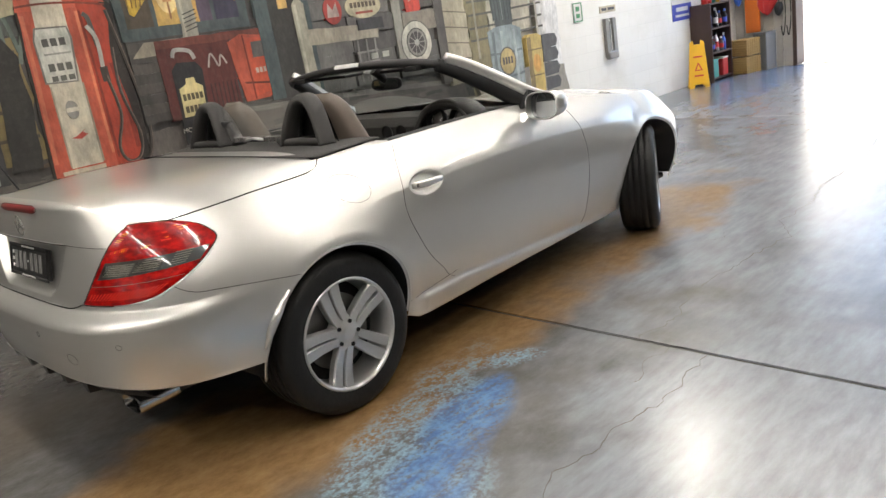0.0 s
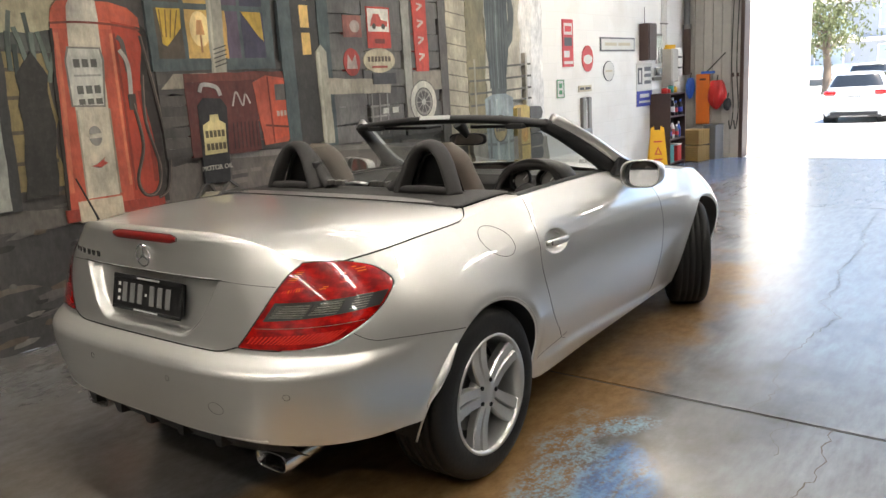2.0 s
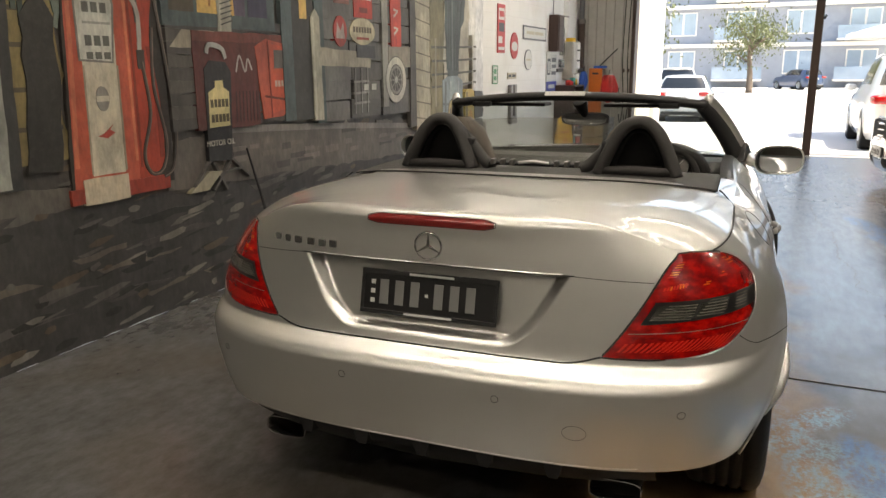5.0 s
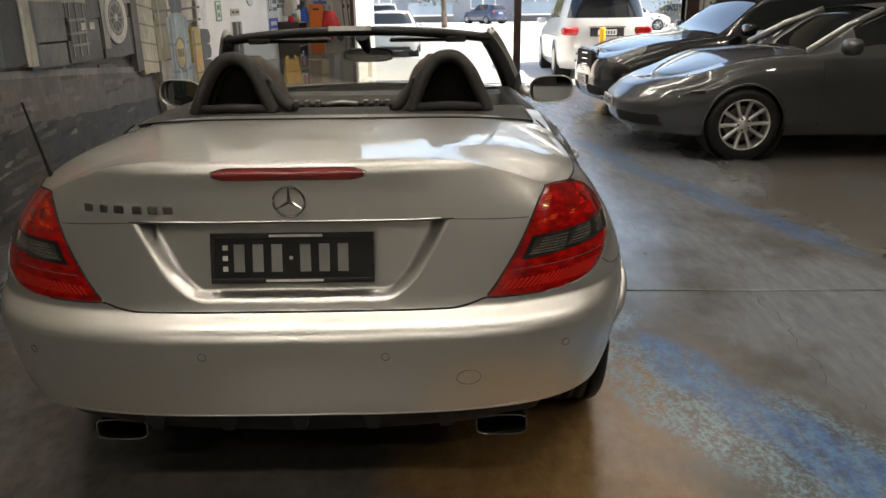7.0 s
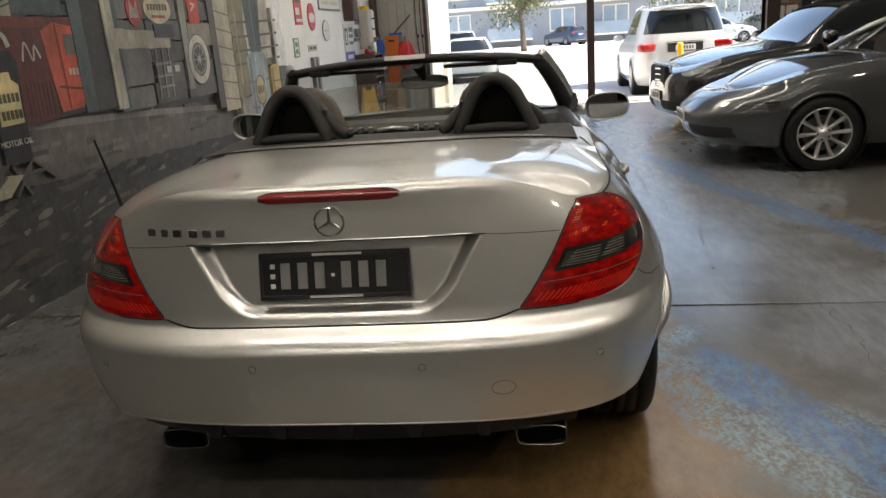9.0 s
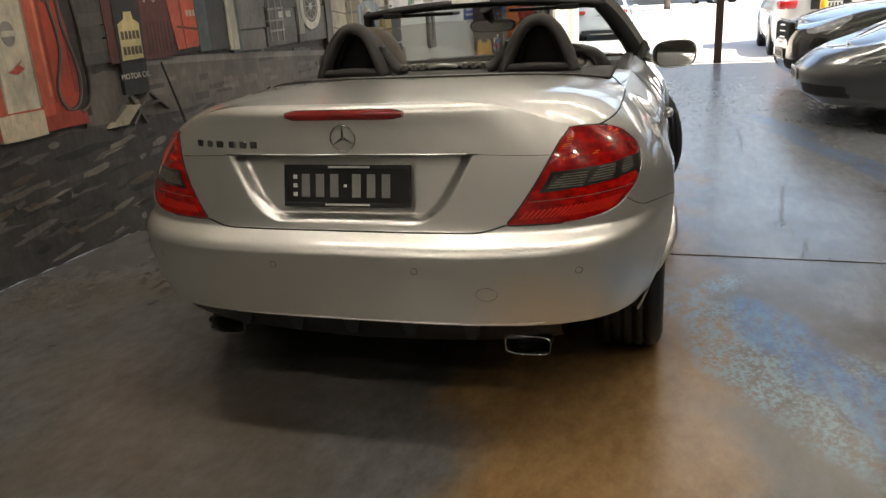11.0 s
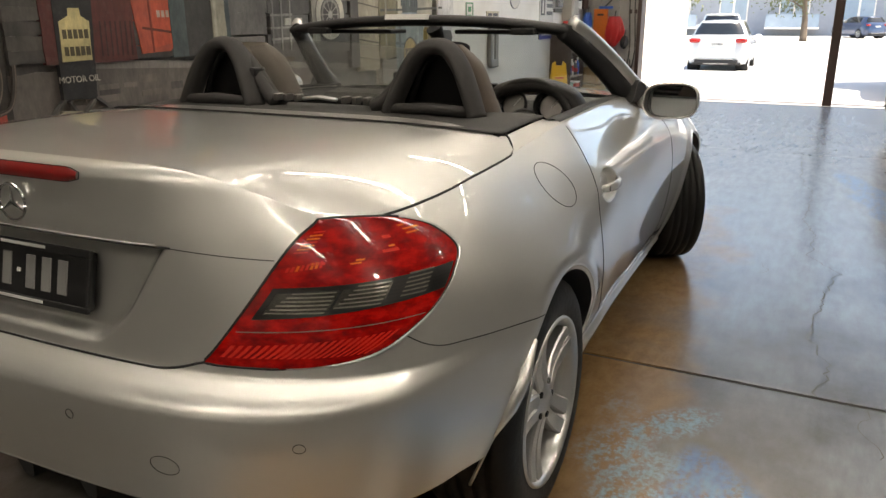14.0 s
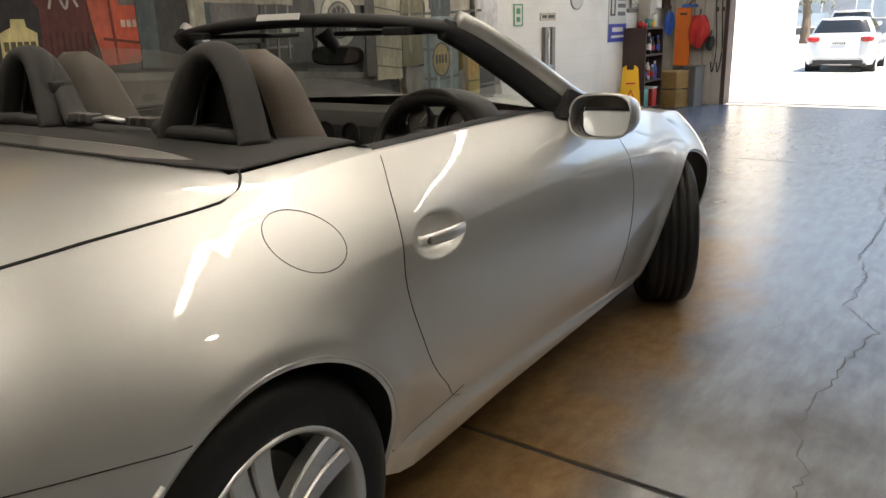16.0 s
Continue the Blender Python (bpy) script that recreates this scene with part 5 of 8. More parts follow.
    part("vent_grip", tube([(0.345, -0.06, 1.008), (0.338, 0, 1.016), (0.345, 0.06, 1.008)], 0.008, 10, (1.6, 0.8)), ALLOY, slk, "silver grip between the vents", True)
    # windscreen: header rail, pillars, glass
    top = [(1.065 - 0.03 * (1 - (y / 0.6) ** 2), y, 1.203 + 0.0395 * (1 - abs(y / 0.6) ** 2.4)) for y in np.linspace(-0.6, 0.6, 31)]
    rail = part("header_rail", tube(top, 0.022, 16, (1.9, 0.95)), TRIM, slk, "black windscreen header rail", True)
    part("header_label", box(-0.002, -0.095, -0.011, 0.002, 0.095, 0.011, 0.001), LABEL_WHITE, rail, "white label").matrix_local = pose(0.994, 0.03, 1.256, 0, 28, 0)
    for s in (1, -1):
        part("header_catch", box(0.985, s * 0.44 - 0.045, 1.192, 1.03, s * 0.44 + 0.045, 1.216, 0.006), GAP, rail)
        pts = smooth_line([(1.045, s * 0.588, 1.218), (1.14, s * 0.625, 1.172), (1.30, s * 0.685, 1.075), (1.46, s * 0.735, 0.975), (1.56, s * 0.762, 0.925)], 6)
        part("windscreen_pillar", tube([(x + 0.026, y + s * 0.012, z + 0.012) for x, y, z in pts], [0.027 + 0.016 * k / len(pts) for k in range(len(pts))], 12, (0.75, 1.0)), SILVER, slk, "silver windscreen pillar", True)
        part("pillar_trim", tube([(x - 0.012, y - s * 0.012, z - 0.012) for x, y, z in pts], [0.029 + 0.026 * k / len(pts) for k in range(len(pts))], 12, (0.8, 1.05)), TRIM, slk, "black inner pillar trim", True)
        # sun visor folded under the header
        part("sun_visor", box(1.06, s * 0.31 - 0.17, 1.192, 1.20, s * 0.31 + 0.17, 1.208, 0.006), TRIM, rail).matrix_local = pose(0, 0, 0)

    def screen(u, v):
        y = -1 + 2 * u
        a = (1.065 - 0.03 * (1 - y * y), 0.585 * y, 1.205 + 0.052 * (1 - abs(y) ** 2.4))
        b = (1.58 + 0.24 * (1 - y * y), 0.765 * y, 0.90 + 0.02 * (1 - y * y))
        bow = 0.03 * math.sin(math.pi * v)
        return tuple(a[i] + (b[i] - a[i]) * v + (bow if i == 2 else 0) for i in range(3))
    gl = sheet(screen, 40, 16, "windscreen_glass", GLASS, slk, "clear windscreen")
    gl.visible_shadow = False
    # inner mirror: a long rounded pod with its glass looking back
    def pod(u, v):
        a, b = math.tau * u, math.pi * (v - 0.5)
        pw = lambda q: math.copysign(abs(q) ** 0.6, q)
        return (1.195 + (0.010 if math.cos(a) < 0 else 0.035) * math.cos(b) * math.cos(a), -0.03 + 0.118 * pw(math.sin(b)), 1.128 + 0.033 * pw(math.cos(b)) * math.sin(a))
    mir = sheet(pod, 24, 24, "interior_mirror", TRIM, slk, "black interior mirror")
    oval = [(1.1835, -0.03 + 0.106 * math.copysign(abs(math.cos(a)) ** 0.6, math.cos(a)), 1.128 + 0.026 * math.copysign(abs(math.sin(a)) ** 0.8, math.sin(a))) for a in (math.tau * k / 32 for k in range(32))]
    mesh_ob("mirror_glass", oval, [tuple(range(32))], MIRROR, mir)
    part("mirror_stalk", rod((1.20, -0.03, 1.14), (1.15, -0.01, 1.215), 0.016, 0.035), TRIM, mir)
    # dashboard with its binnacle, gauges and wheel (right-hand drive)
    prof = [(1.36, 0.52), (1.30, 0.66), (1.285, 0.80), (1.31, 0.875), (1.38, 0.918), (1.50, 0.928), (1.64, 0.912), (1.82, 0.890)]
    part("dashboard", prism([*prof, (1.82, 0.45)], -0.70, 0.70), LEATHER, slk, "black leather dashboard", False)
    part("binnacle", tube(smooth_line([(1.28, -0.60, 0.875), (1.28, -0.54, 0.960), (1.29, -0.395, 0.990), (1.28, -0.25, 0.960), (1.28, -0.19, 0.875)], 5), 0.03, 10, (1.0, 2.4), up=(1, 0, 0)), LEATHER, slk, "", True)
    for y in (-0.475, -0.315):
        g = part("gauge", lathe([(0.0, 0.0), (0.052, 0.0), (0.060, -0.02), (0.066, -0.045), (0.058, -0.05)], 28, "X"), TRIM, slk, "round dial", True)
        g.matrix_local = pose(1.275, y, 0.905, 0, 15, 0)
        part("dial_face", lathe([(0.0, -0.004), (0.05, -0.004)], 28, "X"), STEEL, g)
        part("dial_ring", lathe([(0.050, -0.012), (0.054, -0.016), (0.058, -0.012)], 28, "X"), CHROME, g)
        part("needle", rod((-0.008, 0, 0), (-0.008, -0.025, 0.03), 0.002, segs=6), LABEL_WHITE, g)
    for y in (0.52, 0.12, 0.0):
        part("air_vent", lathe([(0.0, 0.0), (0.035, 0.0), (0.042, -0.012)], 20, "X"), GAP, slk).matrix_local = pose(1.283, y, 0.85)
    wheel = part("steering_wheel", tube([(0, 0.185 * math.cos(a), 0.185 * math.sin(a)) for a in (math.tau * k / 44 for k in range(44))], 0.0165, 12, up=(1, 0, 0), closed=True), LEATHER, slk, "black leather steering wheel", True)
    wheel.matrix_local = pose(1.17, -0.39, 0.838, 0, 24, 0)
    part("boss", lathe([(0.0, -0.045), (0.05, -0.04), (0.07, -0.015), (0.06, 0.03)], 28, "X"), LEATHER, wheel, "", True)
    for a in (0, 180, 270):
        c, s = math.cos(radians(a)), math.sin(radians(a))
        part("wheel_spoke", rod((-0.01, 0.05 * c, 0.05 * s), (0, 0.178 * c, 0.178 * s), 0.022, 0.014, 8), STEEL if a == 270 else LEATHER, wheel)
    part("column", rod((1.17, -0.39, 0.83), (1.36, -0.39, 0.74), 0.04), TRIM, slk)
    part("centre_console", box(0.72, -0.11, 0.26, 1.36, 0.11, 0.60, 0.03), LEATHER, slk)
    part("gear_lever", rod((1.10, 0.0, 0.60), (1.08, 0.0, 0.70), 0.012, 0.02), CHROME, slk)
    # cowl under the screen
    sheet(lambda u, v: (1.54 + 0.32 * v, (-1 + 2 * u) * 0.76, 0.842 + 0.045 * (1 - (-1 + 2 * u) ** 2) * v), 20, 6, "cowl", TRIM, slk)
    # door mirrors
    for s in (1, -1):
        def shell_fn(u, v):
            a, b = math.tau * u, math.pi / 2 * v
            cx, sx = math.copysign(abs(math.cos(a)) ** 0.62, math.cos(a)), math.copysign(abs(math.sin(a)) ** 0.7, math.sin(a))
            rr = math.cos(b) ** 0.55 if v < 1 else 0.0
            return (1.335 + 0.125 * math.sin(b) ** 1.1, s * 0.925 + 0.105 * cx * rr, 0.940 + (0.068 if sx > 0 else 0.062) * sx * rr + 0.006 * cx * s)
        sm = sheet(shell_fn, 40, 14, "door_mirror", SILVER, slk, "silver door mirror")
        part("mirror_frame", tube([(1.334, *shell_fn(k / 40, 0)[1:]) for k in range(40)], 0.004, 8, closed=True), SILVER, sm, "", True)
        mesh_ob("mirror_glass", [(1.340, s * 0.925 + (shell_fn(k / 40, 0)[1] - s * 0.925) * 0.96, 0.940 + (shell_fn(k / 40, 0)[2] - 0.940) * 0.96) for k in range(40)], [tuple(range(40))], MIRROR, sm, "mirror glass").matrix_local = pose(1.34, s * 0.925, 0.940) @ pose(0, 0, 0, 0, 4 if s > 0 else 3, -11 if s > 0 else -9) @ pose(-1.34 + 0.007, -s * 0.925, -0.940)
        part("mirror_arm", tube([(1.40, s * 0.85, 0.915), (1.44, s * 0.80, 0.912), (1.50, s * 0.76, 0.925)], [0.022, 0.026, 0.034], 12, (1.4, 0.8)), SILVER, sm, "", True)
        if s < 0:
            sm.matrix_local = pose(1.34, -0.925, 0.940) @ pose(0, 0, 0, 0, 0, -9) @ pose(-1.34, 0.925, -0.940)
        part("mirror_fillet", prism([(1.36, 0.925), (1.56, 0.918), (1.50, 0.985), (1.42, 1.01)], s * 0.735, s * 0.765), TRIM, sm)


build_cabin()


# ---- the other cars ----
def car_shell(name, paint_mat, belt, top, glass_w, half, rear_a, front_a, wheelbase, n_end=3.0, arch=0.36, hub_z=0.32, screens=((0, 0),), windows=(0, 0), rear_glass=False, label="", category="car", m=None, group="", fine=1, lamp=None, intake=None):
    """A car whose outline is given by curves along its length: waist height, top height, top half width, body half width, tail and nose depth by height."""
    car = thing(name, m, label, category, group)
    nphi = 26 * fine
    phis = [math.pi / 2 * (k / nphi) ** 0.8 for k in range(nphi + 1)]
    cols = [("r", p) for p in phis] + [("s", x) for x in np.linspace(0, wheelbase, 90 * fine)[1:-1]] + [("f", p) for p in phis[::-1]]
    n_low, n_mid, n_top = 30 * fine, 12, 14
    P = []
    for kind, q in cols:
        xq = 0.0 if kind == "r" else wheelbase if kind == "f" else q
        c, s = abs(math.cos(q)) ** (2 / n_end), abs(math.sin(q)) ** (2 / n_end)
        zb = float(curve(xq, *belt)) if kind == "s" else None
        end = -1 if kind == "r" else 1

        def at(z, w):
            if kind == "s":
                return xq, w
            a = float(curve(z, *(rear_a if kind == "r" else front_a)))
            return xq + end * a * c, w * s
        if kind != "s":
            a_mid = float(curve(0.7, *(rear_a if kind == "r" else front_a)))
            zb = float(curve(xq + end * a_mid * c, *belt))
        col = []
        for k in range(n_low):
            z = 0.22 + (zb - 0.22) * k / (n_low - 1)
            t = (z - 0.22) / (zb - 0.22)
            w = float(curve(xq, *half)) * (1 - float(curve(t, [0, 0.2, 0.5, 0.75, 0.92, 1.0], [0.07, 0.02, 0.0, 0.015, 0.05, 0.085])))
            x, y = at(z, w)
            col.append((x, y, z))
        bx, by, bz = col[-1]
        ux = bx if kind == "s" else xq + end * float(curve(1.4, *(rear_a if kind == "r" else front_a))) * c
        gw = float(curve(ux, *glass_w)) * (1.0 if kind == "s" else s)
        uz = max(float(curve(ux, *top)) - 0.03, bz + 0.004)
        for k in range(1, n_mid + 1):
            t = k / n_mid
            col.append((bx + (ux - bx) * t, by + (gw - by) * (t ** 1.15), bz + (uz - bz) * (1 - (1 - t) ** 1.2)))
        for k in range(1, n_top + 1):
            t = k / n_top
            col.append((ux, gw * (1 - t), uz + 0.035 * (1 - (1 - t) ** 2)))
        P.append(col)
    P = np.array(P)
    nc, nr = P.shape[:2]
    groups = {"body": [], "glass": [], "headlamp": [], "air_intake": []}
    for i in range(nc - 1):
        for j in range(nr - 1):
            cx, cy, cz = P[i:i + 2, j:j + 2].reshape(-1, 3).mean(0)
            if j < n_low and cy > 0.5 and min(math.hypot(cx, cz - hub_z), math.hypot(cx - wheelbase, cz - hub_z)) < arch:
                continue
            g = "body"
            if n_low - 1 <= j < n_low + n_mid - 1:
                t = (j - n_low + 1) / n_mid
                tall = P[i, n_low + n_mid - 1, 2] - P[i, n_low - 1, 2]
                if tall > 0.2 and 0.10 < t < 0.88 and windows[0] < cx < windows[1] and cols[i][0] == "s":
                    g = "glass"
                if rear_glass and cols[i][0] == "r" and cols[i][1] < 1.0 and 0.12 < t < 0.85:
                    g = "glass"
            if j >= n_low + n_mid - 1:
                t = (j - n_low - n_mid + 1) / n_top
                if any(a < cx < b for a, b in screens) and t > 0.06:
                    g = "glass"
            if lamp is not None and j < n_low + n_mid + n_top:
                u, v = cx - lamp[0], cy - lamp[1]
                ca, sa = math.cos(lamp[4]), math.sin(lamp[4])
                if ((u * ca + v * sa) / lamp[2]) ** 2 + ((v * ca - u * sa) / lamp[3]) ** 2 < 1 and cz > lamp[5]:
                    g = "headlamp"
            if intake is not None and cx > intake[0] and intake[1] < cy < intake[2] and intake[3] < cz < intake[4]:
                g = "air_intake"
            groups[g].append((i * nr + j, (i + 1) * nr + j, (i + 1) * nr + j + 1, i * nr + j + 1))
    flat = P.reshape(-1, 3)
    for g, mat in (("body", paint_mat), ("glass", DARK_GLASS), ("headlamp", HEADLAMP), ("air_intake", GAP)):
        if not groups[g]:
            continue
        q = np.array(groups[g])
        used, inv = np.unique(q, return_inverse=True)
        inv = inv.reshape(q.shape)
        v = flat[used]
        if g in ("headlamp", "air_intake"):
            for sgn in (1, -1):
                mesh_ob(g, v * [1, sgn, 1], inv[:, ::-sgn], mat, car, "clear headlamp" if g == "headlamp" else "black air intake", True)
            continue
        verts = np.concatenate((v * [1, 1, 1], v * [1, -1, 1]))
        faces = np.concatenate((inv[:, ::-1], inv + len(v)))
        ob = mesh_ob(g, verts, faces, mat, car, "tinted glass" if g == "glass" else "", True)
        mw = ob.modifiers.new("join", "WELD")
        mw.merge_threshold = 0.0005
    part("underside", box(-0.70, -0.70, 0.19, wheelbase + 0.45, 0.70, 0.26, 0.02), TRIM, car)
    for cx in (0.0, wheelbase):
        for s in (1, -1):
            wy = float(curve(cx, *half))
            liner = lathe([(arch + 0.004, s * (wy - 0.02)), (arch + 0.004, s * (wy - 0.34)), (0.02, s * (wy - 0.34))], 40)
            bmesh.ops.translate(liner, verts=liner.verts, vec=(cx, 0, hub_z))
            part("arch_liner", liner, GAP, car)
            edge = []
            for a in np.linspace(math.radians(-14), math.radians(194), 48):
                x, z = cx + arch * math.cos(a), hub_z + arch * math.sin(a)
                near = P[:, :n_low].reshape(-1, 3)
                q = near[np.argmin((near[:, 0] - x) ** 2 + (near[:, 2] - z) ** 2 + 0.02 * (near[:, 1] < 0.5))]
                edge.append((x, s * (q[1] - 0.004), z))
            part("arch_edge", tube(smooth_line(edge[::3] + [edge[-1]], 4), 0.013 if fine > 1 else 0.022, 8), paint_mat, car, "", True)
    return car


def blob(name, centre, radii, owner, material, label="", tilt=(0, 0, 0), squareness=0.75):
    """A lamp or pod: a rounded, slightly square lump."""
    def fn(u, v):
        a, b = math.tau * u, math.pi * (v - 0.5)
        pw = lambda q: math.copysign(abs(q) ** squareness, q)
        return (radii[0] * pw(math.cos(b)) * pw(math.cos(a)), radii[1] * pw(math.cos(b)) * pw(math.sin(a)), radii[2] * pw(math.sin(b)))
    ob = sheet(fn, 28, 14, name, material, owner, label)
    ob.matrix_local = pose(*centre, *tilt)
    return ob


def side_mirror(owner, x, y, z, s, material):
    pod = blob("door_mirror", (x, s * y, z), (0.07, 0.11, 0.07), owner, material)
    part("mirror_arm", rod((x + 0.02, s * (y - 0.09), z - 0.03), (x + 0.05, s * (y - 0.2), z - 0.06), 0.02), TRIM, pod)


def small_plate(owner, m, light=True):
    p = part("number_plate", box(-0.006, -0.19, -0.055, 0.006, 0.19, 0.055, 0.003), PLATE_WHITE if light else PLATE_BLACK, owner)
    p.matrix_local = m
    for k in range(6):
        part("character_bar", box(-0.009, 0.14 - 0.055 * k - 0.014, -0.03, -0.0055, 0.14 - 0.055 * k + 0.014, 0.03), PLATE_BLACK if light else PLATE_WHITE, p)


def grey_coupe():
    car = car_shell("sports_car", GREY_PAINT,
                    ([-1.1, -0.5, 0.3, 1.0, 1.9, 2.35, 2.9, 3.3], [0.80, 0.90, 0.94, 0.92, 0.90, 0.86, 0.70, 0.55]),
                    ([-1.1, -0.4, 0.1, 0.7, 1.15, 1.82, 2.35, 2.9, 3.3], [0.82, 0.98, 1.16, 1.29, 1.26, 0.935, 0.86, 0.70, 0.55]),
                    ([-1.0, 0.0, 0.7, 1.2, 1.8, 2.5, 3.2], [0.68, 0.60, 0.54, 0.55, 0.72, 0.66, 0.5]),
                    ([0, 1.2, 2.35], [0.885, 0.86, 0.875]),
                    ([0.2, 0.5, 0.9, 1.4], [0.85, 1.02, 0.9, 0.7]),
                    ([0.2, 0.3, 0.45, 0.6, 0.75, 1.4], [0.86, 0.98, 1.02, 0.90, 0.62, 0.60]),
                    2.35, 2.5, 0.345, 0.315, ((1.20, 1.80),), (0.35, 1.62),
                    fine=2, lamp=(2.98, 0.62, 0.22, 0.078, -0.25, 0.56), intake=(3.0, 0.24, 0.70, 0.285, 0.385), label="dark grey metallic sports coupe with a black soft top", m=pose(4.97, -2.83 - 2.35, 0, 0, 0, 90))
    for s in (1, -1):
        for x in (0.0, 2.35):
            twin_spoke_wheel(car, pose(x, s * 0.765, 0.316), s, 0.316, 0.205, False, 10)
        blob("side_marker", (2.78, s * 0.868, 0.60), (0.07, 0.008, 0.016), car, SMOKED_LENS)
        side_mirror(car, 1.58, 0.97, 0.97, s, GREY_PAINT)
        part("screen_pillar", tube([(1.83, s * 0.72, 0.93), (1.5, s * 0.64, 1.12), (1.17, s * 0.56, 1.255)], 0.03, 8, (0.8, 0.9)), ALLOY, car, "bright silver screen pillar", True)
        line = [(1.72, s * (float(curve(1.7, [0, 1.2, 2.35], [0.885, 0.86, 0.875])) * f + 0.002), z) for z, f in ((0.30, 0.965), (0.45, 0.99), (0.6, 1.0), (0.75, 0.985), (0.85, 0.95))]
        part("door_gap", tube(line, 0.003, 6), GAP, car)
        part("door_gap", tube([(x - 0.92, y, z) for x, y, z in line], 0.003, 6), GAP, car)
        seam_pts = [(2.69, s * 0.868, 0.585), (2.85, s * 0.83, 0.585), (3.0, s * 0.755, 0.575)]
        part("bumper_gap", tube(seam_pts, 0.003, 6), GAP, car)
    small_plate(car, pose(3.375, 0, 0.44, 0, 0, 180))
    hoodx = lambda u, v: (-0.35 + 1.55 * u, (-1 + 2 * v) * float(curve(-0.35 + 1.55 * u, [-1.0, 0.0, 0.7, 1.2], [0.68, 0.61, 0.55, 0.56])), float(curve(-0.35 + 1.55 * u, [-1.1, -0.4, 0.1, 0.7, 1.15], [0.85, 1.01, 1.185, 1.31, 1.285])) - 0.03 * abs(-1 + 2 * v) ** 3)
    sheet(hoodx, 20, 16, "soft_top", VINYL, car, "black fabric roof")
    return car


def black_saloon():
    car = car_shell("black_saloon", BLACK_PAINT,
                    ([-1.1, 0.0, 1.2, 2.0, 2.75, 3.2, 3.5], [0.95, 0.98, 0.95, 0.94, 0.88, 0.78, 0.70]),
                    ([-1.1, -0.6, 0.2, 0.9, 1.5, 2.25, 2.8, 3.2, 3.55], [1.0, 1.04, 1.38, 1.45, 1.40, 0.985, 0.93, 0.84, 0.72]),
                    ([-1.0, 0.0, 0.9, 1.5, 2.3, 3.0, 3.5], [0.72, 0.62, 0.57, 0.58, 0.74, 0.74, 0.6]),
                    ([0, 1.2, 2.76], [0.90, 0.90, 0.90]),
                    ([0.2, 0.6, 1.0, 1.4], [0.95, 1.02, 0.98, 0.8]),
                    ([0.2, 0.35, 0.55, 0.75, 0.9, 1.4], [0.72, 0.80, 0.80, 0.74, 0.62, 0.60]),
                    2.76, 3.4, 0.35, 0.32, ((1.52, 2.24), (-0.6, 0.1)), (0.0, 1.9),
                    fine=2, lamp=(3.24, 0.68, 0.22, 0.11, -0.5, 0.62), intake=(3.2, 0.18, 0.66, 0.27, 0.38), label="black saloon with a chrome slatted grille, parked beside the sports car", m=pose(7.62, -1.88 - 3.54, 0, 0, 0, 97))
    for s in (1, -1):
        for x in (0.0, 2.76):
            twin_spoke_wheel(car, pose(x, s * 0.785, 0.32), s, 0.32, 0.215, True, 5)
        side_mirror(car, 1.95, 0.99, 1.02, s, BLACK_PAINT)
        part("lower_trim", tube([(3.50, s * 0.30, 0.26), (3.46, s * 0.6, 0.27), (3.30, s * 0.82, 0.28)], 0.016, 8), CHROME, car, "bright lower edge", True)
    grille = part("grille", box(3.49, -0.34, 0.50, 3.555, 0.34, 0.78, 0.03), GAP, car, "dark grille with chrome slats")
    for z in (0.545, 0.61, 0.675, 0.74):
        part("slat", tube([(3.50, -0.345, z), (3.565, 0, z), (3.50, 0.345, z)], 0.017, 8, (1.0, 0.8)), CHROME, grille)
    part("grille_surround", tube([(3.50, -0.36, 0.49), (3.49, -0.37, 0.79), (3.49, 0.37, 0.79), (3.50, 0.36, 0.49)], 0.014, 8), CHROME, grille)
    small_plate(car, pose(3.575, 0, 0.43, 0, 0, 180))
    for s in (1, -1):
        part("roof_rail", tube([(0.0, s * 0.60, 1.385), (0.8, s * 0.575, 1.44), (1.45, s * 0.585, 1.39)], 0.012, 8), CHROME, car)
    return car


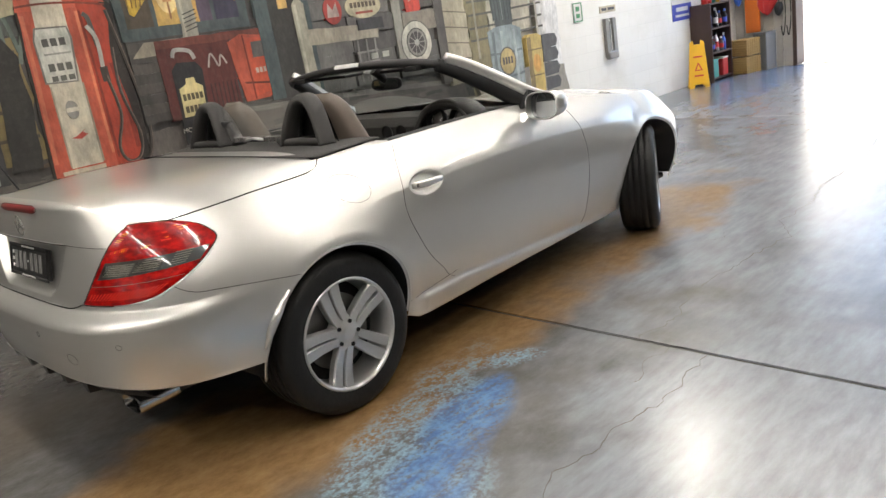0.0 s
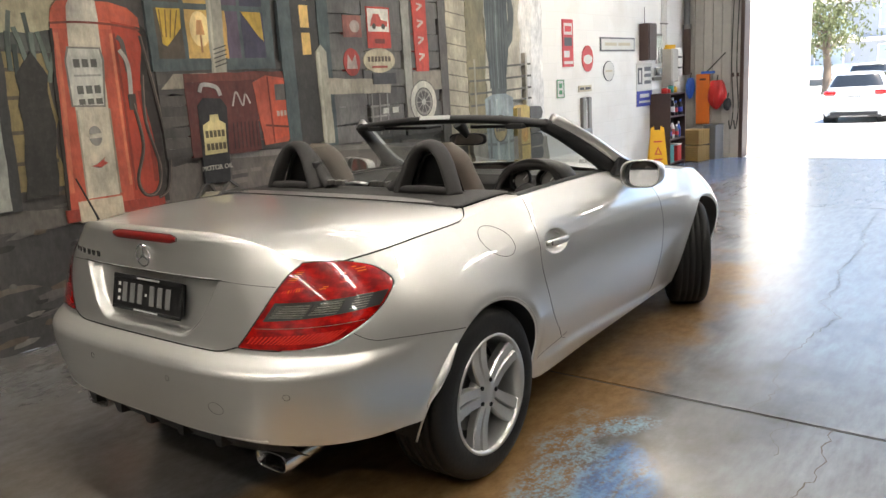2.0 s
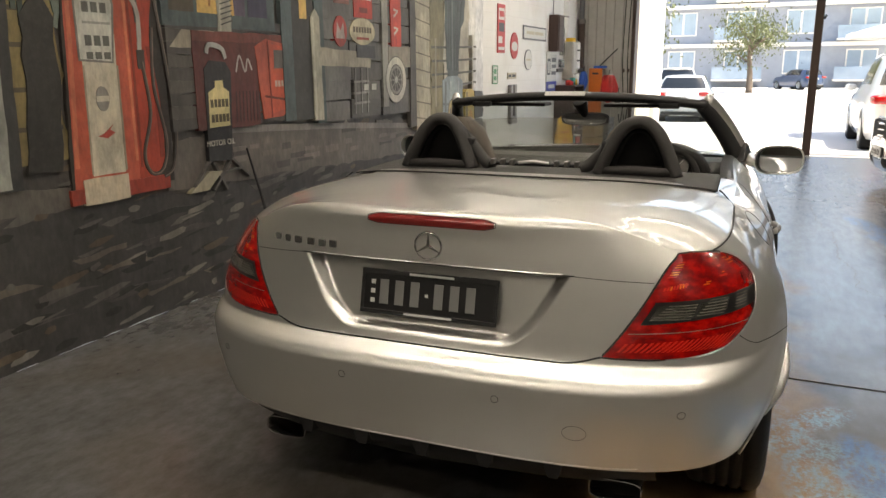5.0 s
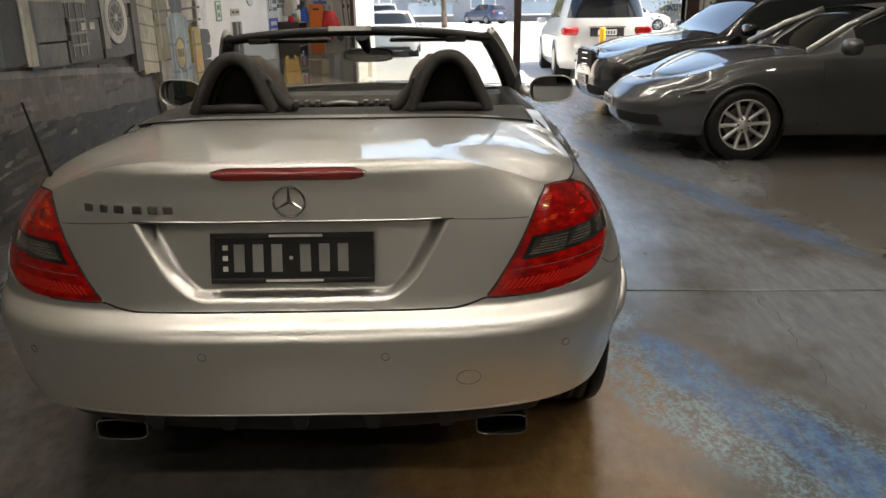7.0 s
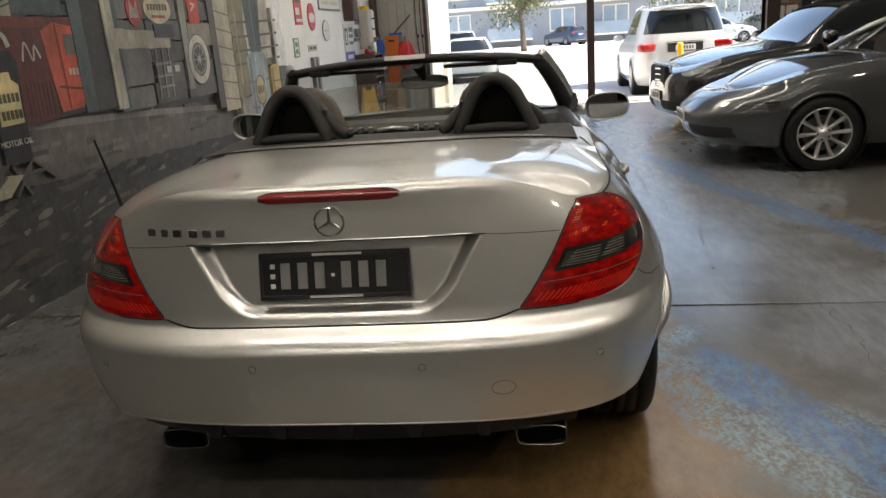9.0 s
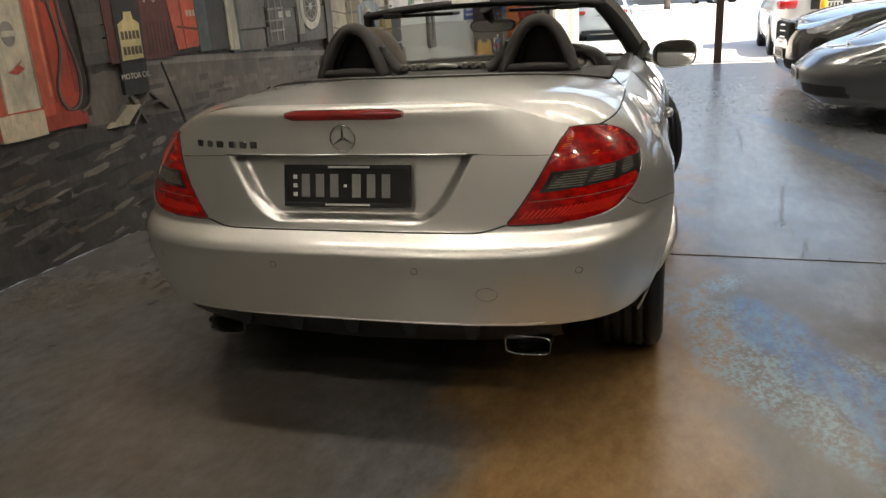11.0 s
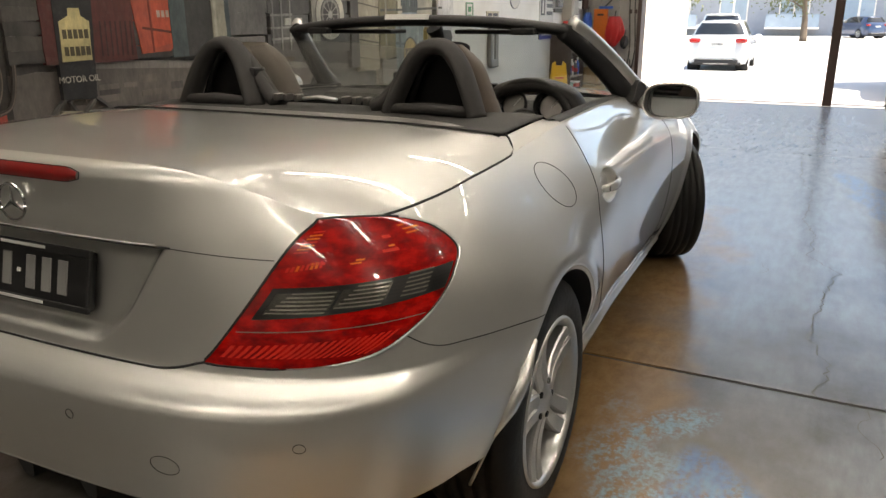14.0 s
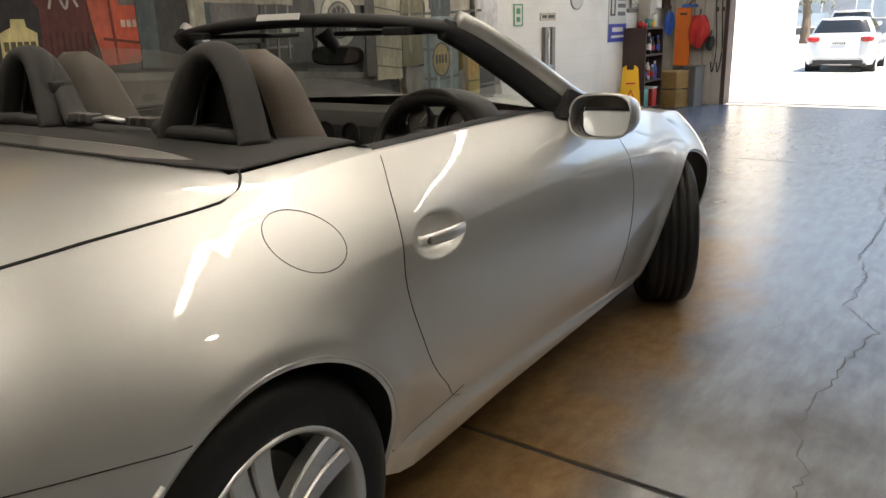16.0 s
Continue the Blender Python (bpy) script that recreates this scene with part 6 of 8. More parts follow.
def white_suv(name, m, paint_mat, label, tall=1.78):
    k = tall / 1.78
    car = car_shell(name, paint_mat,
                    ([-1.1, 0.0, 1.5, 2.6, 3.3, 3.8], [1.10 * k, 1.10 * k, 1.08 * k, 1.05 * k, 0.98 * k, 0.85 * k]),
                    ([-1.0, -0.6, 0.5, 1.5, 2.0, 2.75, 3.2, 3.75], [1.66 * k, 1.73 * k, 1.78 * k, 1.75 * k, 1.62 * k, 1.12 * k, 1.06 * k, 0.88 * k]),
                    ([-1.0, 0.0, 1.2, 2.0, 2.8, 3.6], [0.66, 0.69, 0.68, 0.68, 0.8, 0.66]),
                    ([0, 1.5, 2.9], [0.955, 0.96, 0.955]),
                    ([0.2, 0.45, 0.6, 0.75, 1.1, 1.4, 1.8], [0.80, 0.95, 0.94, 0.90, 0.86, 0.66, 0.5]),
                    ([0.2, 0.5, 0.9, 1.4], [0.75, 0.85, 0.75, 0.5]),
                    2.9, 3.6, 0.41, 0.38, ((2.05, 2.72),), (-0.3, 2.3), True, label=label, m=m)
    for s in (1, -1):
        for x in (0.0, 2.9):
            twin_spoke_wheel(car, pose(x, s * 0.84, 0.375), s, 0.375, 0.25, True, 5)
        lamp = blob("tail_lamp", (-0.80, s * 0.72, 0.965 * k), (0.10, 0.20, 0.085 * k), car, RED_LENS, "red tail lamp", (0, 0, s * 24), 0.5)
        side_mirror(car, 2.05, 1.03, 1.15 * k, s, paint_mat)
        part("exhaust_trim", box(-0.93, s * 0.55 - 0.10, 0.36, -0.80, s * 0.55 + 0.10, 0.41, 0.01), CHROME, car)
        part("roof_rail", tube([(-0.5, s * 0.64, 1.735 * k), (0.5, s * 0.655, 1.80 * k), (1.7, s * 0.65, 1.75 * k)], 0.018, 8), CHROME, car)
    part("plate_recess", box(-0.915, -0.34, 0.86 * k, -0.87, 0.34, 1.03 * k, 0.02), TRIM, car)
    small_plate(car, pose(-0.925, 0, 0.94 * k))
    part("tailgate_strip", box(-0.925, -0.37, 1.035 * k, -0.86, 0.37, 1.06 * k, 0.008), CHROME, car)
    part("bumper_trim", box(-0.962, -0.62, 0.50, -0.86, 0.62, 0.56, 0.02), CHROME, car)
    part("rear_spoiler", tube([(-0.66, -0.58, 1.70 * k), (-0.74, 0, 1.735 * k), (-0.66, 0.58, 1.70 * k)], 0.03, 8, (1.8, 0.6)), paint_mat, car, "", True)
    return car


def hatchback(name, m, paint_mat, label):
    car = car_shell(name, paint_mat,
                    ([-0.9, 0.0, 1.3, 2.2, 2.9, 3.3], [0.98, 0.97, 0.94, 0.93, 0.86, 0.70]),
                    ([-0.9, -0.5, 0.3, 1.1, 1.5, 2.2, 2.6, 3.2], [1.40, 1.45, 1.49, 1.48, 1.42, 0.99, 0.94, 0.75]),
                    ([-0.8, 0.0, 1.1, 1.6, 2.3, 3.0], [0.54, 0.58, 0.57, 0.58, 0.70, 0.6]),
                    ([0, 1.3, 2.58], [0.885, 0.885, 0.88]),
                    ([0.2, 0.45, 0.6, 0.8, 1.0, 1.4, 1.8], [0.70, 0.80, 0.79, 0.75, 0.70, 0.45, 0.3]),
                    ([0.2, 0.5, 0.8, 1.4], [0.72, 0.80, 0.68, 0.5]),
                    2.58, 3.4, 0.345, 0.31, ((1.5, 2.18),), (-0.2, 1.9), True, label=label, m=m)
    for s in (1, -1):
        for x in (0.0, 2.58):
            twin_spoke_wheel(car, pose(x, s * 0.775, 0.31), s, 0.31, 0.205, False, 5)
        blob("tail_lamp", (-0.68, s * 0.66, 0.90), (0.09, 0.17, 0.07), car, RED_LENS, "red tail lamp", (0, 0, s * 22), 0.55)
        side_mirror(car, 1.7, 0.96, 0.98, s, paint_mat)
    small_plate(car, pose(-0.775, 0, 0.80))
    part("lower_bumper", box(-0.80, -0.62, 0.24, -0.70, 0.62, 0.36, 0.03), TRIM, car)
    part("bumper_strip", box(-0.81, -0.5, 0.36, -0.74, 0.5, 0.39, 0.01), CHROME, car)
    return car


grey_coupe()
black_saloon()
white_suv("white_suv", pose(14.2, -3.27, -0.215, 0, 0.6, 0), WHITE_PAINT, "white sport utility car parked outside the doorway")
hatchback("white_hatchback", pose(23.4, 2.0, -0.385, 0, 0.3, 2), WHITE_PAINT, "white hatchback parked in the sunlit yard")
white_suv("white_wagon", pose(35.0, 3.6, -0.38, 0, 0, 8), WHITE_PAINT, "tall white car in the street", 1.7)
hatchback("blue_hatchback", pose(60.0, -2.8, -0.38, 0, 0, 35), BLUE_PAINT, "dark blue hatchback parked across the street")
hatchback("pale_hatchback", pose(44.0, -9.0, -0.38, 0, 0, -95), WHITE_PAINT, "pale car parked across the street")
hatchback("dark_hatchback", pose(47.0, -14.5, -0.38, 0, 0, 85), GREY_PAINT, "grey car parked across the street")


# ---- the yard and street ----
def tree(m, height, spread, seed, leaves, label, bare=0.35):
    rng = random.Random(seed)
    t = thing("tree", m, label, "tree")
    trunk = [(0, 0, 0), (0.06 * spread, 0.03, height * 0.25), (-0.03, 0.06 * spread, height * 0.5), (0.05, 0, height * 0.72)]
    part("trunk", tube(smooth_line(trunk, 4), list(np.linspace(0.045 * height, 0.012 * height, 13)), 9), BARK, t, "", True)
    tips = []
    for k in range(9):
        a, h = rng.uniform(0, math.tau), height * rng.uniform(bare, 0.65)
        r = spread * rng.uniform(0.45, 0.9)
        tip = (r * math.cos(a), r * math.sin(a), h + height * rng.uniform(0.12, 0.32))
        part("limb", tube([(0.03, 0.02, h), (tip[0] * 0.5, tip[1] * 0.5, h + (tip[2] - h) * 0.65), tip], [0.016 * height, 0.010 * height, 0.003 * height], 6), BARK, t)
        tips += [tip, (tip[0] * 0.55, tip[1] * 0.55, h + (tip[2] - h) * 0.8)]
    tips.append((0, 0, height * 0.9))
    verts, faces = [], []
    for k in range(leaves):
        c = rng.choice(tips)
        q = Vector((rng.gauss(0, 1), rng.gauss(0, 1), rng.gauss(0, 0.75))) * spread * 0.24 + Vector(c)
        e = Euler((rng.uniform(0, 6), rng.uniform(0, 6), rng.uniform(0, 6))).to_matrix()
        w = 0.024 * height * rng.uniform(0.5, 1.2)
        b = len(verts)
        verts += [q + e @ Vector(o) for o in ((-w, 0, 0), (0, -w * 0.45, 0.02), (w, 0, 0), (0, w * 0.45, 0.02))]
        faces.append((b, b + 1, b + 2, b + 3))
    tagged(mesh_ob("crown", verts, faces, LEAF, t), kind="stuff")
    return t


tree(pose(30.0, 7.2, -0.38), 4.6, 2.0, 1, 2600, "leafy street tree beside the pale wall")
tree(pose(52.0, 1.0, -0.38), 5.2, 2.6, 2, 2600, "small leafy street tree before the flats")
tree(pose(46.0, 7.5, -0.38), 6.2, 3.0, 7, 2600, "leafy street tree beside the parked cars")
tree(pose(54.0, -11.0, -0.38), 6.0, 3.2, 3, 2600, "leafy street tree across the road")
tree(pose(24.0, -9.6, -0.38), 6.5, 3.0, 4, 3200, "dark leafy tree behind the parasol")
tree(pose(19.5, -7.6, -0.3), 2.6, 1.5, 5, 2200, "leafy shrub beside the parked car", 0.15)
tree(pose(19.5, 3.6, -0.3), 3.0, 0.9, 6, 1500, "thin sunlit shrub against the pale wall", 0.2)

tagged(part("yard_wall", box(DOOR_X + 0.26, 1.75, -0.5, 16.2, 2.05, 3.4, 0.01), PALE_WALL, None), "pale sunlit rendered wall along the yard", "wall", kind="structure")
for x in (12.4, 14.6):
    part("buttress", box(x, 1.65, -0.5, x + 0.3, 1.76, 3.2, 0.01), PALE_WALL, bpy.data.objects["yard_wall"])


def parasol(m):
    p = thing("parasol", m, "large white canvas parasol over the yard", "parasol")
    part("pole", rod((0, 0, 0), (0, 0, 2.95), 0.035), STEEL, p)
    part("base", box(-0.4, -0.4, 0, 0.4, 0.4, 0.08, 0.02), STEEL, p)
    r, k = 2.3, 8
    ring = [(r * math.cos(math.tau * i / k + 0.39), r * math.sin(math.tau * i / k + 0.39)) for i in range(k)]

    def canopy(u, v):
        f = u * k
        i = int(f) % k
        a, b = ring[i], ring[(i + 1) % k]
        t = f - int(f)
        x, y = a[0] + (b[0] - a[0]) * t, a[1] + (b[1] - a[1]) * t
        sag = 0.07 * math.sin(math.pi * t) * v
        return (x * v, y * v, 2.95 - 0.62 * v - sag * (1 - 0.3 * v))
    part_ob = sheet(canopy, 64, 8, "canopy", CANVAS, p, "white canvas canopy", False)
    part("valance", tube([(x, y, 2.29) for x, y in ring], 0.05, 6, (0.15, 1.4), closed=True), CANVAS, part_ob)
    for x, y in ring:
        part("rib", rod((0, 0, 2.92), (x * 0.98, y * 0.98, 2.31), 0.012, segs=6), STEEL, p)
    return p


parasol(pose(17.6, -4.3, -0.28))


def bollard(m, material, label, h=0.95, r=0.055):
    b = thing("bollard", m, label, "bollard")
    part("shaft", lathe([(0.0, 0.0), (r, 0.0), (r, h - 0.03), (r * 0.8, h), (0.0, h)], 24, "Z"), material, b, "", True)
    part("foot", lathe([(0.0, 0.012), (r * 1.6, 0.012), (r * 1.6, 0.0)], 24, "Z"), STEEL, b)


bollard(pose(12.4, -3.02, -0.12), YELLOW, "yellow steel bollard in front of the white car", 0.98)
bollard(pose(15.0, -5.05, -0.22), WHITE_PLASTIC, "thick white bollard in the yard", 1.05, 0.12)

SLATE = plain("blue_grey_cladding", (0.30, 0.32, 0.36), 0.7, vary=0.15, scale=2)
WINDOW_BLUE = plain("pale_window_glass", (0.30, 0.38, 0.46), 0.1, coat=1.0, vary=0.3, scale=0.6)


def flats():
    f = thing("apartment_building", pose(66, -6, -0.4, 0, 0, 0), "grey-blue block of flats across the street", "building")
    part("wall", box(0, -34, 0, 10, 30, 13.0), SLATE, f)
    part("roof", box(-0.4, -34.4, 13.0, 10.4, 30.4, 13.4), PALE_WALL, f)
    for storey in range(4):
        z = 0.6 + 3.1 * storey
        part("slab_edge", box(-0.5, -34.2, z + 2.65, -0.01, 30.2, z + 2.95), PALE_WALL, f)
        for k in range(14):
            y = -32 + 4.5 * k
            w = part("window", box(-0.08, y - 1.1, z + 0.5, -0.02, y + 1.1, z + 2.4), PALE_WALL, f)
            for e in (-0.54, 0.54):
                part("pane", box(-0.11, y + e - 0.46, z + 0.6, -0.081, y + e + 0.46, z + 2.3), WINDOW_BLUE, w)
            if k % 2:
                bal = part("balcony", box(-1.5, y - 1.9, z - 0.05, -0.02, y + 1.9, z + 0.08), PALE_WALL, f)
                part("balustrade", box(-1.5, y - 1.9, z + 0.085, -1.46, y + 1.9, z + 1.05), WINDOW_BLUE, bal)


flats()


# ---- the wall painting: an old filling station, painted flat on the side wall ----
mural = tagged(new("mural"), "dark wall painting of an old filling station on the masonry", "mural", kind="structure")
LAYER = [0]
wob_rng = random.Random(11)


def rough_edge(points, amount):
    out = []
    for (ax, az), (bx, bz) in zip(points, points[1:] + points[:1]):
        n = max(1, int(math.hypot(bx - ax, bz - az) / 0.09))
        for k in range(n):
            t = k / n
            j = amount if k else amount * 0.4
            out.append((ax + (bx - ax) * t + wob_rng.uniform(-j, j), az + (bz - az) * t + wob_rng.uniform(-j, j)))
    return out


def daub(points, color, name="painted_shape", rough=0.004, owner=None):
    """One painted shape in the wall's x and z; each later one lies a hair in front."""
    LAYER[0] += 1
    y = WALL_Y - 0.002 - 0.00014 * LAYER[0]
    pts = rough_edge(list(points), rough)
    area = sum(a[0] * b[1] - b[0] * a[1] for a, b in zip(pts, pts[1:] + pts[:1]))
    if area < 0:
        pts = pts[::-1]
    verts = [(x, y, z) for x, z in pts] + [(x, WALL_Y + 0.004, z) for x, z in pts]
    k = len(pts)
    faces = [tuple(range(k))] + [(i, k + i, k + (i + 1) % k, (i + 1) % k) for i in range(k)]
    ob = mesh_ob(name, verts, faces, paint(*color), owner or mural)
    return ob


def rect(x0, z0, x1, z1, color, name="painted_shape", rough=0.004, owner=None):
    return daub([(x0, z0), (x1, z0), (x1, z1), (x0, z1)], color, name, rough, owner)


def oval(cx, cz, rx, rz, color, name="painted_shape", owner=None, n=26):
    return daub([(cx + rx * math.cos(math.tau * k / n), cz + rz * math.sin(math.tau * k / n)) for k in range(n)], color, name, 0.002, owner)


def stroke(points, w, color, name="painted_line", owner=None):
    """A brush stroke along points, of the width w."""
    pts = smooth_line([tuple(p) for p in points], 5) if len(points) > 2 else points
    a, b = [], []
    for k, p in enumerate(pts):
        q, r = pts[max(0, k - 1)], pts[min(len(pts) - 1, k + 1)]
        d = math.hypot(r[0] - q[0], r[1] - q[1]) or 1
        nx, nz = -(r[1] - q[1]) / d * w / 2, (r[0] - q[0]) / d * w / 2
        a.append((p[0] + nx, p[1] + nz))
        b.append((p[0] - nx, p[1] - nz))
    return daub(a + b[::-1], color, name, 0.001, owner)


def rubble(z0, z1):
    """Loose dabs of light and dark paint over the foot of the picture."""
    for color, count in (((0.030, 0.029, 0.028), 190), ((0.12, 0.113, 0.105), 130), ((0.20, 0.185, 0.165), 60), ((0.11, 0.085, 0.06), 50)):
        LAYER[0] += 1
        y = WALL_Y - 0.002 - 0.00014 * LAYER[0]
        verts, faces = [], []
        for _ in range(count):
            x, z = wob_rng.uniform(-4.5, 4.3), z0 + (z1 - z0) * wob_rng.random() ** 1.2
            w, h = wob_rng.uniform(0.03, 0.16), wob_rng.uniform(0.008, 0.035)
            b, sides = len(verts), 7
            for k in range(sides):
                a = math.tau * k / sides
                q = wob_rng.uniform(0.5, 1.0)
                verts.append((x + w * q * math.cos(a), y - 0.0000003 * len(faces), z + h * q * math.sin(a) + 0.1 * w * math.cos(a)))
            faces.append(tuple(range(b, b + sides)))
        tagged(mesh_ob("painted_rubble", verts, faces, paint(*color), mural), kind="stuff")


def build_mural():
    dark, road = (0.075, 0.07, 0.066), (0.055, 0.053, 0.052)
    cream, grey, teal = (0.42, 0.39, 0.31), (0.17, 0.165, 0.16), (0.075, 0.10, 0.105)
    red, deep = (0.46, 0.095, 0.055), (0.20, 0.04, 0.030)
    rect(-4.6, 0.001, 4.32, 3.4, dark, "painted_ground_coat")
    # pale hazy end that runs out into the white wall
    for k in range(7):
        t = k / 6
        daub([(4.32 + 0.22 * k, 0.002), (4.56 + 0.22 * k, 0.002), (4.56 + 0.22 * k, 3.4), (4.32 + 0.22 * k, 3.4)], tuple(0.33 + 0.38 * t - 0.05 * (1 - t) * c for c in (0, 1, 3)), "painted_haze", 0.02)
    # road, kerb, porch
    daub([(-4.6, 0.002), (4.6, 0.002), (4.7, 0.45), (3.9, 0.62), (1.5, 0.66), (-0.4, 0.72), (-4.6, 0.80)], road, "painted_road", 0.015)
    for k in range(26):
        x, z = wob_rng.uniform(-1.2, 4.3), wob_rng.uniform(0.05, 0.62)
        daub([(x, z), (x + wob_rng.uniform(0.2, 0.6), z + 0.02), (x + wob_rng.uniform(0.1, 0.5), z + 0.05), (x - 0.05, z + 0.03)], wob_rng.choice(((0.10, 0.095, 0.09), (0.03, 0.03, 0.03), (0.14, 0.12, 0.10), (0.075, 0.07, 0.068))), "painted_road_mark", 0.012)
    rubble(0.03, 1.02)
    daub([(-4.6, 0.80), (-0.4, 0.72), (0.3, 0.70), (0.3, 0.82), (-4.6, 0.95)], (0.12, 0.11, 0.10), "painted_kerb", 0.01)
    daub([(0.75, 0.70), (4.25, 0.58), (4.15, 0.84), (1.25, 1.00), (0.80, 0.98)], (0.13, 0.115, 0.105), "painted_stone_step", 0.012)
    for k in range(30):
        x = 0.85 + 3.2 * wob_rng.random()
        z = 0.70 + 0.2 * wob_rng.random()
        rect(x, z, x + wob_rng.uniform(0.08, 0.25), z + wob_rng.uniform(0.02, 0.05), wob_rng.choice(((0.18, 0.155, 0.14), (0.08, 0.075, 0.07), (0.15, 0.13, 0.115))), "painted_stone", 0.008)
    stroke([(1.25, 1.01), (2.6, 0.94), (4.05, 0.84)], 0.045, (0.22, 0.205, 0.19), "painted_porch_edge")
    # the far left: field, dark tree and pale pole
    rect(-1.0, 0.95, 0.12, 1.75, (0.24, 0.19, 0.09), "painted_field", 0.02)
    for z in (1.12, 1.30, 1.50, 1.66):
        stroke([(-3.0, z + 0.03), (-1.2, z), (0.1, z - 0.01)], 0.022, (0.10, 0.085, 0.06))
    rect(-1.0, 1.75, 0.16, 3.4, (0.09, 0.10, 0.09), "painted_scrub", 0.03)
    # unseen end of the picture, added dark for the door mirrors to reflect
    rect(-7.98, 0.95, -1.0, 3.4, (0.06, 0.066, 0.058), "painted_scrub", 0.03)
    rect(-7.98, 0.003, -4.6, 0.95, road, "painted_road", 0.01)
    for x in (-6.6, -5.4, -4.3, -3.4, -2.5, -1.7, -0.9):
        daub([(x, 0.9), (x + 0.22, 0.92), (x + 0.28, 2.0), (x + 0.15, 2.8), (x - 0.1, 2.7), (x - 0.06, 1.8)], (0.05, 0.05, 0.048), "painted_tree", 0.03)
    for k in range(16):
        x, z = wob_rng.uniform(-0.75, 0.08), wob_rng.uniform(1.62, 2.5)
        stroke([(x, z), (x + 0.06, z + 0.12), (x + 0.10, z + 0.26)], 0.05, wob_rng.choice(((0.16, 0.20, 0.19), (0.11, 0.14, 0.12), (0.24, 0.26, 0.22))), "painted_leaf")
    rect(-0.95, 1.86, 0.42, 3.4, (0.42, 0.375, 0.25), "painted_pale_sky", 0.02)
    daub([(0.20, 1.86), (0.30, 1.86), (0.29, 2.02), (0.265, 2.06), (0.26, 2.14), (0.235, 2.14), (0.23, 2.06), (0.20, 2.02)], (0.16, 0.11, 0.065), "painted_far_stack", 0.004)
    for k in range(26):
        x, z = wob_rng.uniform(-0.80, 0.30), wob_rng.uniform(1.62, 1.86)
        lean = wob_rng.uniform(-0.09, 0.09)
        stroke([(x, z - 0.08), (x + lean * 0.5, z + 0.05), (x + lean, z + 0.14)], 0.026, wob_rng.choice(((0.05, 0.065, 0.058), (0.085, 0.11, 0.095), (0.13, 0.16, 0.14))), "painted_agave")
    daub([(-0.42, 0.95), (-0.24, 0.95), (-0.22, 1.5), (-0.25, 1.78), (-0.34, 1.84), (-0.42, 1.76), (-0.45, 1.4)], (0.06, 0.085, 0.08), "painted_cactus", 0.012)
    for x in (-0.39, -0.33, -0.27):
        stroke([(x, 1.0), (x - 0.01, 1.4), (x, 1.76)], 0.014, (0.14, 0.19, 0.18), "painted_cactus_rib")
    daub([(-0.13, 0.90), (0.06, 0.90), (0.10, 1.25), (0.11, 1.62), (0.04, 1.75), (-0.07, 1.62), (-0.08, 1.25)], (0.035, 0.033, 0.03), "painted_trunk", 0.012)
    daub([(-0.29, 0.84), (-0.16, 0.84), (-0.09, 2.6), (-0.16, 2.6)], (0.05, 0.05, 0.05), "painted_pole_shade")
    daub([(-0.285, 0.85), (-0.215, 0.85), (-0.15, 2.6), (-0.225, 2.6)], (0.36, 0.37, 0.33), "painted_pole")
    # the petrol pump
    daub([(0.10, 0.76), (0.80, 0.76), (0.80, 1.30), (0.76, 1.60), (0.79, 1.88), (0.70, 1.97), (0.50, 2.01), (0.26, 1.99), (0.17, 1.92), (0.16, 1.75)], (0.03, 0.025, 0.022), "painted_pump_shade")
    pump = daub([(0.12, 0.78), (0.545, 0.78), (0.555, 1.90), (0.50, 1.97), (0.26, 1.97), (0.185, 1.90), (0.17, 1.70)], red, "painted_pump", 0.003)
    daub([(0.545, 0.79), (0.66, 0.80), (0.74, 0.85), (0.745, 1.15), (0.70, 1.55), (0.755, 1.85), (0.68, 1.94), (0.50, 1.985), (0.555, 1.88)], (0.36, 0.05, 0.028), "painted_pump_side", 0.003, pump)
    daub([(0.17, 1.885), (0.55, 1.885), (0.56, 1.93), (0.50, 1.99), (0.27, 1.99), (0.18, 1.94)], (0.56, 0.11, 0.06), "painted_pump_head", 0.003, pump)
    daub([(0.235, 0.85), (0.45, 0.85), (0.46, 1.5), (0.475, 2.0), (0.28, 2.0), (0.25, 1.5)], (0.55, 0.50, 0.40), "painted_pump_stripe", 0.003, pump)
    daub([(0.175, 1.93), (0.19, 2.00), (0.235, 2.045), (0.35, 2.06), (0.56, 2.05), (0.68, 2.02), (0.745, 1.96), (0.75, 1.90), (0.55, 1.935)], (0.50, 0.10, 0.055), "painted_pump_crown", 0.003, pump)
    daub([(0.275, 1.93), (0.285, 2.02), (0.31, 2.062), (0.47, 2.058), (0.475, 1.93)], (0.58, 0.54, 0.46), "painted_pump_crown", 0.003, pump)
    stroke([(0.17, 1.915), (0.34, 1.925), (0.555, 1.915), (0.745, 1.885)], 0.014, (0.20, 0.045, 0.03), "painted_pump_shade_line", pump)
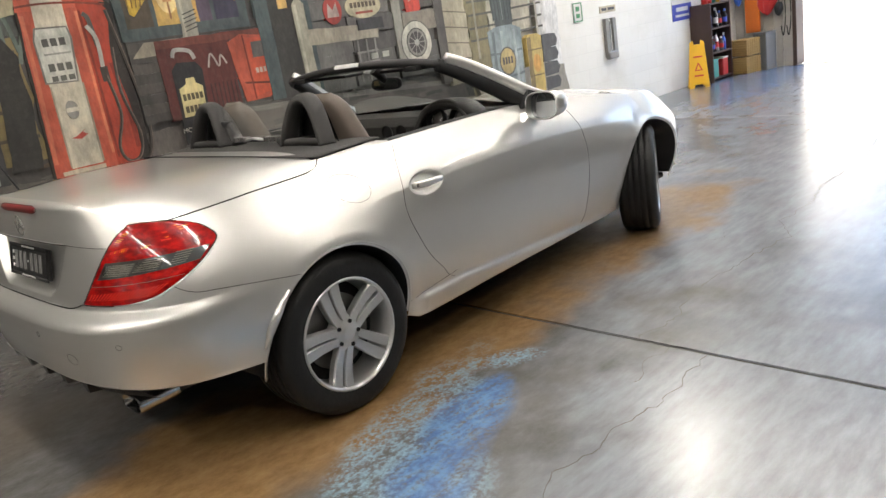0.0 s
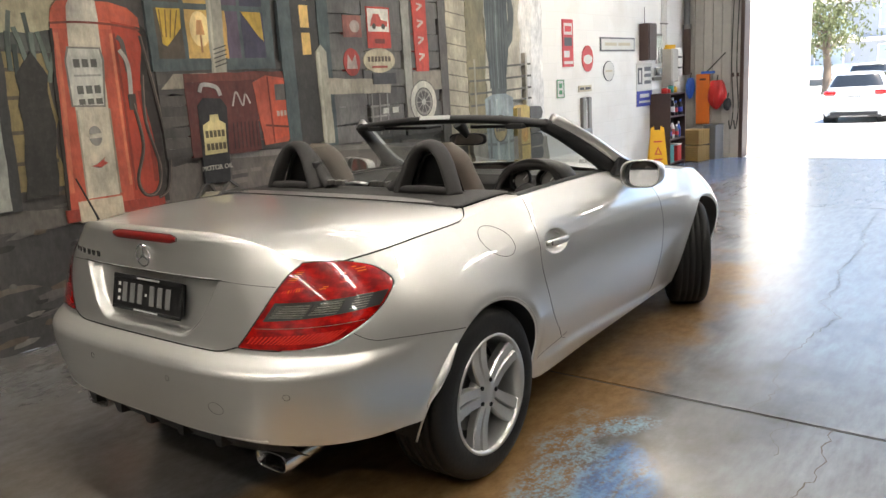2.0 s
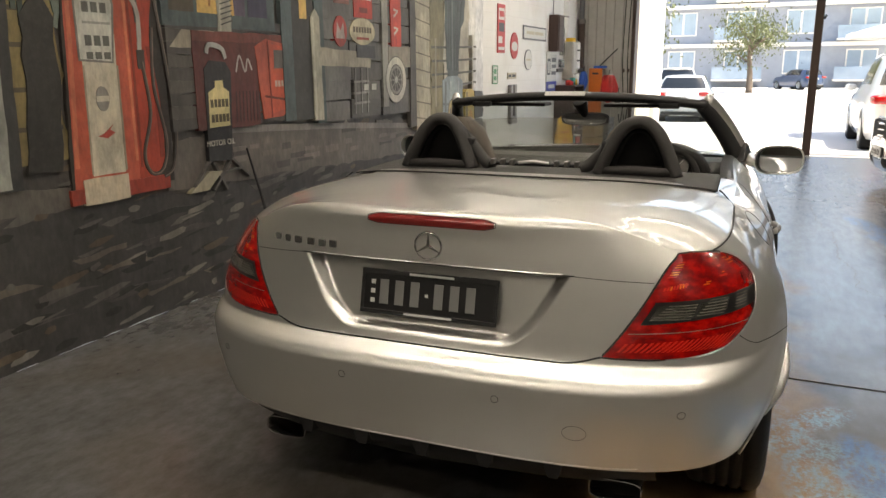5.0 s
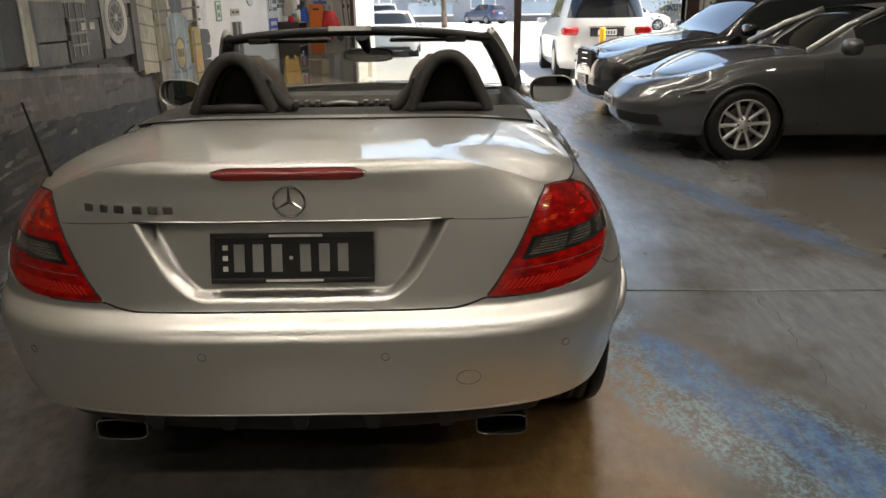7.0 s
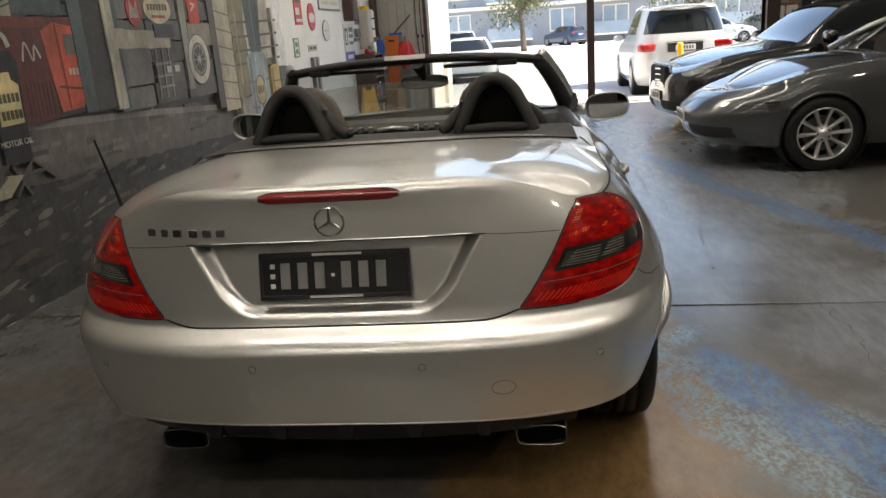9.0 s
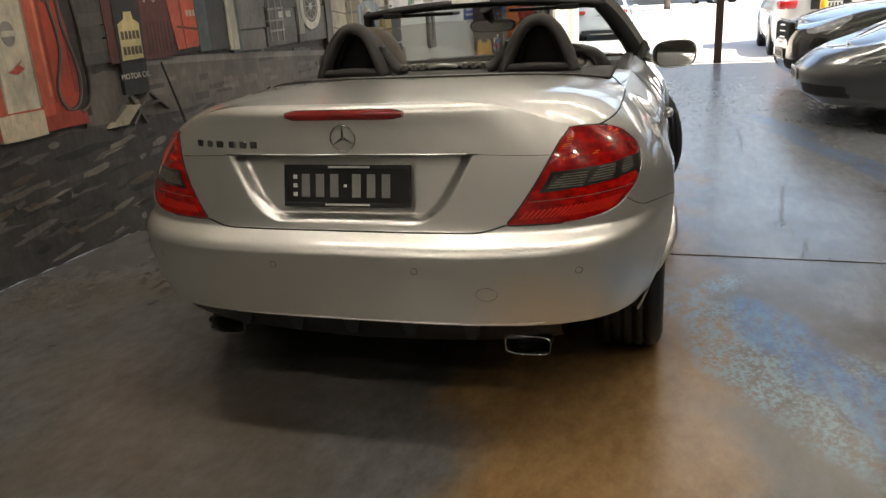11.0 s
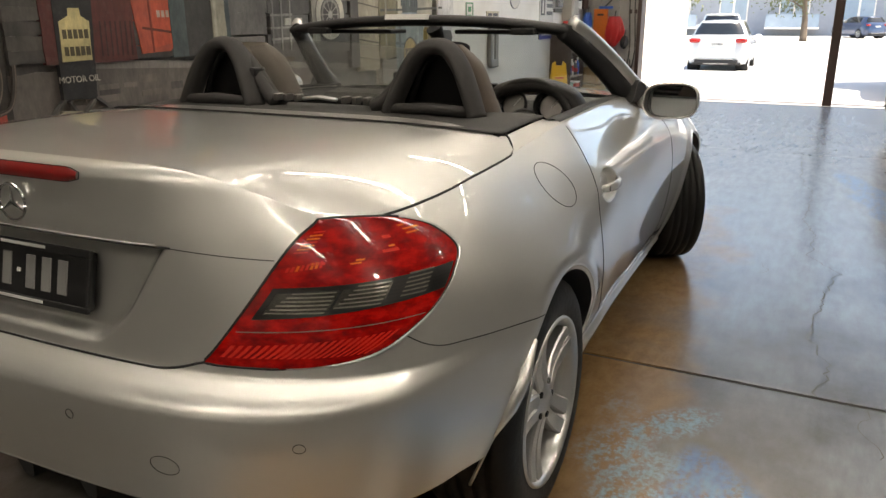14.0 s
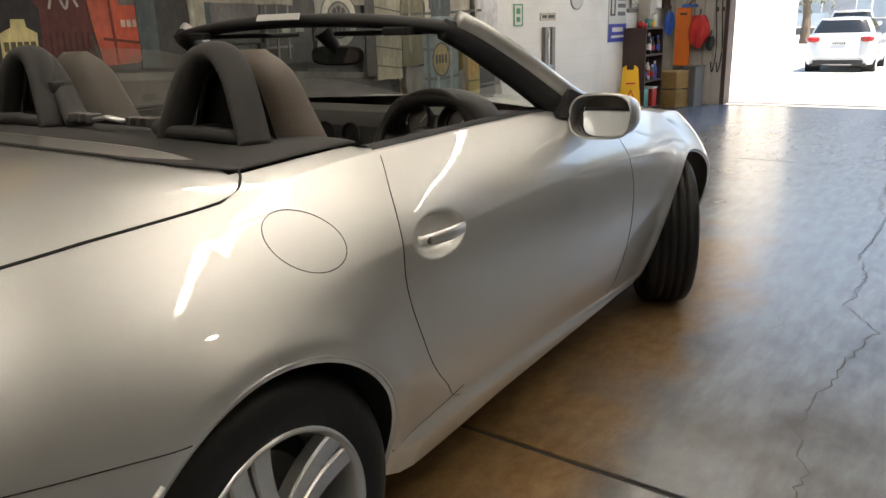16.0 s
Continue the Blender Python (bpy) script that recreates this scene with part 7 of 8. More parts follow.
    for pts, wd, cc in (([(0.145, 0.9), (0.185, 1.5), (0.20, 1.86)], 0.026, (0.56, 0.16, 0.09)), ([(0.535, 0.9), (0.54, 1.5), (0.545, 1.86)], 0.02, (0.58, 0.18, 0.10)), ([(0.565, 0.86), (0.57, 1.4), (0.565, 1.86)], 0.016, (0.22, 0.035, 0.022)), ([(0.455, 0.86), (0.462, 1.4)], 0.012, (0.30, 0.26, 0.20)), ([(0.235, 0.86), (0.25, 1.4)], 0.010, (0.33, 0.29, 0.22)), ([(0.72, 0.9), (0.72, 1.15), (0.685, 1.5)], 0.03, (0.24, 0.035, 0.022))):
        stroke(pts, wd, cc, "painted_pump_modelling", pump)
    daub([(0.225, 1.42), (0.44, 1.41), (0.475, 1.70), (0.46, 1.775), (0.25, 1.78), (0.225, 1.70)], (0.20, 0.19, 0.175), "painted_dial_edge", 0.002, pump)
    daub([(0.235, 1.43), (0.43, 1.42), (0.462, 1.70), (0.45, 1.765), (0.26, 1.77), (0.235, 1.70)], (0.52, 0.52, 0.47), "painted_dial", 0.002, pump)
    for z, n in ((1.68, 3), (1.52, 3), (1.455, 3)):
        for k in range(n):
            rect(0.275 + 0.055 * k, z - 0.025, 0.315 + 0.055 * k, z + 0.025 - (0.015 if z < 1.5 else 0), (0.12, 0.12, 0.11), "painted_figure_bar", 0.002, pump)
    rect(0.27, 1.60, 0.44, 1.612, (0.3, 0.3, 0.28), "painted_figure_bar", 0.001, pump)
    oval(0.345, 1.235, 0.042, 0.062, (0.25, 0.24, 0.22), "painted_emblem", pump)
    rect(0.305, 1.222, 0.385, 1.25, (0.5, 0.46, 0.38), "painted_emblem", 0.002, pump)
    daub([(0.29, 1.05), (0.33, 1.06), (0.39, 1.10), (0.37, 1.08), (0.40, 1.06), (0.35, 1.035)], (0.45, 0.07, 0.05), "painted_emblem", 0.002, pump)
    rect(0.09, 0.72, 0.76, 0.80, (0.30, 0.045, 0.03), "painted_pump_foot", 0.004, pump)
    rect(0.17, 0.71, 0.46, 0.84, (0.52, 0.45, 0.34), "painted_pump_foot", 0.004, pump)
    stroke([(0.58, 1.84), (0.61, 1.80), (0.625, 1.62)], 0.03, (0.10, 0.09, 0.085), "painted_nozzle", pump)
    stroke([(0.585, 1.76), (0.63, 1.66), (0.62, 1.45)], 0.028, (0.40, 0.39, 0.36), "painted_nozzle", pump)
    rect(0.60, 1.38, 0.65, 1.48, (0.06, 0.05, 0.045), "painted_nozzle", 0.004, pump)
    for pts in ([(0.63, 1.42), (0.66, 1.15), (0.59, 0.93), (0.63, 0.82), (0.72, 0.84), (0.76, 1.00), (0.70, 1.30), (0.72, 1.60)], [(0.74, 1.85), (0.80, 1.45), (0.84, 1.05), (0.80, 0.84), (0.72, 0.79)]):
        stroke(pts, 0.022, (0.05, 0.04, 0.035), "painted_hose", pump)
        stroke([(x + 0.006, z) for x, z in pts], 0.007, (0.16, 0.13, 0.11), "painted_hose", pump)
    # shop front: boards, lit window, posts
    for k in range(9):
        rect(0.82, 1.03 + 0.072 * k, 1.92, 1.098 + 0.072 * k, (0.085, 0.078, 0.07) if k % 2 else (0.065, 0.06, 0.056), "painted_board", 0.005)
    daub([(0.84, 1.50), (1.30, 1.50), (1.22, 1.60), (0.95, 1.60)], (0.30, 0.265, 0.21), "painted_awning")
    rect(0.80, 1.62, 1.84, 3.0, teal, "painted_window_frame", 0.004)
    for x0, x1, col in ((0.86, 1.06, (0.09, 0.07, 0.05)), (1.09, 1.30, (0.62, 0.40, 0.13)), (1.33, 1.53, (0.10, 0.075, 0.11)), (1.56, 1.76, (0.055, 0.05, 0.085))):
        rect(x0, 1.70, x1, 2.03, col, "painted_pane", 0.003)
        rect(x0, 2.07, x1, 2.9, tuple(c * 0.9 for c in col), "painted_pane", 0.003)
    daub([(0.88, 2.03), (1.06, 2.03), (1.05, 1.90), (0.93, 1.78), (0.90, 1.80)], (0.62, 0.40, 0.06), "painted_curtain")
    daub([(1.56, 2.03), (1.74, 2.03), (1.75, 1.82), (1.70, 1.86)], (0.52, 0.34, 0.06), "painted_curtain")
    for k in range(4):
        stroke([(0.90 + 0.045 * k, 2.02), (0.90 + 0.03 * k, 1.84)], 0.01, (0.22, 0.13, 0.03))
    oval(1.20, 1.90, 0.08, 0.12, (0.85, 0.66, 0.32), "painted_lamp_glow")
    daub([(1.165, 1.86), (1.235, 1.86), (1.22, 1.96), (1.18, 1.96)], (0.60, 0.30, 0.12), "painted_lamp_shade", 0.002)
    stroke([(1.2, 1.86), (1.2, 1.74)], 0.015, (0.35, 0.18, 0.08))
    rect(1.30, 1.70, 1.42, 2.03, (0.50, 0.30, 0.10), "painted_pane", 0.006)
    daub([(1.24, 1.02), (1.36, 1.02), (1.43, 2.9), (1.30, 2.9)], (0.30, 0.29, 0.245), "painted_post", 0.005)
    stroke([(1.265, 1.03), (1.33, 2.9)], 0.02, (0.42, 0.40, 0.33))
    for k in range(5):
        stroke([(1.29, 1.64 + 0.03 * k), (1.40, 1.67 + 0.03 * k)], 0.008, (0.06, 0.06, 0.055))
    # cool box and red vending machine with plain pale bars for their script
    rect(1.02, 1.02, 1.62, 1.58, (0.11, 0.03, 0.026), "painted_cool_box", 0.005)
    rect(1.02, 1.54, 1.93, 1.60, (0.17, 0.05, 0.038), "painted_cool_box", 0.005)
    stroke([(1.40, 1.36), (1.44, 1.46), (1.49, 1.36), (1.52, 1.44), (1.56, 1.37)], 0.014, (0.45, 0.42, 0.38), "painted_script_bar")
    for k in range(7):
        stroke([(1.38 + 0.035 * k, 1.05), (1.385 + 0.035 * k, 1.24)], 0.01, (0.05, 0.02, 0.018))
    vend = daub([(1.62, 1.34), (1.66, 1.05), (1.88, 1.06), (1.94, 1.10), (1.955, 1.54), (1.72, 1.57), (1.60, 1.52)], red, "painted_machine", 0.003)
    daub([(1.76, 1.08), (1.93, 1.11), (1.94, 1.52), (1.76, 1.54)], (0.58, 0.10, 0.05), "painted_machine_face", 0.003, vend)
    rect(1.80, 1.38, 1.91, 1.50, (0.13, 0.12, 0.115), "painted_machine_window", 0.003, vend)
    for k in range(3):
        rect(1.80 + 0.035 * k, 1.26, 1.825 + 0.035 * k, 1.30, (0.5, 0.42, 0.36), "painted_script_bar", 0.002, vend)
    stroke([(1.68, 1.20), (1.92, 1.17)], 0.016, (0.14, 0.03, 0.02), "painted_machine_line", vend)
    stroke([(1.75, 1.06), (1.74, 1.56)], 0.014, (0.20, 0.03, 0.02), "painted_machine_line", vend)
    # board on an easel
    sign = daub([(1.09, 0.83), (1.305, 0.82), (1.345, 1.36), (1.30, 1.42), (1.15, 1.43), (1.10, 1.38)], (0.022, 0.022, 0.024), "painted_sign", 0.002)
    daub([(1.115, 1.03), (1.305, 1.035), (1.315, 1.24), (1.265, 1.27), (1.26, 1.31), (1.19, 1.31), (1.185, 1.27), (1.125, 1.24)], (0.58, 0.50, 0.25), "painted_can", 0.002, sign)
    for z in (1.175, 1.085):
        for k in range(5):
            rect(1.137 + 0.034 * k, z - 0.024, 1.163 + 0.034 * k, z + 0.024, (0.09, 0.075, 0.04), "painted_letter_bar", 0.001, sign)
    for a, b in (((1.10, 0.83), (0.93, 0.66)), ((1.13, 0.82), (1.24, 0.64)), ((1.29, 0.82), (1.12, 0.65)), ((1.30, 0.83), (1.47, 0.70)), ((1.00, 0.73), (1.40, 0.76))):
        stroke([a, b], 0.016, (0.10, 0.095, 0.09), "painted_easel", sign)
    daub([(0.90, 0.66), (1.06, 0.66), (1.20, 0.76), (1.08, 0.77)], (0.34, 0.31, 0.23), "painted_gleam", 0.006, sign)
    stroke([(1.13, 1.47), (1.16, 1.52), (1.27, 1.50), (1.30, 1.44)], 0.03, (0.36, 0.36, 0.34), "painted_bracket", sign)
    words = lettering("MOTOR OIL", 0.048, Matrix.Translation((1.205, WALL_Y - 0.002 - 0.00014 * (LAYER[0] + 2), 0.935)) @ pose(0, 0, 0, 90, 0, 0), paint(0.55, 0.52, 0.45), "painted_letters", sign, 0.0008)
    # door, posts, slatted wall with signs
    rect(1.90, 1.02, 2.03, 3.0, teal, "painted_post", 0.004)
    rect(2.03, 1.02, 2.30, 3.0, (0.045, 0.043, 0.04), "painted_doorway", 0.004)
    for z in (1.72, 1.93, 2.14):
        rect(2.12, z, 2.21, z + 0.17, (0.72, 0.48, 0.16), "painted_door_light", 0.004)
    for k in range(13):
        for x0, x1 in ((2.38, 2.80), (2.82, 3.32), (3.34, 3.86)):
            c = wob_rng.uniform(0.09, 0.145)
            z = 0.98 + 0.152 * k + wob_rng.uniform(-0.01, 0.01)
            rect(x0 + wob_rng.uniform(-0.03, 0.03), z, x1 + wob_rng.uniform(-0.03, 0.03), z + 0.146, (c, c * 0.96, c * 0.92), "painted_slat", 0.004)
    rect(2.30, 0.98, 2.42, 3.0, (0.06, 0.085, 0.088), "painted_post", 0.004)
    daub([(2.26, 1.00), (2.38, 1.00), (2.37, 1.74), (2.31, 1.80), (2.25, 1.74)], (0.34, 0.325, 0.26), "painted_post", 0.004)
    stroke([(2.285, 1.01), (2.28, 1.74)], 0.025, (0.45, 0.43, 0.35))
    daub([(2.36, 1.40), (3.12, 1.38), (3.14, 1.50), (2.36, 1.53)], (0.33, 0.30, 0.24), "painted_rail", 0.004)
    for x in (2.86, 2.96, 3.06):
        stroke([(x, 1.02), (x + 0.01, 1.38)], 0.018, (0.24, 0.235, 0.225), "painted_chair")
    for z in (1.10, 1.18, 1.27):
        stroke([(2.84, z), (3.09, z + 0.005)], 0.016, (0.26, 0.255, 0.24), "painted_chair")
    for x in (3.0, 3.13):
        rect(x, 1.20, x + 0.08, 1.25, (0.42, 0.42, 0.38), "painted_tool", 0.003)
    rect(2.58, 1.86, 2.80, 2.04, (0.26, 0.10, 0.08), "painted_sign", 0.003)
    oval(2.72, 1.95, 0.06, 0.05, (0.34, 0.28, 0.25))
    rect(2.87, 1.77, 3.17, 2.12, (0.42, 0.05, 0.035), "painted_sign", 0.002)
    rect(2.885, 1.91, 3.155, 2.105, (0.58, 0.56, 0.51), "painted_sign", 0.002)
    daub([(2.91, 1.955), (3.13, 1.955), (3.14, 2.00), (3.06, 2.01), (3.03, 2.06), (2.96, 2.06), (2.93, 2.01)], (0.40, 0.07, 0.05), "painted_truck", 0.002)
    for x in (2.96, 3.08):
        oval(x, 1.955, 0.025, 0.025, (0.05, 0.045, 0.04))
    rect(2.96, 1.81, 3.09, 1.85, (0.16, 0.03, 0.025), "painted_letter_bar", 0.003)
    oval(2.655, 1.655, 0.098, 0.115, (0.40, 0.06, 0.05), "painted_round_sign")
    daub([(2.59, 1.60), (2.72, 1.60), (2.70, 1.72), (2.655, 1.66), (2.61, 1.72)], (0.46, 0.38, 0.34), "painted_emblem", 0.003)
    oval(3.0, 1.665, 0.205, 0.105, (0.48, 0.43, 0.30), "painted_oval_sign")
    for k in range(7):
        rect(2.85 + 0.044 * k, 1.655, 2.882 + 0.044 * k, 1.70, (0.10, 0.08, 0.06), "painted_letter_bar", 0.002)
    rect(2.90, 1.60, 3.10, 1.62, (0.3, 0.07, 0.05), "painted_letter_bar", 0.002)
    rect(2.90, 1.46, 3.20, 1.555, (0.055, 0.055, 0.06), "painted_box", 0.003)
    daub([(3.50, 1.56), (3.69, 1.55), (3.68, 2.7), (3.47, 2.7)], (0.50, 0.06, 0.04), "painted_tall_sign", 0.003)
    for k in range(6):
        z = 1.66 + 0.15 * k
        stroke([(3.55, z), (3.63, z + 0.05)], 0.022, (0.50, 0.42, 0.36), "painted_letter_bar")
        stroke([(3.55, z + 0.06), (3.63, z + 0.05)], 0.018, (0.50, 0.42, 0.36), "painted_letter_bar")
    daub([(3.33, 1.05), (3.43, 1.05), (3.44, 2.8), (3.32, 2.8)], (0.29, 0.285, 0.25), "painted_post", 0.004)
    rect(3.44, 1.38, 3.88, 1.56, (0.24, 0.215, 0.18), "painted_shelf", 0.004)
    for r, col in ((0.205, (0.10, 0.095, 0.09)), (0.195, (0.50, 0.48, 0.42)), (0.135, (0.06, 0.058, 0.055)), (0.125, (0.24, 0.23, 0.21)), (0.10, (0.075, 0.07, 0.068)), (0.03, (0.42, 0.41, 0.37))):
        oval(3.575, 1.275, r * 0.98, r, col, "painted_wheel", n=36)
    for k in range(10):
        a = math.tau * k / 10
        stroke([(3.575 + 0.03 * math.cos(a), 1.275 + 0.03 * math.sin(a)), (3.575 + 0.115 * math.cos(a), 1.275 + 0.115 * math.sin(a))], 0.008, (0.32, 0.31, 0.28), "painted_wheel_spoke")
    # corner of the shop, haze, barrels
    rect(3.86, 0.84, 3.98, 3.2, (0.09, 0.082, 0.075), "painted_corner", 0.004)
    rect(3.98, 0.80, 4.30, 3.2, (0.40, 0.36, 0.27), "painted_weatherboard", 0.005)
    for k in range(15):
        stroke([(3.98, 0.92 + 0.15 * k), (4.30, 0.88 + 0.15 * k)], 0.012, (0.15, 0.13, 0.10))
    rect(4.30, 0.9, 4.62, 3.2, (0.20, 0.175, 0.10), "painted_bush", 0.02)
    rect(4.62, 1.2, 5.3, 3.2, (0.46, 0.42, 0.33), "painted_haze", 0.03)
    for z in (1.56, 1.43, 1.30, 1.18):
        stroke([(4.32, z + 0.01), (4.9, z + 0.02), (5.52, z + 0.04)], 0.022, (0.10, 0.095, 0.08), "painted_fence")
    stroke([(5.42, 1.05), (5.42, 1.72)], 0.035, (0.50, 0.47, 0.40), "painted_fence")
    stroke([(4.42, 1.0), (4.42, 1.66)], 0.03, (0.28, 0.26, 0.20), "painted_fence")
    daub([(4.72, 1.25), (4.98, 1.25), (5.06, 1.7), (5.08, 2.3), (5.02, 3.2), (4.74, 3.2), (4.64, 2.2), (4.66, 1.7)], (0.075, 0.09, 0.088), "painted_cactus", 0.014)
    for k in range(7):
        x = 4.70 + 0.05 * k
        stroke([(x, 1.35), (x - 0.01, 2.0), (x + 0.02, 2.9)], 0.014, wob_rng.choice(((0.19, 0.215, 0.205), (0.045, 0.055, 0.052))), "painted_cactus_rib")
    daub([(5.04, 1.75), (5.16, 1.85), (5.20, 2.15), (5.14, 2.4), (5.08, 2.3), (5.08, 2.0)], (0.085, 0.10, 0.097), "painted_cactus", 0.012)
    daub([(4.35, 0.45), (5.9, 0.40), (5.85, 0.75), (4.35, 0.90)], (0.26, 0.24, 0.21), "painted_verge", 0.03)
    barrel = daub([(4.60, 0.52), (5.10, 0.50), (5.12, 1.24), (4.98, 1.29), (4.72, 1.29), (4.58, 1.25)], (0.25, 0.30, 0.315), "painted_barrel", 0.003)
    for z in (0.77, 1.02):
        stroke([(4.59, z), (4.85, z - 0.015), (5.11, z)], 0.025, (0.14, 0.17, 0.18), "painted_hoop", barrel)
    for x in (4.66, 4.80, 5.0):
        stroke([(x, 0.56), (x, 1.24)], 0.04, (0.36, 0.41, 0.42) if x > 4.7 else (0.15, 0.18, 0.19), "painted_gleam", barrel)
    oval(4.85, 0.92, 0.135, 0.15, (0.10, 0.09, 0.08), "painted_badge", barrel)
    oval(4.85, 0.92, 0.12, 0.135, (0.45, 0.34, 0.15), "painted_badge", barrel)
    for k in range(4):
        rect(4.765 + 0.045 * k, 0.89, 4.795 + 0.045 * k, 0.965, (0.10, 0.085, 0.07), "painted_letter_bar", 0.002, barrel)
    drum = daub([(5.20, 0.48), (5.45, 0.47), (5.46, 1.12), (5.38, 1.15), (5.24, 1.15), (5.19, 1.12)], (0.48, 0.36, 0.12), "painted_drum", 0.003)
    rect(5.20, 0.49, 5.27, 1.12, (0.24, 0.18, 0.08), "painted_drum_shade", 0.006, drum)
    oval(5.345, 0.83, 0.07, 0.10, (0.55, 0.30, 0.08), "painted_badge", drum)
    for z in (0.70, 0.98):
        stroke([(5.20, z), (5.45, z)], 0.016, (0.2, 0.15, 0.06), "painted_hoop", drum)
    for k, z in enumerate((0.50, 0.66, 0.82, 0.97)):
        daub([(5.47, z), (5.72, z + 0.01), (5.75, z + 0.08), (5.71, z + 0.145), (5.47, z + 0.15)], (0.075, 0.075, 0.078), "painted_tyre", 0.006)


build_mural()


# ---- on and along the white wall ----
def wall_sign(name, x0, z0, x1, z1, label, coats, category="sign", thick=0.012):
    """A flat panel on the side wall with printed shapes (x0, z0, x1, z1 in parts of its size, and a material)."""
    s = thing(name, Matrix.Translation((x0, WALL_Y - 0.001, z0)), label, category)
    w, h = x1 - x0, z1 - z0
    part("panel", box(0, -thick, 0, w, 0, h, 0.003), coats[0], s)
    for k, (a, b, c, d, mat) in enumerate(coats[1:]):
        part("print", box(a * w, -thick - 0.0015 - 0.0004 * k, b * h, c * w, -thick + 0.001, d * h), mat, s)
    return s


INK, RED_INK, GREEN_INK, BLUE_INK, PALE_INK = (plain("dark_print", (0.05, 0.05, 0.055), 0.5), plain("red_print", (0.48, 0.03, 0.03), 0.45), plain("green_print", (0.05, 0.24, 0.10), 0.5), plain("blue_print", (0.03, 0.05, 0.36), 0.4), plain("pale_print", (0.62, 0.61, 0.57), 0.5))
BEIGE = plain("beige_label", (0.50, 0.44, 0.32), 0.5)
wall_sign("tall_sign", 6.35, 1.55, 6.62, 2.12, "tall red and white enamel sign on the white wall", [RED_INK, (0.12, 0.68, 0.88, 0.92, PALE_INK), (0.2, 0.74, 0.8, 0.86, RED_INK), (0.15, 0.44, 0.85, 0.62, INK), (0.1, 0.20, 0.6, 0.34, PALE_INK), (0.1, 0.06, 0.9, 0.12, PALE_INK)])
s = thing("oval_sign", Matrix.Translation((7.0, WALL_Y - 0.001, 1.645)), "small oval red and white sign on the white wall", "sign")
part("panel", prism([(0.15 * math.cos(math.tau * k / 32), 0.165 * math.sin(math.tau * k / 32)) for k in range(32)], -0.012, 0), RED_INK, s)
part("print", prism([(0.12 * math.cos(math.tau * k / 32), 0.06 * math.sin(math.tau * k / 32) - 0.01) for k in range(32)], -0.0135, -0.011), PALE_INK, s)
wall_sign("name_plaque", 7.36, 1.735, 8.44, 1.92, "long white plaque in a grey border on the wall", [GREY_PLASTIC, (0.03, 0.12, 0.97, 0.88, PALE_INK), (0.12, 0.4, 0.46, 0.62, BEIGE), (0.5, 0.4, 0.86, 0.62, BEIGE)])
s = thing("round_sign", Matrix.Translation((7.61, WALL_Y - 0.001, 1.475)), "round white sign with a thin grey ring", "sign")
part("panel", prism([(0.16 * math.cos(math.tau * k / 32), 0.135 * math.sin(math.tau * k / 32)) for k in range(32)], -0.01, 0), GREY_PLASTIC, s)
part("print", prism([(0.15 * math.cos(math.tau * k / 32), 0.126 * math.sin(math.tau * k / 32)) for k in range(32)], -0.0115, -0.009), PALE_INK, s)
part("print", box(-0.10, -0.0125, -0.012, 0.10, -0.0112, 0.012), BEIGE, s)
wall_sign("safety_sign", 6.18, 1.18, 6.36, 1.40, "small green and white notice on the wall", [PALE_INK, (0.0, 0.0, 1.0, 0.06, GREEN_INK), (0.0, 0.94, 1.0, 1.0, GREEN_INK), (0.0, 0.06, 0.1, 0.94, GREEN_INK), (0.9, 0.06, 1.0, 0.94, GREEN_INK), (0.3, 0.2, 0.7, 0.42, GREEN_INK), (0.3, 0.55, 0.7, 0.8, GREEN_INK)])
wall_sign("label_plate", 6.74, 1.23, 7.09, 1.31, "small beige label plate on the wall", [BEIGE, (0.1, 0.3, 0.4, 0.7, INK), (0.5, 0.3, 0.9, 0.7, INK)])
gadget = thing("conduit_box", Matrix.Translation((6.92, WALL_Y, 0.66)), "worn grey metal conduit fitting on the wall", "fitting")
for dx in (-0.095, 0.06):
    part("channel", box(dx - 0.045, -0.05, 0.03, dx + 0.04, 0, 0.50, 0.01), STEEL, gadget)
part("back_plate", box(-0.05, -0.012, 0.05, 0.03, 0, 0.48, 0.004), PALE_INK, gadget)
part("bottom_box", box(-0.13, -0.06, 0.0, 0.10, 0, 0.10, 0.02), STEEL, gadget)
part("centre_pipe", rod((-0.02, -0.03, 0.08), (-0.02, -0.03, 0.46), 0.012), CHROME, gadget)
wall_sign("notice_board", 8.50, 0.94, 9.05, 1.56, "white and blue printed board on the wall", [PALE_INK, (0, 0, 1, 0.36, BLUE_INK), (0.08, 0.52, 0.36, 0.9, INK), (0.16, 0.56, 0.28, 0.84, PALE_INK), (0.5, 0.82, 0.92, 0.92, GREY_PLASTIC), (0.5, 0.68, 0.92, 0.76, GREY_PLASTIC), (0.5, 0.52, 0.92, 0.6, GREY_PLASTIC), (0.2, 0.2, 0.8, 0.29, PALE_INK), (0.15, 0.08, 0.85, 0.13, PALE_INK)])
cab = thing("wall_cabinet", Matrix.Translation((8.62, WALL_Y, 1.60)), "brown wooden box hung high on the wall", "cabinet")
part("body", box(0, -0.14, 0, 0.30, 0, 0.52, 0.008), DARK_WOOD, cab)
part("front", box(0.02, -0.155, 0.02, 0.28, -0.141, 0.50, 0.004), BROWN_STEEL, cab)
part("hook", rod((0.15, -0.02, 0.52), (0.15, -0.02, 0.75), 0.006), STEEL, cab)
tools = thing("tool_rack", Matrix.Translation((9.08, WALL_Y, 1.15)), "rack of chrome tools hung on the wall", "rack")
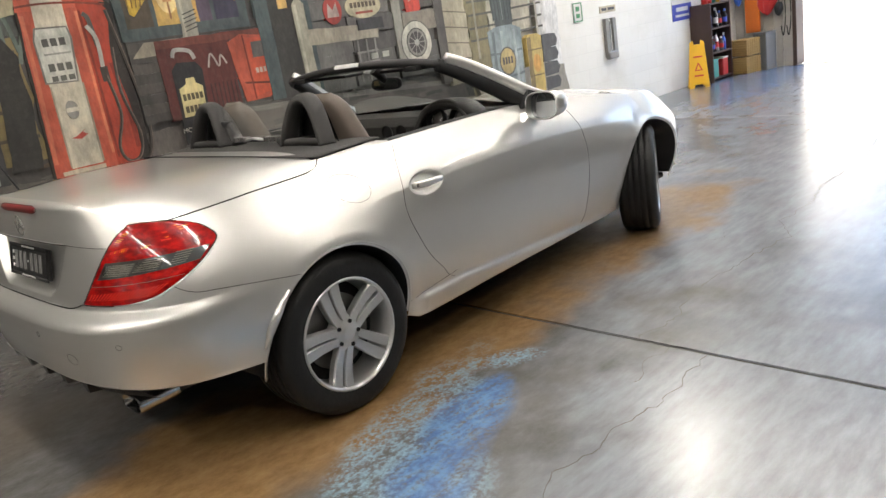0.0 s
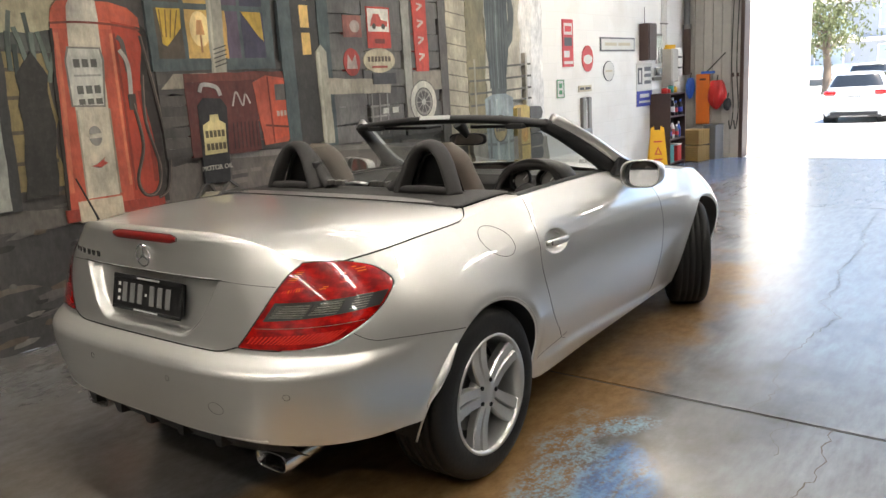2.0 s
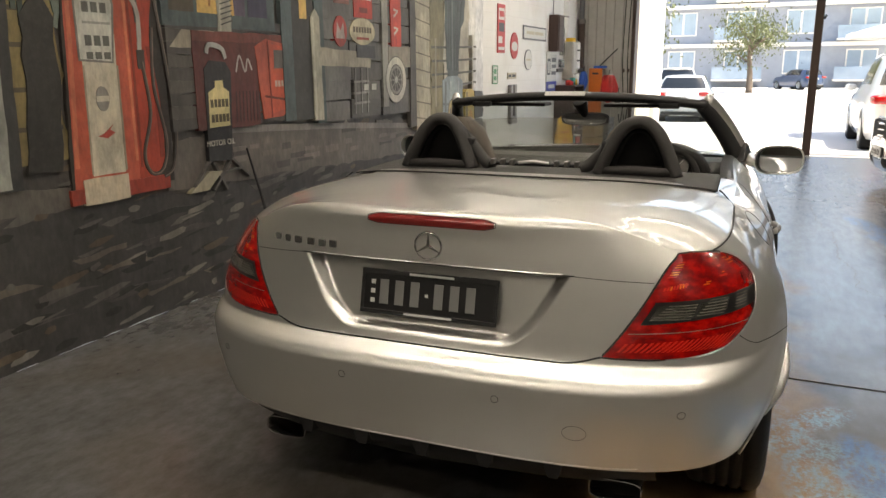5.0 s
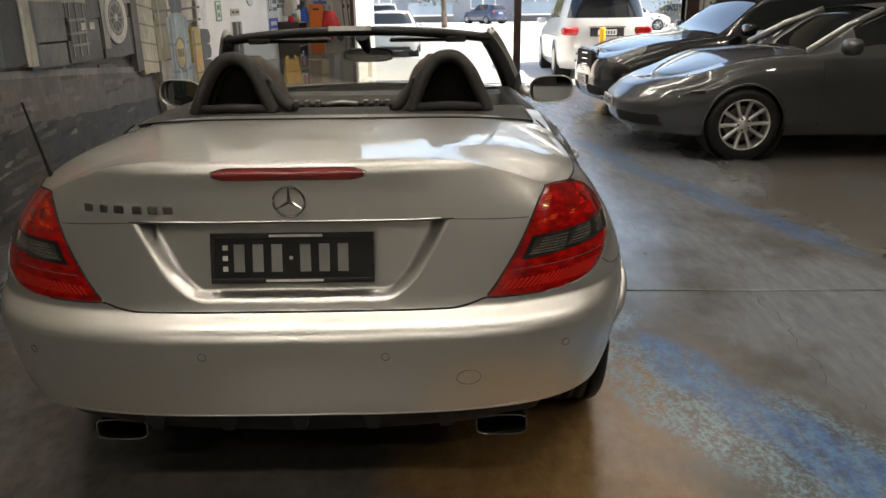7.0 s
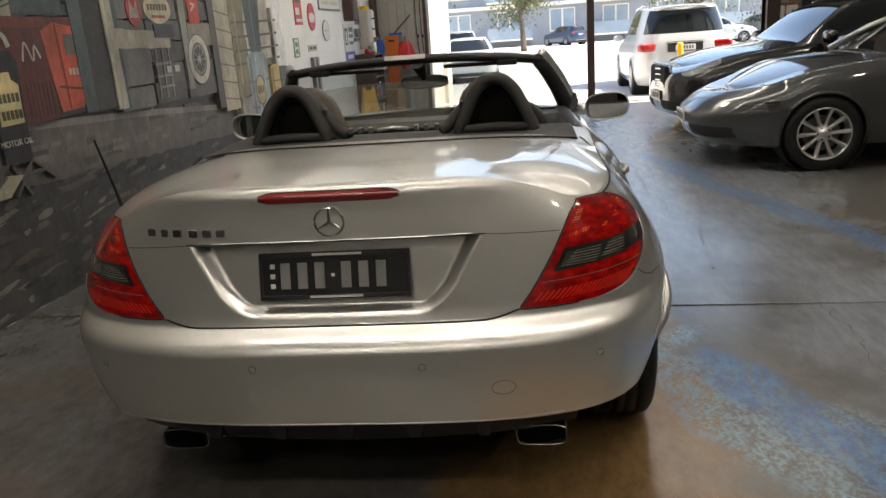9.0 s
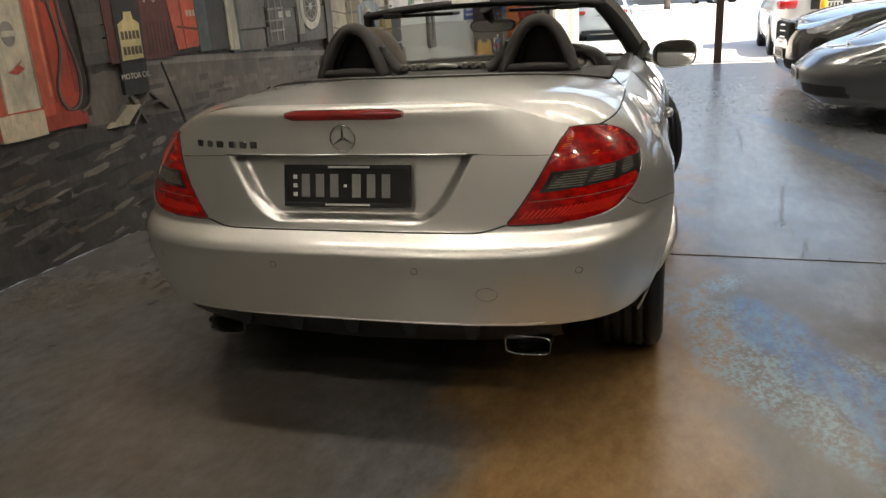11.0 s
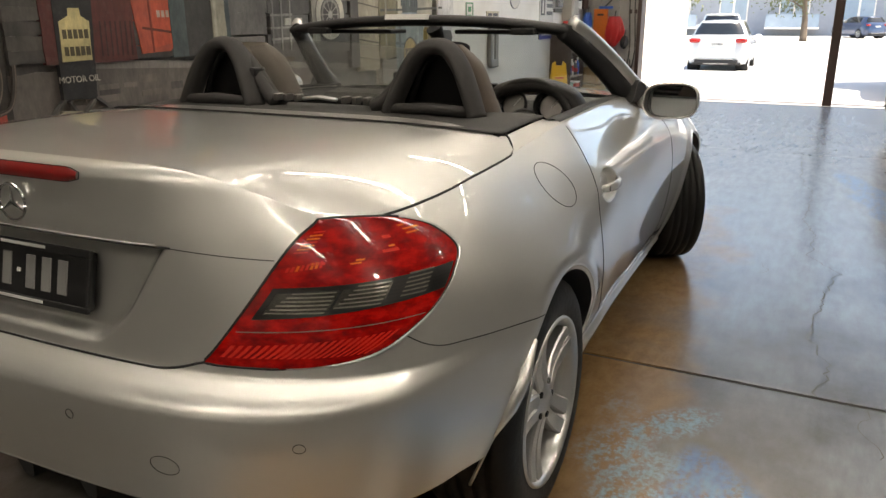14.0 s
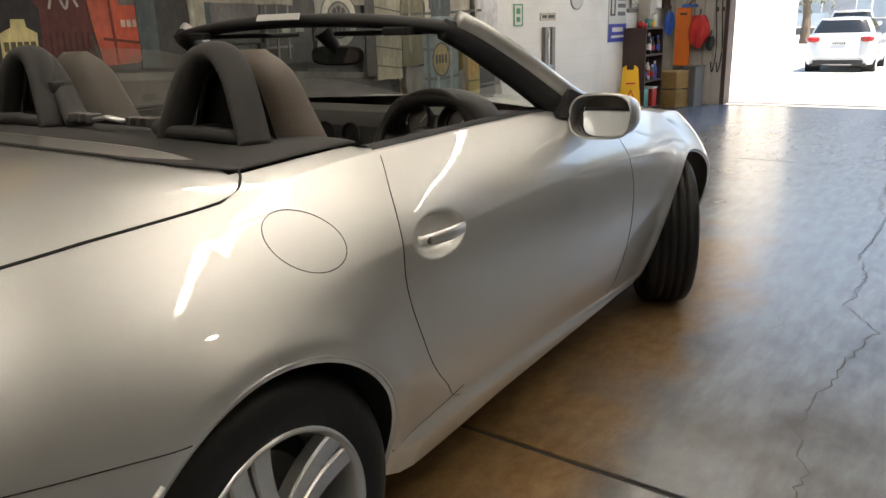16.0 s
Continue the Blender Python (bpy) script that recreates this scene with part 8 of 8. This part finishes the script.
part("rail", box(0, -0.03, 0.80, 0.32, 0, 0.84, 0.004), STEEL, tools)
for k in range(6):
    part("spanner", rod((0.03 + 0.05 * k, -0.035, 0.80), (0.03 + 0.05 * k, -0.035, 0.62 - 0.22 * (k % 2)), 0.012, 0.018), CHROME, tools)
for k in range(4):
    part("socket", rod((0.05 + 0.06 * k, -0.04, 0.22), (0.05 + 0.06 * k, -0.04, 0.34), 0.028), CHROME, tools)
part("lower_rail", box(0, -0.03, 0.15, 0.32, 0, 0.2, 0.004), STEEL, tools)
box2 = thing("meter_box", Matrix.Translation((9.45, WALL_Y, 1.18)), "grey metal meter box on the wall", "meter box")
part("body", box(0, -0.16, 0, 0.26, 0, 0.58, 0.01), GREY_BOARD, box2)
part("lid", box(0.015, -0.172, 0.02, 0.245, -0.161, 0.56, 0.004), GREY_BOARD, box2)
part("tin", rod((0.12, -0.08, 0.58), (0.12, -0.08, 0.64), 0.09), YELLOW, box2)
for k, x in enumerate((9.42, 9.50, 9.58)):
    cond = thing("conduit", pose(x, WALL_Y - 0.022, 1.78), "white electrical conduit running up the wall to the roof", "conduit", "conduits on the wall")
    part("pipe", rod((0, 0, 0), (0, 0, HIGH - 1.80), 0.016), WHITE_PLASTIC, cond)
    for z in (0.35, 1.2, 2.0):
        part("saddle", box(-0.03, -0.02, z, 0.03, 0.02, z + 0.02, 0.004), STEEL, cond)
can = thing("hose_canister", Matrix.Translation((9.80, WALL_Y - 0.10, 1.34)), "white plastic canister with dark bands on the wall", "canister")
part("body", lathe([(0.0, 0.0), (0.085, 0.0), (0.09, 0.02), (0.09, 0.40), (0.07, 0.43), (0.0, 0.43)], 28, "Z"), WHITE_PLASTIC, can, "", True)
for z in (0.12, 0.28):
    part("band", lathe([(0.091, z), (0.093, z + 0.012), (0.091, z + 0.024)], 28, "Z"), TRIM, can)


def wet_floor_sign(m):
    s = thing("floor_sign", m, "yellow plastic folding wet-floor sign on the floor", "floor sign")
    for sg, tilt in ((1, 11), (-1, -11)):
        leaf = prism([(-0.135, 0.0), (-0.07, 0.0), (-0.06, 0.05), (0.06, 0.05), (0.07, 0.0), (0.135, 0.0), (0.095, 0.63), (0.05, 0.66), (0.045, 0.60), (-0.045, 0.60), (-0.05, 0.66), (-0.095, 0.63)], -0.011, 0.011)
        ob = part("leaf", leaf, YELLOW, s)
        ob.matrix_local = pose(0, -sg * 0.125, 0, sg * -11, 0, 0)
        y = -0.0125 * sg
        part("warning_mark", prism([(-0.055, 0.24), (0.055, 0.24), (0.0, 0.36)], y - 0.001, y + 0.001), RED_INK, ob)
        part("warning_mark", prism([(-0.03, 0.255), (0.03, 0.255), (0.0, 0.325)], y - 0.002, y + 0.002), YELLOW, ob)
        for z in (0.42, 0.16):
            part("text_bar", prism([(-0.06, z), (0.06, z), (0.06, z + 0.022), (-0.06, z + 0.022)], y - 0.001, y + 0.001), RED_INK, ob)
    return s


wet_floor_sign(pose(8.66, 2.10, 0.0, 0, 0, -58))


def bookcase(m):
    b = thing("shelf_unit", m, "dark brown shelf unit crowded with bottles and boxes against the wall", "shelf")
    w, d, h, t = 0.62, 0.32, 1.10, 0.02
    for x in (0, w - t):
        part("side_panel", box(x, -d, 0, x + t, 0, h, 0.002), DARK_WOOD, b)
    part("back_panel", box(t, -0.012, 0, w - t, 0, h), DARK_WOOD, b)
    for z in (0.04, 0.40, 0.74, h - t):
        part("shelf", box(t, -d, z, w - t, -0.013, z + t, 0.002), DARK_WOOD, b)
    return b


bookcase(pose(9.0, WALL_Y, 0))
item_rng = random.Random(21)


def bottle(x, y, z, h, r, material, label):
    o = thing("bottle", Matrix.Translation((x, y, z)), label, "bottle", "bottles on the shelf")
    part("body", lathe([(0.0, 0.0), (r, 0.0), (r, h * 0.62), (r * 0.45, h * 0.78), (r * 0.4, h * 0.86), (0.0, h * 0.86)], 16, "Z"), material, o, "", True)
    part("cap", lathe([(r * 0.5, h * 0.86), (r * 0.5, h), (0.0, h)], 12, "Z"), item_rng.choice((WHITE_PLASTIC, RED_PLASTIC, BLUE_PLASTIC, TRIM)), o)
    part("label_band", lathe([(r * 1.015, h * 0.2), (r * 1.015, h * 0.5)], 16, "Z"), item_rng.choice((PALE_INK, BLUE_INK, RED_INK)), o)


for z in (0.42, 0.76):
    for k in range(7):
        mat = item_rng.choice((WHITE_PLASTIC, WHITE_PLASTIC, BLUE_PLASTIC, GREY_PLASTIC, TRIM))
        name = {"white_plastic": "white", "blue_plastic": "blue", "grey_plastic": "grey", "black_plastic_trim": "black"}[mat.name]
        bottle(9.065 + 0.082 * k, WALL_Y - 0.24 + item_rng.uniform(-0.03, 0.06), z, item_rng.uniform(0.16, 0.27), item_rng.uniform(0.028, 0.038), mat, name + " plastic bottle standing on the shelf unit")
for x, mat, lab in ((9.10, TEAL, "teal plastic tub on the bottom shelf"), (9.40, RED_PLASTIC, "red plastic box on the bottom shelf")):
    tub = thing("storage_tub", Matrix.Translation((x, WALL_Y - 0.19, 0.061)), lab, "tub")
    part("body", box(-0.07, -0.12, 0, 0.10, 0.10, 0.24, 0.015), mat, tub)
    part("lid", box(-0.075, -0.125, 0.24, 0.105, 0.105, 0.262, 0.006), WHITE_PLASTIC if mat is RED_PLASTIC else mat, tub)
for k, (x, mat, h) in enumerate(((9.08, RED_PLASTIC, 0.07), (9.20, RED_PLASTIC, 0.05), (9.33, TEAL, 0.10), (9.45, YELLOW, 0.08), (9.55, WHITE_PLASTIC, 0.16))):
    tin = thing("tin", Matrix.Translation((x, WALL_Y - 0.2, 1.101)), "small " + ("red", "red", "teal", "yellow", "white")[k] + " tin on top of the shelf unit", "tin")
    part("body", lathe([(0.0, 0.0), (0.045, 0.0), (0.045, h), (0.04, h + 0.006), (0.0, h + 0.006)], 20, "Z"), mat, tin, "", True)
    part("lid", lathe([(0.0, h + 0.012), (0.036, h + 0.012), (0.036, h + 0.004)], 20, "Z"), TRIM, tin)


def basket(m):
    b = thing("wicker_basket", m, "woven wicker storage basket stacked by the wall", "basket", "stacked baskets")
    part("body", box(-0.15, -0.14, 0, 0.15, 0.14, 0.24, 0.015), WICKER, b)
    for k in range(7):
        z = 0.018 + 0.034 * k
        part("weave", tube([(-0.155, -0.145, z), (0.155, -0.145, z), (0.155, 0.145, z), (-0.155, 0.145, z)], 0.010, 6, closed=True), WICKER, b)
    for k in range(6):
        x = -0.13 + 0.052 * k
        part("stake", rod((x, -0.152, 0), (x, -0.152, 0.25), 0.006, segs=6), WICKER, b)
    return b


first = basket(pose(9.92, 1.98, 0.002, 0, 0, -14))
copy_thing(first, pose(9.92, 1.98, 0.262, 0, 0, -12))
bin_ob = thing("waste_bin", pose(10.20, 1.80, 0, 0, 0, -10), "dark grey rectangular bin with a white side on the floor", "bin")
part("body", box(-0.13, -0.11, 0, 0.13, 0.11, 0.54, 0.012), GREY_PLASTIC, bin_ob)
part("side_sheet", box(0.132, -0.10, 0.0, 0.145, 0.10, 0.53, 0.003), WHITE_PLASTIC, bin_ob)
part("rim", box(-0.138, -0.118, 0.54, 0.138, 0.118, 0.556, 0.005), GREY_PLASTIC, bin_ob)
board = thing("orange_board", pose(10.33, 2.02, 0.55, 0, 0, 0), "long orange plastic board leaning on the boarded wall", "board")
part("slab", box(-0.02, -0.11, 0, 0.02, 0.11, 0.80, 0.008), ORANGE, board)
part("grip", box(-0.03, -0.05, 0.70, -0.02, 0.05, 0.73, 0.004), TRIM, board)


def hung_bag(name, m, material, w, h, label, seed):
    r = random.Random(seed)
    b = thing(name, m, label, "bag")

    def fn(u, v):
        a = math.tau * u
        k = math.sin(math.pi * min(1, 0.12 + v * 0.88)) ** 0.6
        q = 1 + 0.16 * math.sin(5 * a + 6 * v) + 0.08 * math.sin(11 * a)
        return (0.07 * k * q * math.cos(a), w / 2 * k * q * math.sin(a), -h * v)
    sheet(fn, 40, 18, "body", material, b, "")
    part("strap", rod((0, 0, -0.01), (0.05, 0, 0.08), 0.008), TRIM, b)
    return b


hung_bag("red_bag", pose(10.33, 1.80, 1.24), RED_PLASTIC, 0.27, 0.46, "crumpled red plastic bag hung on the boarded wall", 1)
hung_bag("blue_cloth", pose(10.30, 2.22, 1.30), BLUE_PLASTIC, 0.13, 0.34, "blue cloth hung by the boarded wall", 2)
hung_bag("black_pouch", pose(10.36, 1.64, 0.95), TRIM, 0.11, 0.20, "small black pouch hung on the boarded wall", 3)
broom = thing("scraper", pose(10.35, 1.86, 1.36), "black-handled scraper with a blue blade hung on the boards", "tool")
part("shaft", rod((0, -0.18, 0.30), (0, 0.10, 0.03), 0.010), TRIM, broom)
part("blade", box(-0.015, -0.02, -0.01, 0.015, 0.20, 0.03, 0.005), BLUE_PLASTIC, broom)
pipe = thing("drain_pipe", pose(10.30, 2.28, 1.35), "brown and grey vertical pipe in the corner", "pipe")
part("lower_pipe", rod((0, 0, 0), (0, 0, 0.75), 0.06), BROWN_STEEL, pipe)
part("upper_pipe", rod((0, 0, 0.75), (0, 0, 2.5), 0.045), GREY_PLASTIC, pipe)
part("collar", rod((0, 0, 0.72), (0, 0, 0.79), 0.07), STEEL, pipe)
for y in (1.58, 1.50):
    cable = thing("hanging_cable", pose(10.42, y, 0), "dark cable hung down the boarded wall", "cable", "cables on the boards")
    part("lead", tube(smooth_line([(0, 0, 2.6), (-0.01, 0.02, 1.5), (-0.02, -0.02, 0.8), (-0.015, 0.02, 0.46), (-0.01, 0.05, 0.6)], 6), 0.008, 6), TRIM, cable)
    part("clip", box(-0.03, -0.02, 1.28, 0.0, 0.02, 1.34, 0.006), BROWN_STEEL, cable)

# by the navy door: switch boxes and a red sign
sw = thing("switch_box", pose(DOOR_X, -4.28, 1.18), "white double switch box on the brickwork", "switch")
for y in (-0.10, 0.10):
    part("box", box(-0.05, y - 0.08, 0, 0.0, y + 0.08, 0.20, 0.008), WHITE_PLASTIC, sw)
    part("toggle", box(-0.06, y - 0.015, 0.09, -0.05, y + 0.015, 0.13, 0.003), GREY_PLASTIC, sw)
vent = thing("air_grille", pose(DOOR_X, -4.34, 1.62), "dark slotted air grille in the brick wall", "grille")
part("plate", box(-0.03, -0.12, 0, 0.0, 0.12, 0.16, 0.004), GREY_PLASTIC, vent)
for k in range(5):
    part("slat", box(-0.036, -0.10, 0.018 + 0.028 * k, -0.03, 0.10, 0.03 + 0.028 * k), TRIM, vent)
fx = thing("fire_sign", pose(DOOR_X, -6.15, 1.52), "small red sign on the far white wall", "sign")
part("panel", box(-0.02, -0.09, 0, 0.0, 0.09, 0.26, 0.003), RED_INK, fx)
part("print", box(-0.022, -0.05, 0.08, -0.0195, 0.05, 0.18), PALE_INK, fx)
mb = thing("fuse_box", pose(DOOR_X, -6.95, 1.05), "pale grey fuse box on the far white wall", "fuse box")
part("body", box(-0.14, -0.2, 0, 0.0, 0.2, 0.40, 0.012), PALE_INK, mb)
part("lid", box(-0.152, -0.19, 0.01, -0.141, 0.19, 0.39, 0.005), WHITE_PLASTIC, mb)
part("cable", rod((-0.07, 0.1, 0.40), (-0.07, 0.1, 2.3), 0.014), PALE_INK, mb)
